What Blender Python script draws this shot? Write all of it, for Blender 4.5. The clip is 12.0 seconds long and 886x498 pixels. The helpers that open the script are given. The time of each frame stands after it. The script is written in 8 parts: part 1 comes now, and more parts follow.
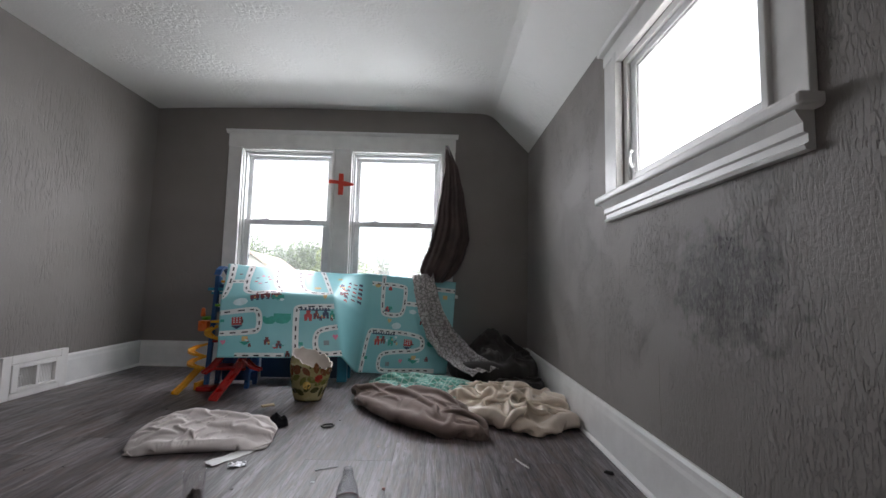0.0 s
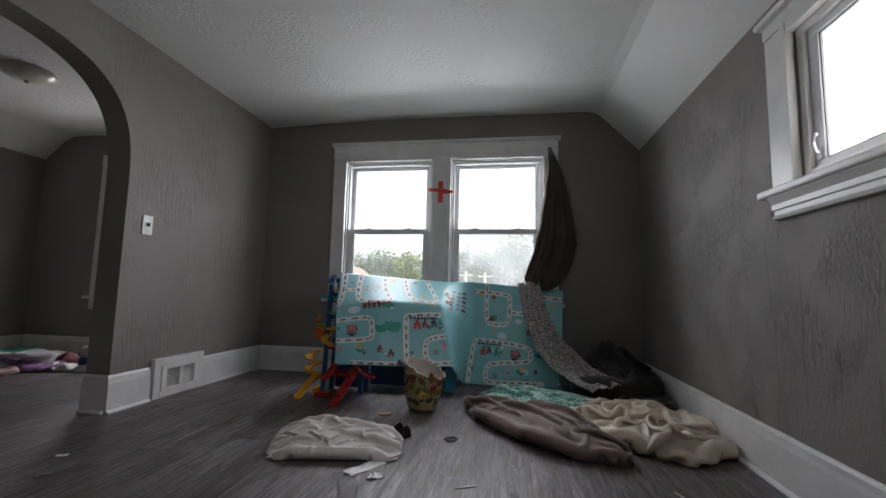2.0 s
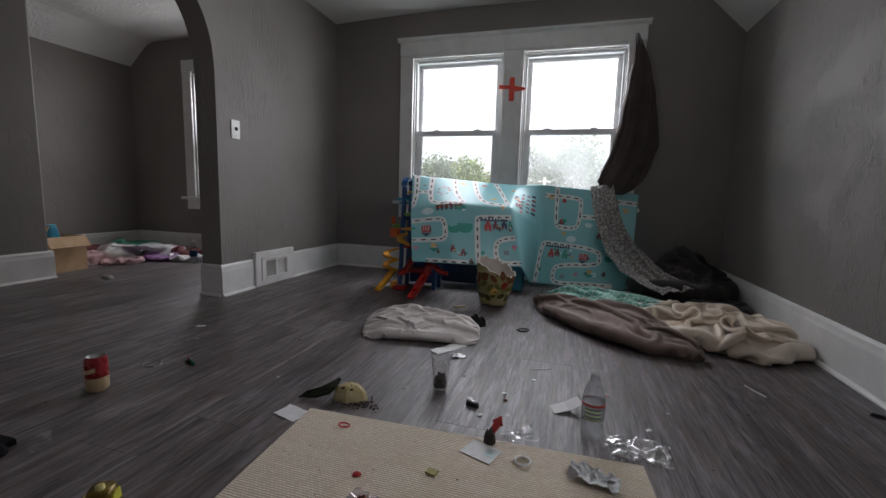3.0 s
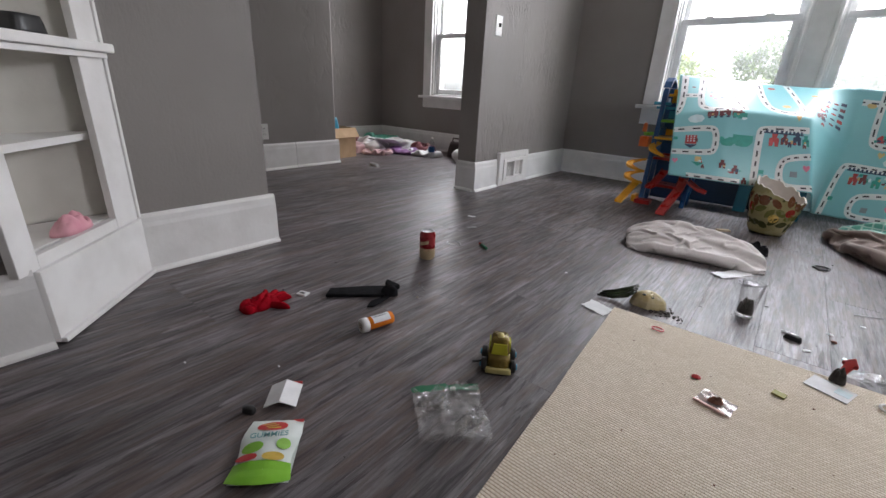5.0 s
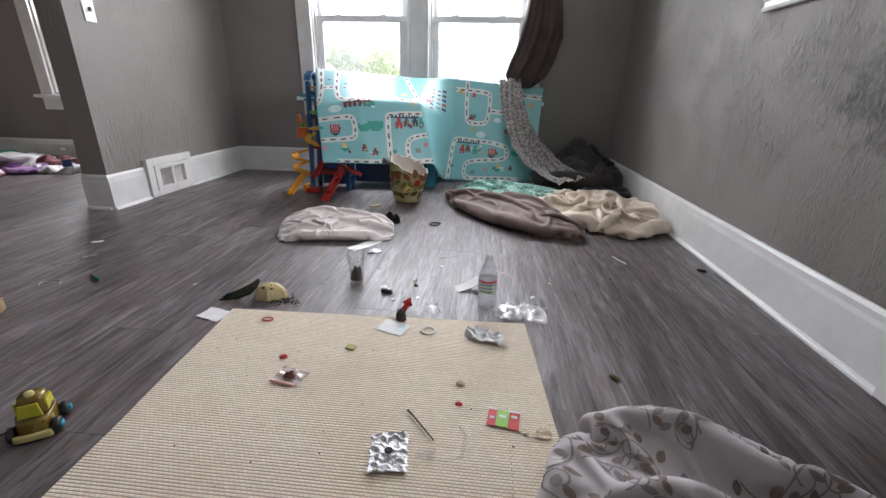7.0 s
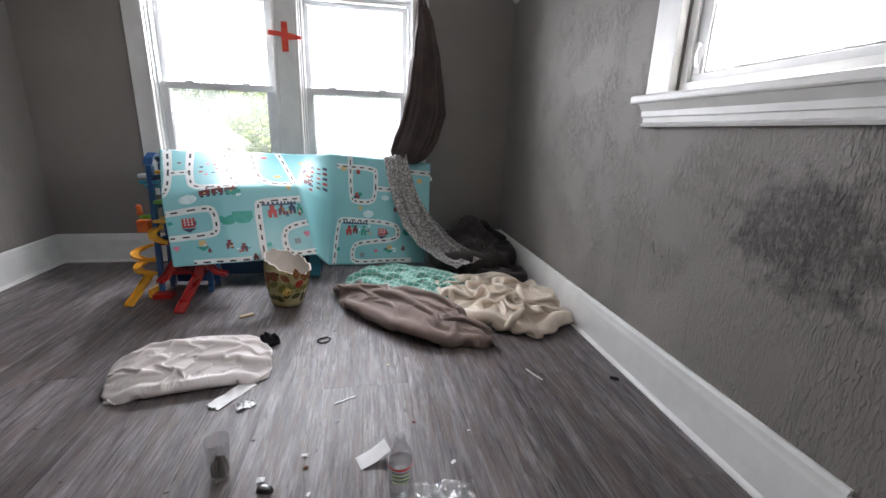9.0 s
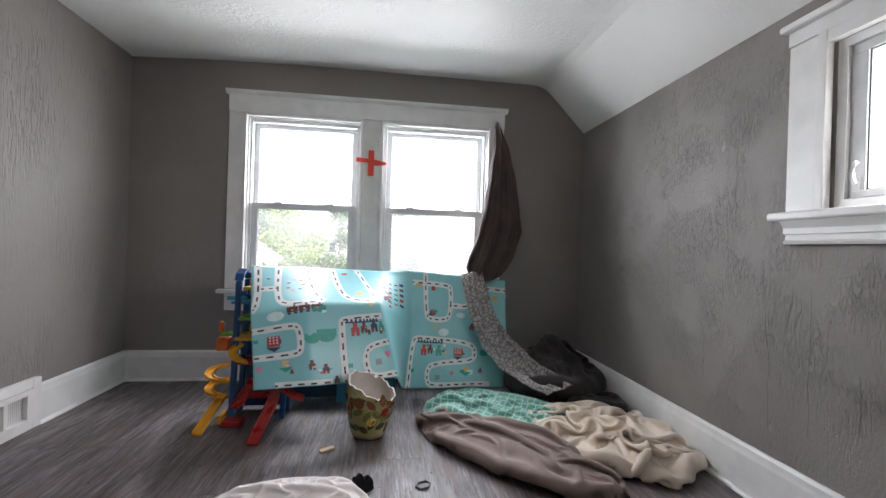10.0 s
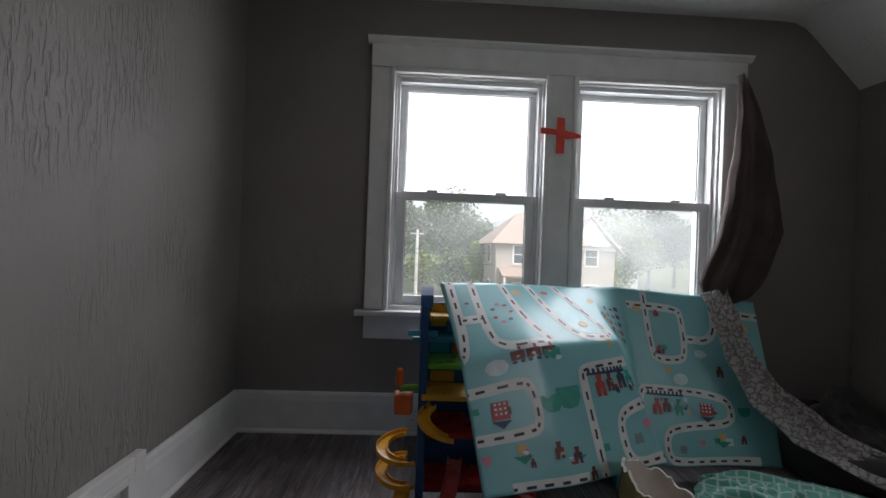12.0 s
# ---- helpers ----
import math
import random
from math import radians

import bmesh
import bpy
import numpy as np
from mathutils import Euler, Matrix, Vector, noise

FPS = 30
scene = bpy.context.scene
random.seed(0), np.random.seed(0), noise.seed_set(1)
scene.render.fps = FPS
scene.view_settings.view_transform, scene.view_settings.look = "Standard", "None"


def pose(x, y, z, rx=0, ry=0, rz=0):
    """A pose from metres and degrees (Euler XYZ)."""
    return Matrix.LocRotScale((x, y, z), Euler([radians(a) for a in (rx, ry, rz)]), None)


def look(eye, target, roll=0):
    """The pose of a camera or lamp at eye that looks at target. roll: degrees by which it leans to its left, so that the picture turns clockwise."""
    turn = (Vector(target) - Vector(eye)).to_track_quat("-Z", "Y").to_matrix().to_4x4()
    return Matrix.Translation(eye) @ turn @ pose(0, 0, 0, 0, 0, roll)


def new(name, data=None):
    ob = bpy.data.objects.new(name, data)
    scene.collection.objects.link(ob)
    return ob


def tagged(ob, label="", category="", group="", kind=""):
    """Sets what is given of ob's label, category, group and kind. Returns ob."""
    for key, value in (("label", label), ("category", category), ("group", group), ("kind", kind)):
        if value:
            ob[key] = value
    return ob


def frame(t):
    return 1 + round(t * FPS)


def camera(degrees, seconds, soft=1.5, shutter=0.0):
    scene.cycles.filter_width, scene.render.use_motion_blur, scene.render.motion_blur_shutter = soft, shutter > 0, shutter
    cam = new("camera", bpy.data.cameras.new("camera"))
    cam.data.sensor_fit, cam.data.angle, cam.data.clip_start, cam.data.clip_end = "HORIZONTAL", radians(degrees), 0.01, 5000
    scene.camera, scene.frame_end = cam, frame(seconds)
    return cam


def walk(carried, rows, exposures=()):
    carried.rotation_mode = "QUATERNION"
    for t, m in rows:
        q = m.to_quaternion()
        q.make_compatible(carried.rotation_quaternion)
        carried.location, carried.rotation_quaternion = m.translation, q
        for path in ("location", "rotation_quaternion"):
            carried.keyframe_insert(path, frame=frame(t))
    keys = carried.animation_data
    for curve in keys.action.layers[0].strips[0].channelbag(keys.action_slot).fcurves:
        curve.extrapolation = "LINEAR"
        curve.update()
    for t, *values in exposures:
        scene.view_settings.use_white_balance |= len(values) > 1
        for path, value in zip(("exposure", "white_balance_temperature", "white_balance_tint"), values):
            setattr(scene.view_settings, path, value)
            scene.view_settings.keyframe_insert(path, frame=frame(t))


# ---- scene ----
cam = camera(93.2, 12.0)
PATH = [
    (0, (0.187, 0.082, 0.72), (0.216, 2.075, 0.89), 1.3),
    (0.5, (0.149, 0.199, 0.743), (0.279, 2.189, 0.903), 1.6),
    (1, (0.037, 0.178, 0.755), (0.064, 2.171, 0.912), 1.9),
    (1.5, (-0.046, 0.171, 0.708), (-0.262, 2.149, 0.905), 1.5),
    (2, (-0.068, 0.165, 0.712), (-0.38, 2.13, 0.915), 1.3),
    (2.5, (-0.105, 0.16, 0.697), (-0.566, 2.106, 0.733), 1.6),
    (2.7, (-0.122, 0.138, 0.694), (-0.636, 2.069, 0.61), 1.8),
    (4.3, (-0.458, -0.092, 0.68), (-1.203, 1.63, -0.014), 3.0),
    (4.5, (-0.509, -0.123, 0.679), (-1.407, 1.523, -0.019), 3.1),
    (5, (-0.563, -0.181, 0.674), (-1.735, 1.275, -0.038), 2.9),
    (5.5, (-0.498, -0.129, 0.688), (-1.713, 1.289, -0.028), 2.6),
    (6, (-0.345, -0.033, 0.715), (-1.31, 1.569, 0.005), 1.9),
    (6.5, (-0.212, 0.008, 0.72), (-0.766, 1.795, 0.014), 1.6),
    (7, (-0.09, 0.01, 0.712), (-0.256, 1.872, 0.002), 1.3),
    (7.2, (-0.047, 0.018, 0.721), (-0.041, 1.888, 0.012), 1.3),
    (8.8, (-0.091, 0.324, 0.973), (0.32, 2.198, 0.408), 1.9),
    (9, (-0.127, 0.385, 0.974), (0.227, 2.279, 0.437), 1.8),
    (9.5, (-0.284, 0.487, 0.941), (-0.026, 2.446, 0.63), 2.0),
    (10, (-0.507, 0.572, 0.962), (-0.25, 2.556, 0.96), 1.8),
    (10.5, (-0.662, 0.746, 0.944), (-0.403, 2.729, 0.962), 1.8),
    (11, (-0.784, 1.077, 0.935), (-0.625, 3.07, 0.933), 1.8),
    (11.5, (-1.014, 1.278, 0.916), (-0.948, 3.277, 0.908), 2.1),
    (12, (-1.32, 1.504, 0.959), (-1.244, 3.503, 0.956), 2.1),
]
EXPOSURE = [(t, 2.2 + e) for t, e in ((0.0, -0.22), (0.5, -0.38), (1.0, -0.5), (1.6, -0.74), (2.0, -0.9), (2.5, -1.0), (2.7, -0.95), (4.3, -0.02), (4.6, 0.15), (5.0, 0.36), (5.5, 0.6), (6.3, 0.75), (7.0, 0.6), (9.0, 0.45), (10.0, 0.28), (11.0, -0.24), (12.0, -1.12))]
walk(cam, [(t, look(eye, target, roll)) for t, eye, target, roll in PATH], EXPOSURE)

# ---- daylight: bright overcast sky, weak wide sun ----
world = bpy.data.worlds.new("overcast_sky")
scene.world = world
world.use_nodes = True
wn, wl = world.node_tree.nodes, world.node_tree.links
sky = wn.new("ShaderNodeTexSky")
sky.sky_type, sky.sun_disc = "NISHITA", False
sky.sun_elevation, sky.sun_rotation = radians(50), radians(150)
sky.air_density, sky.dust_density = 1.0, 4.0
pale = wn.new("ShaderNodeHueSaturation")
pale.inputs["Saturation"].default_value = 0.25
wl.new(sky.outputs[0], pale.inputs["Color"])
wl.new(pale.outputs[0], wn["Background"].inputs["Color"])
wn["Background"].inputs["Strength"].default_value = 0.15
sun = new("sun", bpy.data.lights.new("sun", "SUN"))
sun.data.energy, sun.data.angle, sun.data.color = 1.2, radians(14), (1.0, 0.96, 0.9)
sun.matrix_world = look((3, -4, 8), (0, 0, 0))


def sky_lamp(name, eye, target, width, height, radiance, colour=(0.955, 0.94, 1.0)):
    """The bright overcast sky in a window's opening."""
    d = bpy.data.lights.new(name, "AREA")
    d.shape, d.size, d.size_y = "RECTANGLE", width, height
    d.energy, d.color = radiance * math.pi * width * height, colour
    new(name, d).matrix_world = look(eye, target)


sky_lamp("sky_in_upper_sashes", (-0.652, 4.08, 1.6), (-0.652, 3.08, 1.22), 2.1, 0.7, 4.15, (0.935, 0.94, 1.02))
sky_lamp("sky_in_far_sash", (-3.555, 4.08, 1.6), (-3.555, 3.08, 1.22), 1.0, 0.7, 4.5)
sky_lamp("sky_in_casement", (1.34, 1.42, 1.6), (0.34, 1.42, 1.1), 1.0, 0.75, 4.1)


# ---- materials ----
def material(name, a, b=None, scale=6.0, rough=0.5, metal=0.0, bump=0.0, grain=120.0, stretch=(1, 1, 1), spec=0.5,
             detail=6.0, lo=0.35, hi=0.65, through_light=0.0, alpha=1.0, sheen=0.0, rough_var=0.12):
    """Two colours mixed by noise, with fine relief; scale and grain per metre."""
    m = bpy.data.materials.new(name)
    m.use_nodes = True
    nt = m.node_tree
    n, l = nt.nodes, nt.links
    p = n["Principled BSDF"]
    co = n.new("ShaderNodeTexCoord")
    mp = n.new("ShaderNodeMapping")
    mp.inputs["Scale"].default_value = stretch
    l.new(co.outputs["Object"], mp.inputs["Vector"])
    nz = n.new("ShaderNodeTexNoise")
    nz.inputs["Scale"].default_value, nz.inputs["Detail"].default_value = scale, detail
    l.new(mp.outputs[0], nz.inputs["Vector"])
    ramp = n.new("ShaderNodeValToRGB")
    ramp.color_ramp.elements[0].position, ramp.color_ramp.elements[1].position = lo, hi
    ramp.color_ramp.elements[0].color = (*a, 1)
    ramp.color_ramp.elements[1].color = (*(b or a), 1)
    l.new(nz.outputs["Fac"], ramp.inputs["Fac"])
    l.new(ramp.outputs["Color"], p.inputs["Base Color"])
    rr = n.new("ShaderNodeMapRange")
    rr.inputs["To Min"].default_value, rr.inputs["To Max"].default_value = max(0.02, rough - rough_var), min(1, rough + rough_var)
    l.new(nz.outputs["Fac"], rr.inputs["Value"])
    l.new(rr.outputs[0], p.inputs["Roughness"])
    p.inputs["Metallic"].default_value = metal
    p.inputs["Specular IOR Level"].default_value = spec
    if sheen:
        p.inputs["Sheen Weight"].default_value = sheen
    if through_light:
        p.inputs["Transmission Weight"].default_value = through_light
    if alpha < 1:
        p.inputs["Alpha"].default_value = alpha
    if bump:
        g = n.new("ShaderNodeTexNoise")
        g.inputs["Scale"].default_value, g.inputs["Detail"].default_value = grain, 4.0
        l.new(mp.outputs[0], g.inputs["Vector"])
        bp = n.new("ShaderNodeBump")
        bp.inputs["Strength"].default_value, bp.inputs["Distance"].default_value = 1.0, bump
        l.new(g.outputs["Fac"], bp.inputs["Height"])
        l.new(bp.outputs[0], p.inputs["Normal"])
    return m


def nodes_of(m):
    return m.node_tree.nodes, m.node_tree.links, m.node_tree.nodes["Principled BSDF"]


def plaster(name, a, b, ridge, streak, coarse, relief_shade=None, cut=(0.36, 0.5), fines=0.12, rough_end=None, patches=(0.44, 0.64, 2.6)):
    """Painted plaster: trowel ridges (height ridge in metres) stretched along z by streak, in patches; an optional worn
    patch, its relief's shade put into the colour.
    """
    m = material(name, a, b, scale=1.7, rough=0.62, lo=0.3, hi=0.7)
    n, l, p = nodes_of(m)
    co = n.new("ShaderNodeTexCoord")
    mp = n.new("ShaderNodeMapping")
    mp.inputs["Scale"].default_value = (1, 1, streak)
    l.new(co.outputs["Object"], mp.inputs["Vector"])
    r = n.new("ShaderNodeTexNoise")
    r.inputs["Scale"].default_value, r.inputs["Detail"].default_value, r.inputs["Distortion"].default_value = coarse, 5.0, 0.6
    l.new(mp.outputs[0], r.inputs["Vector"])
    sharp = n.new("ShaderNodeValToRGB")
    sharp.color_ramp.elements[0].position, sharp.color_ramp.elements[1].position = cut
    l.new(r.outputs["Fac"], sharp.inputs["Fac"])
    patch = n.new("ShaderNodeTexNoise")
    patch.inputs["Scale"].default_value, patch.inputs["Detail"].default_value = patches[2], 3.0
    l.new(co.outputs["Object"], patch.inputs["Vector"])
    pr = n.new("ShaderNodeValToRGB")
    pr.color_ramp.elements[0].position, pr.color_ramp.elements[1].position = patches[:2]
    pr.color_ramp.elements[0].color = (0.07, 0.07, 0.07, 1)
    l.new(patch.outputs["Fac"], pr.inputs["Fac"])
    mul = n.new("ShaderNodeMath")
    mul.operation = "MULTIPLY"
    l.new(sharp.outputs["Color"], mul.inputs[0])
    l.new(pr.outputs["Color"], mul.inputs[1])
    if rough_end:
        # trowelled harder towards one end of the wall: (y, strength, y, strength)
        sp = n.new("ShaderNodeSeparateXYZ")
        l.new(co.outputs["Object"], sp.inputs[0])
        rg = n.new("ShaderNodeMapRange")
        for key, val in zip(("From Min", "To Min", "From Max", "To Max"), rough_end):
            rg.inputs[key].default_value = val
        l.new(sp.outputs["Y"], rg.inputs["Value"])
        more = n.new("ShaderNodeMath")
        more.operation = "MULTIPLY"
        l.new(mul.outputs[0], more.inputs[0])
        l.new(rg.outputs[0], more.inputs[1])
        mul = more
    fine = n.new("ShaderNodeTexNoise")
    fine.inputs["Scale"].default_value, fine.inputs["Detail"].default_value = 90.0, 4.0
    l.new(co.outputs["Object"], fine.inputs["Vector"])
    add = n.new("ShaderNodeMath")
    add.operation = "MULTIPLY_ADD"
    add.inputs[1].default_value = fines
    l.new(fine.outputs["Fac"], add.inputs[0])
    l.new(mul.outputs[0], add.inputs[2])
    bp = n.new("ShaderNodeBump")
    bp.inputs["Strength"].default_value, bp.inputs["Distance"].default_value = 1.0, ridge
    l.new(add.outputs[0], bp.inputs["Height"])
    l.new(bp.outputs[0], p.inputs["Normal"])
    # worn patch: the shade of its rough relief is mixed into the base colour
    if relief_shade:
        (cx, cy, cz), (sx, sy, sz), colour = relief_shade
        q = n.new("ShaderNodeMapping")
        q.inputs["Location"].default_value = (-cx / sx, -cy / sy, -cz / sz)
        q.inputs["Scale"].default_value = (1 / sx, 1 / sy, 1 / sz)
        l.new(co.outputs["Object"], q.inputs["Vector"])
        ln = n.new("ShaderNodeVectorMath")
        ln.operation = "LENGTH"
        l.new(q.outputs[0], ln.inputs[0])
        s2 = n.new("ShaderNodeMath")
        s2.operation = "MULTIPLY_ADD"
        s2.inputs[1].default_value = 1.9
        sn = n.new("ShaderNodeTexNoise")
        sn.inputs["Scale"].default_value, sn.inputs["Detail"].default_value = 16.0, 6.0
        l.new(co.outputs["Object"], sn.inputs["Vector"])
        l.new(sn.outputs["Fac"], s2.inputs[0])
        l.new(ln.outputs["Value"], s2.inputs[2])
        edge = n.new("ShaderNodeMapRange")
        edge.inputs["From Min"].default_value, edge.inputs["From Max"].default_value = 1.95, 1.5
        l.new(s2.outputs[0], edge.inputs["Value"])
        speck = n.new("ShaderNodeTexNoise")
        speck.inputs["Scale"].default_value, speck.inputs["Detail"].default_value = 85.0, 3.0
        q2 = n.new("ShaderNodeMapping")
        q2.inputs["Scale"].default_value = (1, 1, 0.6)
        l.new(co.outputs["Object"], q2.inputs["Vector"])
        l.new(q2.outputs[0], speck.inputs["Vector"])
        flecks = n.new("ShaderNodeMapRange")
        flecks.inputs["From Min"].default_value, flecks.inputs["From Max"].default_value = 0.62, 0.46
        flecks.inputs["To Min"].default_value = 0.5
        l.new(speck.outputs["Fac"], flecks.inputs["Value"])
        both = n.new("ShaderNodeMath")
        both.operation = "MULTIPLY"
        l.new(edge.outputs[0], both.inputs[0])
        l.new(flecks.outputs[0], both.inputs[1])
        mix = n.new("ShaderNodeMixRGB")
        mix.inputs["Color2"].default_value = (*colour, 1)
        l.new(both.outputs[0], mix.inputs["Fac"])
        old = p.inputs["Base Color"].links[0].from_socket
        l.new(old, mix.inputs["Color1"])
        l.new(mix.outputs[0], p.inputs["Base Color"])
    return m


GREIGE, GREIGE2 = (0.222, 0.202, 0.19), (0.272, 0.248, 0.234)
M_WALL = plaster("greige_plaster", GREIGE, GREIGE2, 0.0025, 0.15, 80.0, cut=(0.38, 0.5), fines=0.35, rough_end=(1.4, 0.16, 2.5, 1.5))
M_WALL_SMOOTH = plaster("greige_plaster_smooth", GREIGE, GREIGE2, 0.0012, 0.6, 18.0)
M_WALL_ROUGH = plaster("greige_plaster_rough", GREIGE, GREIGE2, 0.0036, 0.2, 135.0, cut=(0.42, 0.5), fines=0.5, patches=(0.42, 0.62, 4.2), rough_end=(0.9, 1.5, 3.3, 0.8),
                       relief_shade=((0.97, 1.23, 0.74), (0.6, 0.25, 0.19), (0.075, 0.068, 0.061)))
M_CEIL = plaster("ceiling_white", (0.74, 0.73, 0.71), (0.8, 0.79, 0.77), 0.003, 1.0, 38.0, cut=(0.4, 0.56), fines=0.3)
M_TRIM = material("trim_white_paint", (0.74, 0.735, 0.72), (0.82, 0.815, 0.8), scale=9, rough=0.38, bump=0.0006, grain=60)
M_TRIM_OLD = material("old_white_paint", (0.7, 0.68, 0.655), (0.8, 0.785, 0.765), scale=9, rough=0.45, bump=0.0008, grain=60, lo=0.25, hi=0.6)
M_SHELF = material("shelf_back_paint", (0.6, 0.58, 0.53), (0.7, 0.68, 0.63), scale=5, rough=0.5, bump=0.0008, grain=50)
M_VINYL = material("window_vinyl", (0.7, 0.71, 0.71), (0.78, 0.79, 0.79), scale=12, rough=0.4)
M_GASKET = material("grey_rubber", (0.16, 0.16, 0.16), (0.22, 0.22, 0.22), scale=20, rough=0.7)
M_DARK = material("vent_shade", (0.02, 0.02, 0.02), (0.035, 0.033, 0.03), scale=20, rough=0.8)
M_METAL = material("grey_metal", (0.4, 0.4, 0.4), (0.5, 0.5, 0.5), scale=30, rough=0.35, metal=1.0)


def glass(name, haze=0.0):
    m = bpy.data.materials.new(name)
    m.use_nodes = True
    n, l, p = nodes_of(m)
    p.inputs["Base Color"].default_value = (1, 1, 1, 1)
    p.inputs["Roughness"].default_value = 0.02
    p.inputs["Transmission Weight"].default_value = 1.0
    p.inputs["IOR"].default_value = 1.02 if haze else 1.45
    tr = n.new("ShaderNodeBsdfTransparent")
    mix = n.new("ShaderNodeMixShader")
    out = n["Material Output"]
    if haze:
        # a dusty film that scatters the daylight and adds the veil of overexposed panes
        df = n.new("ShaderNodeBsdfTranslucent")
        df.inputs["Color"].default_value = (0.9, 0.92, 0.92, 1)
        co = n.new("ShaderNodeTexCoord")
        nz = n.new("ShaderNodeTexNoise")
        nz.inputs["Scale"].default_value, nz.inputs["Detail"].default_value = 3.0, 4.0
        l.new(co.outputs["Object"], nz.inputs["Vector"])
        mr = n.new("ShaderNodeMapRange")
        mr.inputs["From Min"].default_value, mr.inputs["From Max"].default_value = 0.3, 0.75
        mr.inputs["To Min"].default_value, mr.inputs["To Max"].default_value = haze * 0.4, haze
        l.new(nz.outputs["Fac"], mr.inputs["Value"])
        l.new(mr.outputs[0], mix.inputs["Fac"])
        l.new(tr.outputs[0], mix.inputs[1])
        l.new(df.outputs[0], mix.inputs[2])
    else:
        gl = n.new("ShaderNodeBsdfGlossy")
        gl.inputs["Roughness"].default_value = 0.03
        mix.inputs["Fac"].default_value = 0.05
        l.new(tr.outputs[0], mix.inputs[1])
        l.new(gl.outputs[0], mix.inputs[2])
    l.new(mix.outputs[0], out.inputs["Surface"])
    return m


M_PANE = glass("window_pane_clear")
M_PANE_DUST_VEIL = glass("window_pane_dusty_veil", 0.085)
M_PANE_HAZE = glass("window_pane_hazy", 0.24)


def plank_material():
    m = bpy.data.materials.new("grey_vinyl_plank")
    m.use_nodes = True
    n, l, p = nodes_of(m)
    co = n.new("ShaderNodeTexCoord")
    info = n.new("ShaderNodeObjectInfo")
    sh = n.new("ShaderNodeVectorMath")
    sh.operation = "SCALE"
    sh.inputs[0].default_value = (13.0, 29.0, 7.0)
    l.new(info.outputs["Random"], sh.inputs["Scale"])
    ad = n.new("ShaderNodeVectorMath")
    l.new(co.outputs["Object"], ad.inputs[0])
    l.new(sh.outputs[0], ad.inputs[1])

    def streaks(scale, stretch, lo, hi, detail=8.0, dist=0.4):
        mp = n.new("ShaderNodeMapping")
        mp.inputs["Scale"].default_value = (1, stretch, 1)
        l.new(ad.outputs[0], mp.inputs["Vector"])
        t = n.new("ShaderNodeTexNoise")
        t.inputs["Scale"].default_value, t.inputs["Detail"].default_value = scale, detail
        t.inputs["Roughness"].default_value, t.inputs["Distortion"].default_value = 0.65, dist
        l.new(mp.outputs[0], t.inputs["Vector"])
        r = n.new("ShaderNodeMapRange")
        r.inputs["From Min"].default_value, r.inputs["From Max"].default_value = lo, hi
        l.new(t.outputs["Fac"], r.inputs["Value"])
        return r.outputs[0]

    broad = streaks(20.0, 0.1, 0.36, 0.66)
    fine = streaks(120.0, 0.06, 0.38, 0.62)
    dark = streaks(48.0, 0.085, 0.55, 0.62, dist=1.2)
    c1 = n.new("ShaderNodeMixRGB")
    c1.inputs["Color1"].default_value, c1.inputs["Color2"].default_value = (0.104, 0.092, 0.095, 1), (0.36, 0.335, 0.347, 1)
    l.new(broad, c1.inputs["Fac"])
    c2 = n.new("ShaderNodeMixRGB")
    c2.blend_type, c2.inputs["Color2"].default_value = "MULTIPLY", (0.52, 0.505, 0.505, 1)
    l.new(fine, c2.inputs["Fac"])
    l.new(c1.outputs[0], c2.inputs["Color1"])
    c3 = n.new("ShaderNodeMixRGB")
    c3.inputs["Color2"].default_value = (0.034, 0.03, 0.03, 1)
    df = n.new("ShaderNodeMath")
    df.operation = "MULTIPLY"
    df.inputs[1].default_value = 0.75
    l.new(dark, df.inputs[0])
    l.new(df.outputs[0], c3.inputs["Fac"])
    l.new(c2.outputs[0], c3.inputs["Color1"])
    patchy = streaks(7.0, 0.3, 0.35, 0.7, dist=0.8)
    c5 = n.new("ShaderNodeMixRGB")
    c5.blend_type, c5.inputs["Color2"].default_value = "MULTIPLY", (0.46, 0.44, 0.445, 1)
    l.new(patchy, c5.inputs["Fac"])
    l.new(c3.outputs[0], c5.inputs["Color1"])
    worn = streaks(17.0, 0.2, 0.47, 0.6, dist=1.5)
    wf = n.new("ShaderNodeMath")
    wf.operation = "MULTIPLY"
    wf.inputs[1].default_value = 0.55
    l.new(worn, wf.inputs[0])
    c6 = n.new("ShaderNodeMixRGB")
    c6.inputs["Color2"].default_value = (0.125, 0.083, 0.064, 1)
    l.new(wf.outputs[0], c6.inputs["Fac"])
    l.new(c5.outputs[0], c6.inputs["Color1"])
    tone = n.new("ShaderNodeMapRange")
    tone.inputs["To Min"].default_value, tone.inputs["To Max"].default_value = 0.86, 1.14
    l.new(info.outputs["Random"], tone.inputs["Value"])
    c4 = n.new("ShaderNodeVectorMath")
    c4.operation = "SCALE"
    l.new(c6.outputs[0], c4.inputs[0])
    l.new(tone.outputs[0], c4.inputs["Scale"])
    l.new(c4.outputs[0], p.inputs["Base Color"])
    rr = n.new("ShaderNodeMapRange")
    rr.inputs["To Min"].default_value, rr.inputs["To Max"].default_value = 0.34, 0.52
    l.new(fine, rr.inputs["Value"])
    l.new(rr.outputs[0], p.inputs["Roughness"])
    bp = n.new("ShaderNodeBump")
    bp.inputs["Strength"].default_value, bp.inputs["Distance"].default_value = 0.5, 0.0009
    l.new(fine, bp.inputs["Height"])
    l.new(bp.outputs[0], p.inputs["Normal"])
    return m


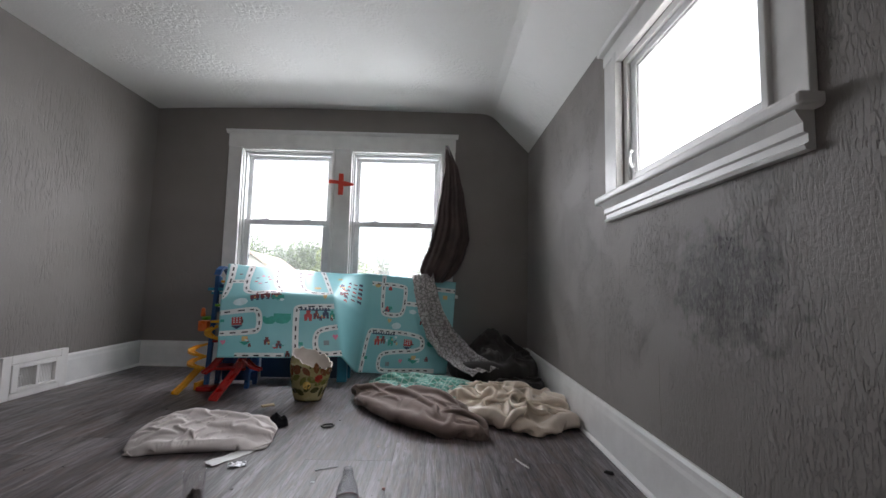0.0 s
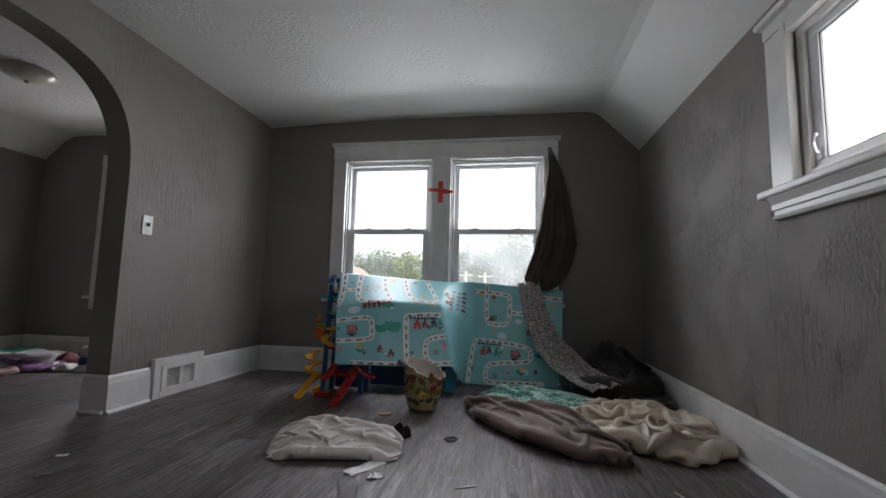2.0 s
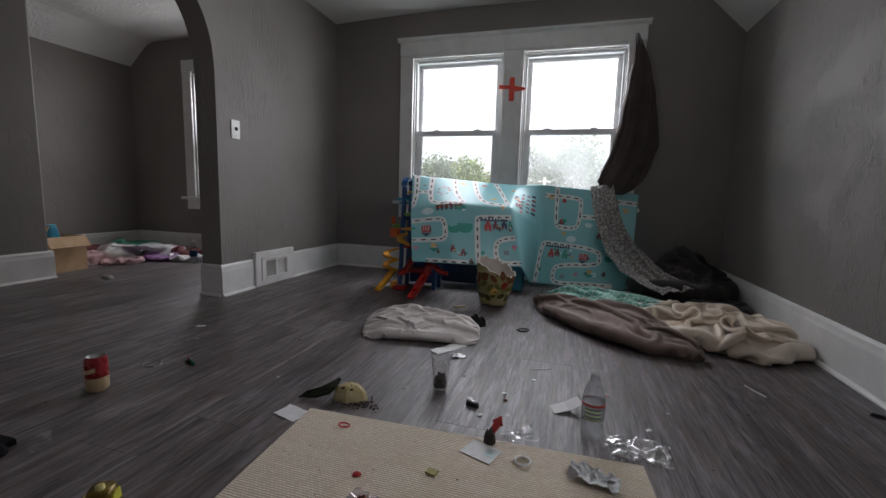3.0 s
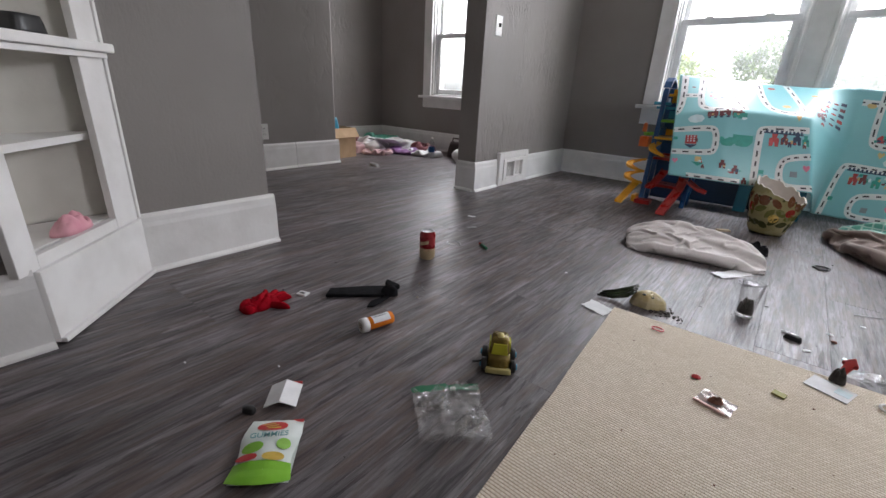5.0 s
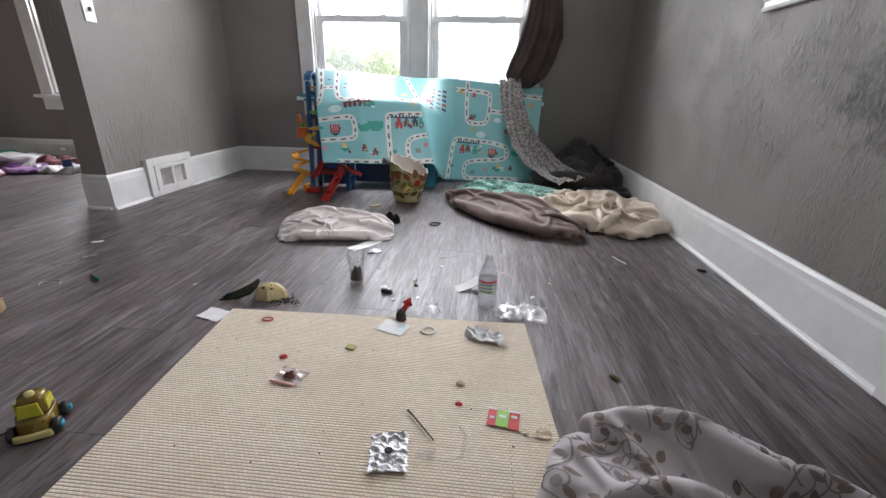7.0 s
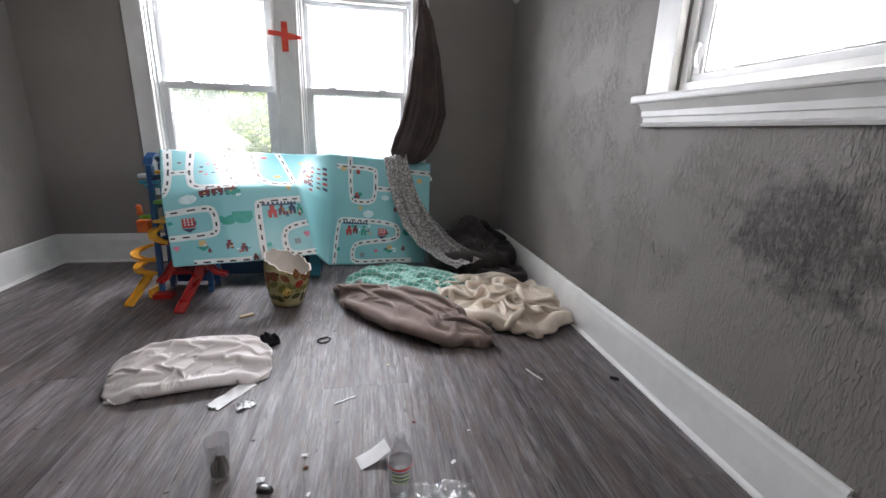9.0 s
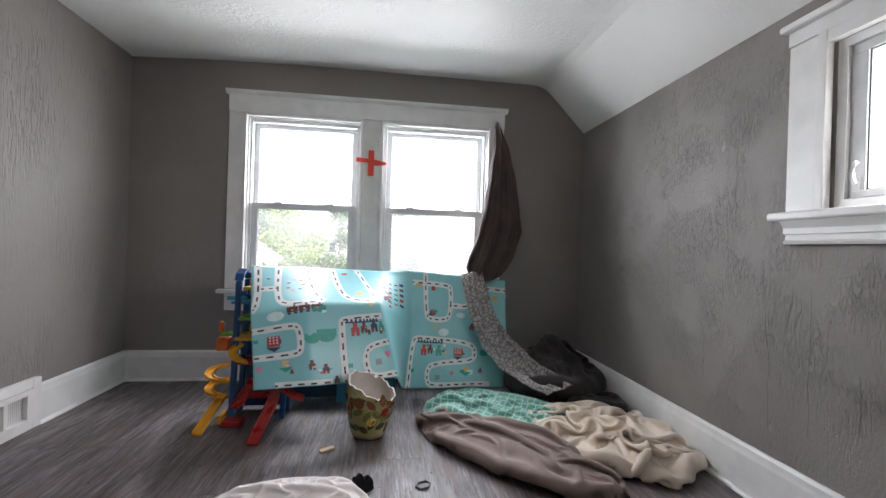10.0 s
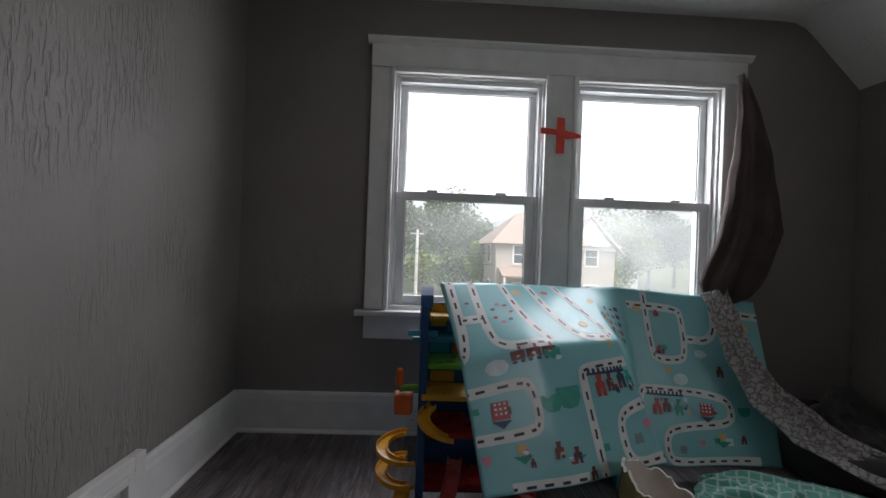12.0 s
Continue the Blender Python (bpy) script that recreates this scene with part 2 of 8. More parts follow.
M_PLANK = plank_material()
M_SUBFLOOR = material("subfloor", (0.03, 0.03, 0.03), (0.05, 0.05, 0.05), rough=0.8)


# ---- mesh helpers ----
def obj(name, bm, mat, parent=None, label="", smooth=False, bevel=0.0, loc=None):
    me = bpy.data.meshes.new(name)
    if bevel:
        bmesh.ops.bevel(bm, geom=bm.edges[:], offset=bevel, segments=2, affect="EDGES", profile=0.5)
    bmesh.ops.recalc_face_normals(bm, faces=bm.faces[:])
    bm.to_mesh(me)
    bm.free()
    for x in (mat if isinstance(mat, (list, tuple)) else [mat]):
        me.materials.append(x)
    if smooth:
        me.polygons.foreach_set("use_smooth", [True] * len(me.polygons))
    ob = new(name, me)
    if parent:
        ob.parent = parent
    if label:
        ob["label"] = label
    if loc is not None:
        ob.location = loc
    return ob


def part(name, bm, mat, parent, label="", smooth=False, bevel=0.0):
    return obj(name, bm, mat, parent, label, smooth, bevel)


def root(name, m, label, category, group="", kind=""):
    ob = new(name)
    ob.matrix_world = m
    ob.empty_display_size = 0.05
    return tagged(ob, label, category, group, kind)


def box(x0, x1, y0, y1, z0, z1, bm=None):
    bm = bm or bmesh.new()
    v = [bm.verts.new(c) for c in ((x0, y0, z0), (x1, y0, z0), (x1, y1, z0), (x0, y1, z0), (x0, y0, z1), (x1, y0, z1), (x1, y1, z1), (x0, y1, z1))]
    for f in ((0, 3, 2, 1), (4, 5, 6, 7), (0, 1, 5, 4), (1, 2, 6, 5), (2, 3, 7, 6), (3, 0, 4, 7)):
        bm.faces.new([v[i] for i in f])
    return bm


def lathe(profile, seg=24, bm=None, squash=1.0):
    """Turn a profile of (radius, z) round z."""
    bm = bm or bmesh.new()
    rings = []
    for r, z in profile:
        if r < 1e-6:
            rings.append([bm.verts.new((0, 0, z))])
        else:
            rings.append([bm.verts.new((r * math.cos(2 * math.pi * i / seg), squash * r * math.sin(2 * math.pi * i / seg), z)) for i in range(seg)])
    for a, b in zip(rings, rings[1:]):
        for i in range(seg):
            j = (i + 1) % seg
            q = [a[i % len(a)], a[j % len(a)], b[j % len(b)], b[i % len(b)]]
            q = list(dict.fromkeys(q))
            if len(q) > 2:
                bm.faces.new(q)
    return bm


def grid_mesh(fn, nu, nv, bm=None):
    """A sheet from fn(u, v), u and v in 0..1."""
    bm = bm or bmesh.new()
    vs = [[bm.verts.new(fn(i / nu, j / nv)) for j in range(nv + 1)] for i in range(nu + 1)]
    for i in range(nu):
        for j in range(nv):
            bm.faces.new((vs[i][j], vs[i + 1][j], vs[i + 1][j + 1], vs[i][j + 1]))
    return bm


def prism(outline, z0, z1, bm=None, place=None):
    """An outline of (x, y) raised from z0 to z1; place maps (x, y, z) on."""
    bm = bm or bmesh.new()
    place = place or (lambda x, y, z: (x, y, z))
    lo = [bm.verts.new(place(x, y, z0)) for x, y in outline]
    hi = [bm.verts.new(place(x, y, z1)) for x, y in outline]
    bm.faces.new(lo[::-1])
    bm.faces.new(hi)
    k = len(outline)
    for i in range(k):
        j = (i + 1) % k
        bm.faces.new((lo[i], lo[j], hi[j], hi[i]))
    return bm


def tube(points, radius, seg=8, bm=None, closed=False):
    """A round rod along points."""
    bm = bm or bmesh.new()
    pts = [Vector(p) for p in points]
    rings = []
    for i, p in enumerate(pts):
        a = pts[i - 1] if (i or closed) else p
        b = pts[(i + 1) % len(pts)] if (i < len(pts) - 1 or closed) else p
        t = (b - a).normalized()
        s = t.cross(Vector((0, 0, 1)))
        s = s.normalized() if s.length > 1e-4 else Vector((1, 0, 0))
        w = s.cross(t)
        r = radius[i] if isinstance(radius, (list, tuple)) else radius
        rings.append([bm.verts.new(p + r * (s * math.cos(2 * math.pi * k / seg) + w * math.sin(2 * math.pi * k / seg))) for k in range(seg)])
    pairs = list(zip(rings, rings[1:])) + ([(rings[-1], rings[0])] if closed else [])
    for a, b in pairs:
        for k in range(seg):
            j = (k + 1) % seg
            bm.faces.new((a[k], a[j], b[j], b[k]))
    if not closed:
        bm.faces.new(rings[0][::-1])
        bm.faces.new(rings[-1])
    return bm


def wall_cells(us, zs, holes, t0, t1, axis):
    """A wall with rectangular holes: cuts us and zs, thickness t0..t1 along the other axis; only the outer faces."""
    bm = bmesh.new()

    def solid(i, j):
        if not (0 <= i < len(us) - 1 and 0 <= j < len(zs) - 1):
            return False
        u, z = (us[i] + us[i + 1]) / 2, (zs[j] + zs[j + 1]) / 2
        return not any(a < u < b and c < z < d for a, b, c, d in holes)

    cache = {}

    def vert(u, t, z):
        c = (t, u, z) if axis == "x" else (u, t, z)
        if c not in cache:
            cache[c] = bm.verts.new(c)
        return cache[c]

    for i in range(len(us) - 1):
        for j in range(len(zs) - 1):
            if not solid(i, j):
                continue
            a, b, c, d = us[i], us[i + 1], zs[j], zs[j + 1]
            for t in (t0, t1):
                bm.faces.new((vert(a, t, c), vert(b, t, c), vert(b, t, d), vert(a, t, d)))
            for di, dj, e in ((-1, 0, ((a, c), (a, d))), (1, 0, ((b, c), (b, d))), (0, -1, ((a, c), (b, c))), (0, 1, ((a, d), (b, d)))):
                if not solid(i + di, j + dj):
                    (u1, z1), (u2, z2) = e
                    bm.faces.new((vert(u1, t0, z1), vert(u2, t0, z2), vert(u2, t1, z2), vert(u1, t1, z1)))
    return bm


def structure(name, bm, mat, label, category, parent=None, bevel=0.0, smooth=False):
    return tagged(obj(name, bm, mat, parent, "", smooth, bevel), label, category, kind="structure")


# ---- the rooms ----
XL, XR, YB, YF, ZC = -2.27, 0.97, 3.67, -1.4, 2.235
XO = -4.78            # outer wall of the next room
LT = 0.155            # partition thickness
WIN = ((-1.525, -0.722, 0.635, 1.865), (-0.578, 0.222, 0.635, 1.865))
FARWIN = (-3.955, -3.155, 0.6, 1.865)
SIDE = (1.01, 1.80, 1.135, 1.70)

structure("floor", box(XO - 0.1, XR + 0.1, YF - 0.1, YB + 0.1, -0.1, -0.006), M_SUBFLOOR, "dark subfloor under grey vinyl planks", "floor")
wb = wall_cells([XO - 0.2, *FARWIN[:2], *WIN[0][:2], *WIN[1][:2], XR + 0.2], [-0.1, FARWIN[2], WIN[0][2], 1.865, 2.6],
                [FARWIN, *WIN], YB, YB + 0.2, "y")
structure("wall_north", wb, M_WALL_SMOOTH, "grey-brown painted plaster wall round the double window", "wall")
wr = wall_cells([YF - 0.2, SIDE[0], SIDE[1], YB - 0.003], [-0.1, SIDE[2], SIDE[3], 2.6], [SIDE], XR, XR + 0.2, "x")
structure("wall_east", wr, M_WALL_ROUGH, "grey-brown rough trowelled plaster wall with a worn patch, its relief's shade painted in", "wall")
structure("wall_south", box(XO - 0.2, XR + 0.2, YF - 0.2, YF, -0.1, 2.6), M_WALL_SMOOTH, "plain grey-brown wall closing the room", "wall")
structure("wall_west", box(XO - 0.2, XO, YF, YB - 0.003, -0.1, 2.6), M_WALL_SMOOTH, "grey-brown outer wall of the next room", "wall")
structure("wall_chase", box(XO + 0.003, -3.78, YF + 0.003, 2.2, -0.1, 2.5), M_WALL_SMOOTH, "grey-brown wall section beside the next room's recess", "wall", bevel=0.012)

# partition with an arched opening
A0, A1, SPRING, RISE = 0.715, 2.25, 1.28, 0.675
AM, AW = (A0 + A1) / 2, (A1 - A0) / 2


def arch_z(y):
    u = min(1.0, abs(y - AM) / AW)
    return SPRING + RISE * max(0.0, 1 - u ** 3) ** (1 / 3)


def partition():
    bm = bmesh.new()
    x0, x1 = XL - LT, XL
    ys = [AM - AW * math.cos(math.pi * k / 48) for k in range(49)]
    cols = [(YF + 0.003, -0.1), (A0, -0.1)] + [(y, arch_z(y)) for y in ys] + [(A1, -0.1), (YB - 0.003, -0.1)]
    for x in (x0, x1):
        for (ya, za), (yb, zb) in zip(cols, cols[1:]):
            if yb - ya > 1e-6:
                bm.faces.new([bm.verts.new((x, *c)) for c in ((ya, za), (yb, zb), (yb, 2.6), (ya, 2.6))])
    for (ya, za), (yb, zb) in zip(cols, cols[1:]):
        if not (ya < A0 - 1e-6 and yb <= A0 + 1e-6) and not (ya >= A1 - 1e-6 and yb > A1 + 0.1):
            bm.faces.new([bm.verts.new(c) for c in ((x0, ya, za), (x1, ya, za), (x1, yb, zb), (x0, yb, zb))])
    bmesh.ops.remove_doubles(bm, verts=bm.verts[:], dist=1e-5)
    return bm


structure("wall_partition", partition(), M_WALL, "grey-brown plaster partition with an arched opening", "wall")


def ceiling():
    bm = bmesh.new()
    prof = [(XR + 0.1, 1.79), (0.93, 1.93), (0.70, 2.165), (0.655, 2.205), (0.60, 2.228), (0.52, ZC), (-1.1, ZC + 0.004), (-1.8, ZC - 0.012), (-2.3, ZC - 0.035), (-4.43, ZC - 0.03), (-4.5, 2.19), (-4.57, 2.15), (XO - 0.1, 1.885)]
    for (xa, za), (xb, zb) in zip(prof, prof[1:]):
        bm.faces.new([bm.verts.new(c) for c in ((xa, YF - 0.1, za), (xb, YF - 0.1, zb), (xb, YB + 0.1, zb), (xa, YB + 0.1, za))])
    bmesh.ops.remove_doubles(bm, verts=bm.verts[:], dist=1e-5)
    r = bmesh.ops.extrude_face_region(bm, geom=bm.faces[:])
    bmesh.ops.translate(bm, vec=(0, 0, 0.25), verts=[v for v in r["geom"] if isinstance(v, bmesh.types.BMVert)])
    return bm


structure("ceiling", ceiling(), M_CEIL, "white stippled plaster ceiling with sloped eaves", "ceiling")
# unseen slab, added over the walls only to block the sky's light
structure("roof", box(XO - 0.4, XR + 0.4, YF - 0.4, YB + 0.25, 2.61, 2.75), M_SUBFLOOR, "plain dark slab added unseen above the ceiling to keep daylight out", "roof")


# plaster cracks as flat strips, their inner shade given by dark colour
M_CRACK = material("crack_shadow_paint", (0.1, 0.09, 0.085), (0.14, 0.125, 0.118), scale=30, rough=0.8)
rng = random.Random(12)
for cy, z0, z1 in ((2.02, 0.3, 0.98), (1.86, 0.34, 0.86), (2.62, 0.75, 1.3), (2.36, 0.4, 0.62), (2.98, 0.55, 0.9), (1.55, 0.25, 0.5), (2.2, 1.15, 1.45), (1.7, 0.42, 0.6)):
    n_ = int((z1 - z0) / 0.02)
    ys = [cy]
    for k in range(n_):
        ys.append(ys[-1] + rng.gauss(0, 0.0022) + 0.0004)
    bm = bmesh.new()
    for k in range(n_):
        w0, w1_ = 0.0007 + 0.0011 * abs(noise.noise(Vector((k * 0.4, cy, 0)))), 0.0007 + 0.0011 * abs(noise.noise(Vector((k * 0.4 + 0.4, cy, 0))))
        za, zb = z0 + k * 0.02, z0 + (k + 1) * 0.02
        bm.faces.new([bm.verts.new((XR - 0.0008, y, z)) for y, z in ((ys[k] - w0, za), (ys[k] + w0, za), (ys[k + 1] + w1_, zb), (ys[k + 1] - w1_, zb))])
    part("crack_shade", bm, M_CRACK, bpy.data.objects["wall_east"], "thin dark strip painted as the shade in a plaster crack")


# ---- baseboards ----
def baseboard(p, q, out, h=0.205, shoe=True, material_=None, name="baseboard"):
    """From p to q on the floor; out is the way the board faces."""
    p, q, o = Vector((*p, 0)), Vector((*q, 0)), Vector((*out, 0)).normalized()
    bm = bmesh.new()
    prof = [(0.0, 0.0), (0.019, 0.0), (0.019, h - 0.045), (0.016, h - 0.03), (0.015, h - 0.012), (0.009, h), (0.0, h)]
    ends = []
    for e in (p, q):
        ends.append([bm.verts.new(e + o * a + Vector((0, 0, b))) for a, b in prof])
    k = len(prof)
    for i in range(k):
        j = (i + 1) % k
        bm.faces.new((ends[0][i], ends[0][j], ends[1][j], ends[1][i]))
    bm.faces.new(ends[0])
    bm.faces.new(ends[1][::-1])
    b = structure(name, bm, material_ or M_TRIM, "tall white painted wooden baseboard along the wall", "baseboard")
    if shoe:
        bm = bmesh.new()
        prof = [(0.0195, 0.0005), (0.033, 0.0005), (0.032, 0.008), (0.027, 0.014), (0.0195, 0.018)]
        ends = [[bm.verts.new(e + o * a + Vector((0, 0, c))) for a, c in prof] for e in (p, q)]
        for i in range(5):
            j = (i + 1) % 5
            bm.faces.new((ends[0][i], ends[0][j], ends[1][j], ends[1][i]))
        bm.faces.new(ends[0])
        bm.faces.new(ends[1][::-1])
        part("shoe_moulding", bm, material_ or M_TRIM, b, smooth=False)
    return b


baseboard((XL, A1 - 0.019), (XL, 2.515), (1, 0))
baseboard((XL, 2.945), (XL, YB), (1, 0))
baseboard((XL - LT, A1), (XL - 0.0005, A1), (0, -1))
baseboard((XL, 0.225), (XL, A0 + 0.019), (1, 0), h=0.215, material_=M_TRIM_OLD)
baseboard((XL - LT, A0), (XL - 0.0005, A0), (0, 1), h=0.215, material_=M_TRIM_OLD)
baseboard((XL + 0.019, YB), (XR - 0.019, YB), (0, -1))
baseboard((XR, 0.985), (XR, YB), (-1, 0))
baseboard((XR, YF), (XR, 0.41), (-1, 0))
baseboard((XO, YB), (XL - LT, YB), (0, -1))
baseboard((XO, 2.2), (XO, YB - 0.019), (1, 0))
baseboard((-3.78, YF), (-3.78, 1.78), (1, 0), material_=M_TRIM_OLD)
baseboard((-3.78, 1.784), (-3.78, 2.219), (1, 0), material_=M_TRIM_OLD)
baseboard((XO, 2.2), (-3.78, 2.2), (0, 1), material_=M_TRIM_OLD)


# ---- windows ----
def double_hung(parent, x0, x1, z0, z1, hazy=False):
    """Jambs, two sashes and panes inside an opening of wall_north."""
    y0 = YB + 0.004
    zm = (z0 + z1) / 2
    for a, b, c, d, n in ((x0, x0 + 0.022, z0, z1, "jamb"), (x1 - 0.022, x1, z0, z1, "jamb"), (x0 + 0.022, x1 - 0.022, z1 - 0.022, z1, "head_jamb"), (x0 + 0.022, x1 - 0.022, z0, z0 + 0.02, "sill_board")):
        part(n, box(a, b, y0, y0 + 0.19, c, d), M_TRIM, parent)
    # vinyl channel in which the sashes slide
    for a, b, c, d in ((x0 + 0.0225, x0 + 0.038, z0 + 0.0205, z1 - 0.0225), (x1 - 0.038, x1 - 0.0225, z0 + 0.0205, z1 - 0.0225), (x0 + 0.0385, x1 - 0.0385, z1 - 0.045, z1 - 0.0225)):
        part("channel", box(a, b, y0 + 0.022, y0 + 0.12, c, d), M_VINYL, parent, bevel=0.002)
    for upper in (False, True):
        ya = y0 + (0.074 if upper else 0.032)
        za, zb = (zm - 0.03, z1 - 0.0455) if upper else (z0 + 0.021, zm + 0.002)
        xa, xb = x0 + 0.0385, x1 - 0.0385
        top = 0.026 if upper else 0.042
        w = 0.034 if upper else 0.046
        sash = part("upper_sash" if upper else "lower_sash", box(xa, xb, ya, ya + 0.035, zb - top, zb), M_VINYL, parent, bevel=0.003)
        for a, b in ((xa, xa + w), (xb - w, xb)):
            part("stile", box(a, b, ya, ya + 0.035, za, zb - top), M_VINYL, sash, bevel=0.003)
        part("bottom_rail", box(xa + w, xb - w, ya, ya + 0.035, za, za + (0.035 if upper else 0.05)), M_VINYL, sash, bevel=0.003)
        # dark rubber line round the pane
        for a, b, c, d in ((xa + w, xa + w + 0.004, za + 0.05, zb - top), (xb - w - 0.004, xb - w, za + 0.05, zb - top), (xa + w + 0.004, xb - w - 0.004, zb - top - 0.004, zb - top)):
            part("gasket", box(a, b, ya + 0.009, ya + 0.0148, c, d), M_GASKET, sash)
        g = part("pane", box(xa + w - 0.002, xb - w + 0.002, ya + 0.015, ya + 0.019, za + 0.02, zb - 0.02), M_PANE_HAZE if hazy else M_PANE_DUST_VEIL, sash)
        g.visible_shadow = False
        if not upper:
            for f in (0.25, 0.75):
                xm = xa + (xb - xa) * f
                part("sash_latch", box(xm - 0.028, xm + 0.028, ya - 0.004, ya + 0.03, zb + 0.0005, zb + 0.011), M_VINYL, sash, bevel=0.003)


def casing_board(parent, name, x0, x1, z0, z1, t=0.02, bevel=0.003):
    return part(name, box(x0, x1, YB - t, YB - 0.0005, z0, z1), M_TRIM, parent, bevel=bevel)


w1 = tagged(new("window_1"), "white wooden double window with two double-hung sashes, overcast daylight outside", "window", kind="structure")
casing_board(w1, "side_casing", -1.632, WIN[0][0] - 0.012, 0.637, 1.873)
casing_board(w1, "side_casing", WIN[1][1] + 0.012, 0.328, 0.637, 1.873)
casing_board(w1, "centre_casing", WIN[0][1] + 0.012, WIN[1][0] - 0.012, 0.637, 1.873)
casing_board(w1, "head_casing", -1.635, 0.331, 1.875, 1.992, 0.024)
part("cap_moulding", prism([(YB - 0.0005, 1.9925), (YB - 0.026, 1.9925), (YB - 0.032, 2.002), (YB - 0.046, 2.012), (YB - 0.046, 2.022), (YB - 0.0005, 2.022)], -1.655, 0.352,
                           place=lambda y, z, x: (x, y, z)), M_TRIM, w1)
part("stool", box(-1.675, 0.372, YB - 0.06, YB + 0.07, 0.606, 0.6345), M_TRIM, w1, bevel=0.006)
casing_board(w1, "apron", -1.632, 0.328, 0.486, 0.605, 0.018)
for a, b in ((WIN[0][0], WIN[0][1]), (WIN[1][0], WIN[1][1])):
    for c, d in ((a - 0.0115, a + 0.012), (b - 0.012, b + 0.0115)):
        part("inner_bead", box(c, d, YB - 0.026, YB + 0.0035, 0.637, 1.8745), M_TRIM, w1, bevel=0.004)
    part("inner_bead", box(a + 0.0125, b - 0.0125, YB - 0.026, YB + 0.0035, 1.851, 1.8745), M_TRIM, w1, bevel=0.004)
double_hung(w1, *WIN[0])
double_hung(w1, *WIN[1], hazy=True)

w2 = tagged(new("window_2"), "white wooden double-hung window in the next room", "window", kind="structure")
casing_board(w2, "side_casing", FARWIN[0] - 0.11, FARWIN[0] + 0.004, 0.602, 1.873)
casing_board(w2, "side_casing", FARWIN[1] - 0.004, FARWIN[1] + 0.11, 0.602, 1.873)
casing_board(w2, "head_casing", FARWIN[0] - 0.112, FARWIN[1] + 0.112, 1.875, 1.99, 0.024)
part("stool", box(FARWIN[0] - 0.15, FARWIN[1] + 0.15, YB - 0.06, YB + 0.07, 0.572, 0.5995), M_TRIM, w2, bevel=0.006)
casing_board(w2, "apron", FARWIN[0] - 0.11, FARWIN[1] + 0.11, 0.47, 0.571, 0.018)
double_hung(w2, *FARWIN)

# casement in the east wall
w3 = tagged(new("window_3"), "white wooden casement window with a moulded sill", "window", kind="structure")


def side_board(name, y0, y1, z0, z1, t=0.02, x1=None, bevel=0.003, parent=w3, mat=None):
    return part(name, box(XR - t, XR - 0.0005 if x1 is None else x1, y0, y1, z0, z1), mat or M_TRIM, parent, bevel=bevel)


side_board("side_casing", SIDE[1] + 0.045, 1.955, 1.137, 1.745)
side_board("side_casing", 0.905, SIDE[0] - 0.012, 1.137, 1.745)
side_board("head_casing", 0.903, 1.958, 1.747, 1.80, 0.024)
part("cap_moulding", box(XR - 0.05, XR - 0.0005, 0.885, 1.975, 1.8005, 1.826), M_TRIM, w3, bevel=0.008)
for y0, y1 in ((SIDE[1] + 0.012, SIDE[1] + 0.0445), (SIDE[0] - 0.0115, SIDE[0] + 0.01)):
    side_board("inner_bead", y0, y1, 1.137, 1.745, 0.032)
side_board("inner_bead", SIDE[0] + 0.0105, SIDE[1] + 0.0115, SIDE[3] + 0.0, 1.7455, 0.03)
part("stool", box(XR - 0.055, XR + 0.03, 0.892, 2.0, 1.103, 1.1345), M_TRIM, w3, bevel=0.008)
part("apron", prism([(XR - 0.0005, 1.018), (XR - 0.022, 1.018), (XR - 0.026, 1.028), (XR - 0.016, 1.034), (XR - 0.016, 1.052), (XR - 0.026, 1.055), (XR - 0.026, 1.075), (XR - 0.042, 1.1), (XR - 0.042, 1.1025), (XR - 0.0005, 1.1025)],
                    0.918, 1.955, place=lambda x, z, y: (x, y, z)), M_TRIM, w3)
for y0, y1, z0, z1 in ((SIDE[0], SIDE[0] + 0.03, *SIDE[2:]), (SIDE[1] - 0.03, SIDE[1], *SIDE[2:]), (SIDE[0] + 0.03, SIDE[1] - 0.03, SIDE[2], SIDE[2] + 0.03), (SIDE[0] + 0.03, SIDE[1] - 0.03, SIDE[3] - 0.03, SIDE[3])):
    part("jamb", box(XR + 0.001, XR + 0.18, y0, y1, z0 + 0.0005, z1), M_TRIM, w3)
ca, cb, cc, cd = SIDE[0] + 0.031, SIDE[1] - 0.031, SIDE[2] + 0.0315, SIDE[3] - 0.031
SX = XR + 0.014
sash = part("casement_sash", box(SX, SX + 0.035, ca, cb, cd - 0.03, cd), M_VINYL, w3, bevel=0.003)
part("rail", box(SX, SX + 0.035, ca, cb, cc, cc + 0.024), M_VINYL, sash, bevel=0.003)
part("stile", box(SX, SX + 0.035, ca, ca + 0.035, cc + 0.024, cd - 0.03), M_VINYL, sash, bevel=0.003)
part("stile", box(SX, SX + 0.035, cb - 0.05, cb, cc + 0.024, cd - 0.03), M_VINYL, sash, bevel=0.003)
for y0, y1, z0, z1 in ((cb - 0.0545, cb - 0.0502, cc + 0.0242, cd - 0.0302), (ca + 0.0352, ca + 0.0395, cc + 0.0242, cd - 0.0302), (ca + 0.04, cb - 0.055, cc + 0.0242, cc + 0.0285), (ca + 0.04, cb - 0.055, cd - 0.0345, cd - 0.0302)):
    part("gasket", box(SX + 0.006, SX + 0.0145, y0, y1, z0, z1), M_GASKET, sash)
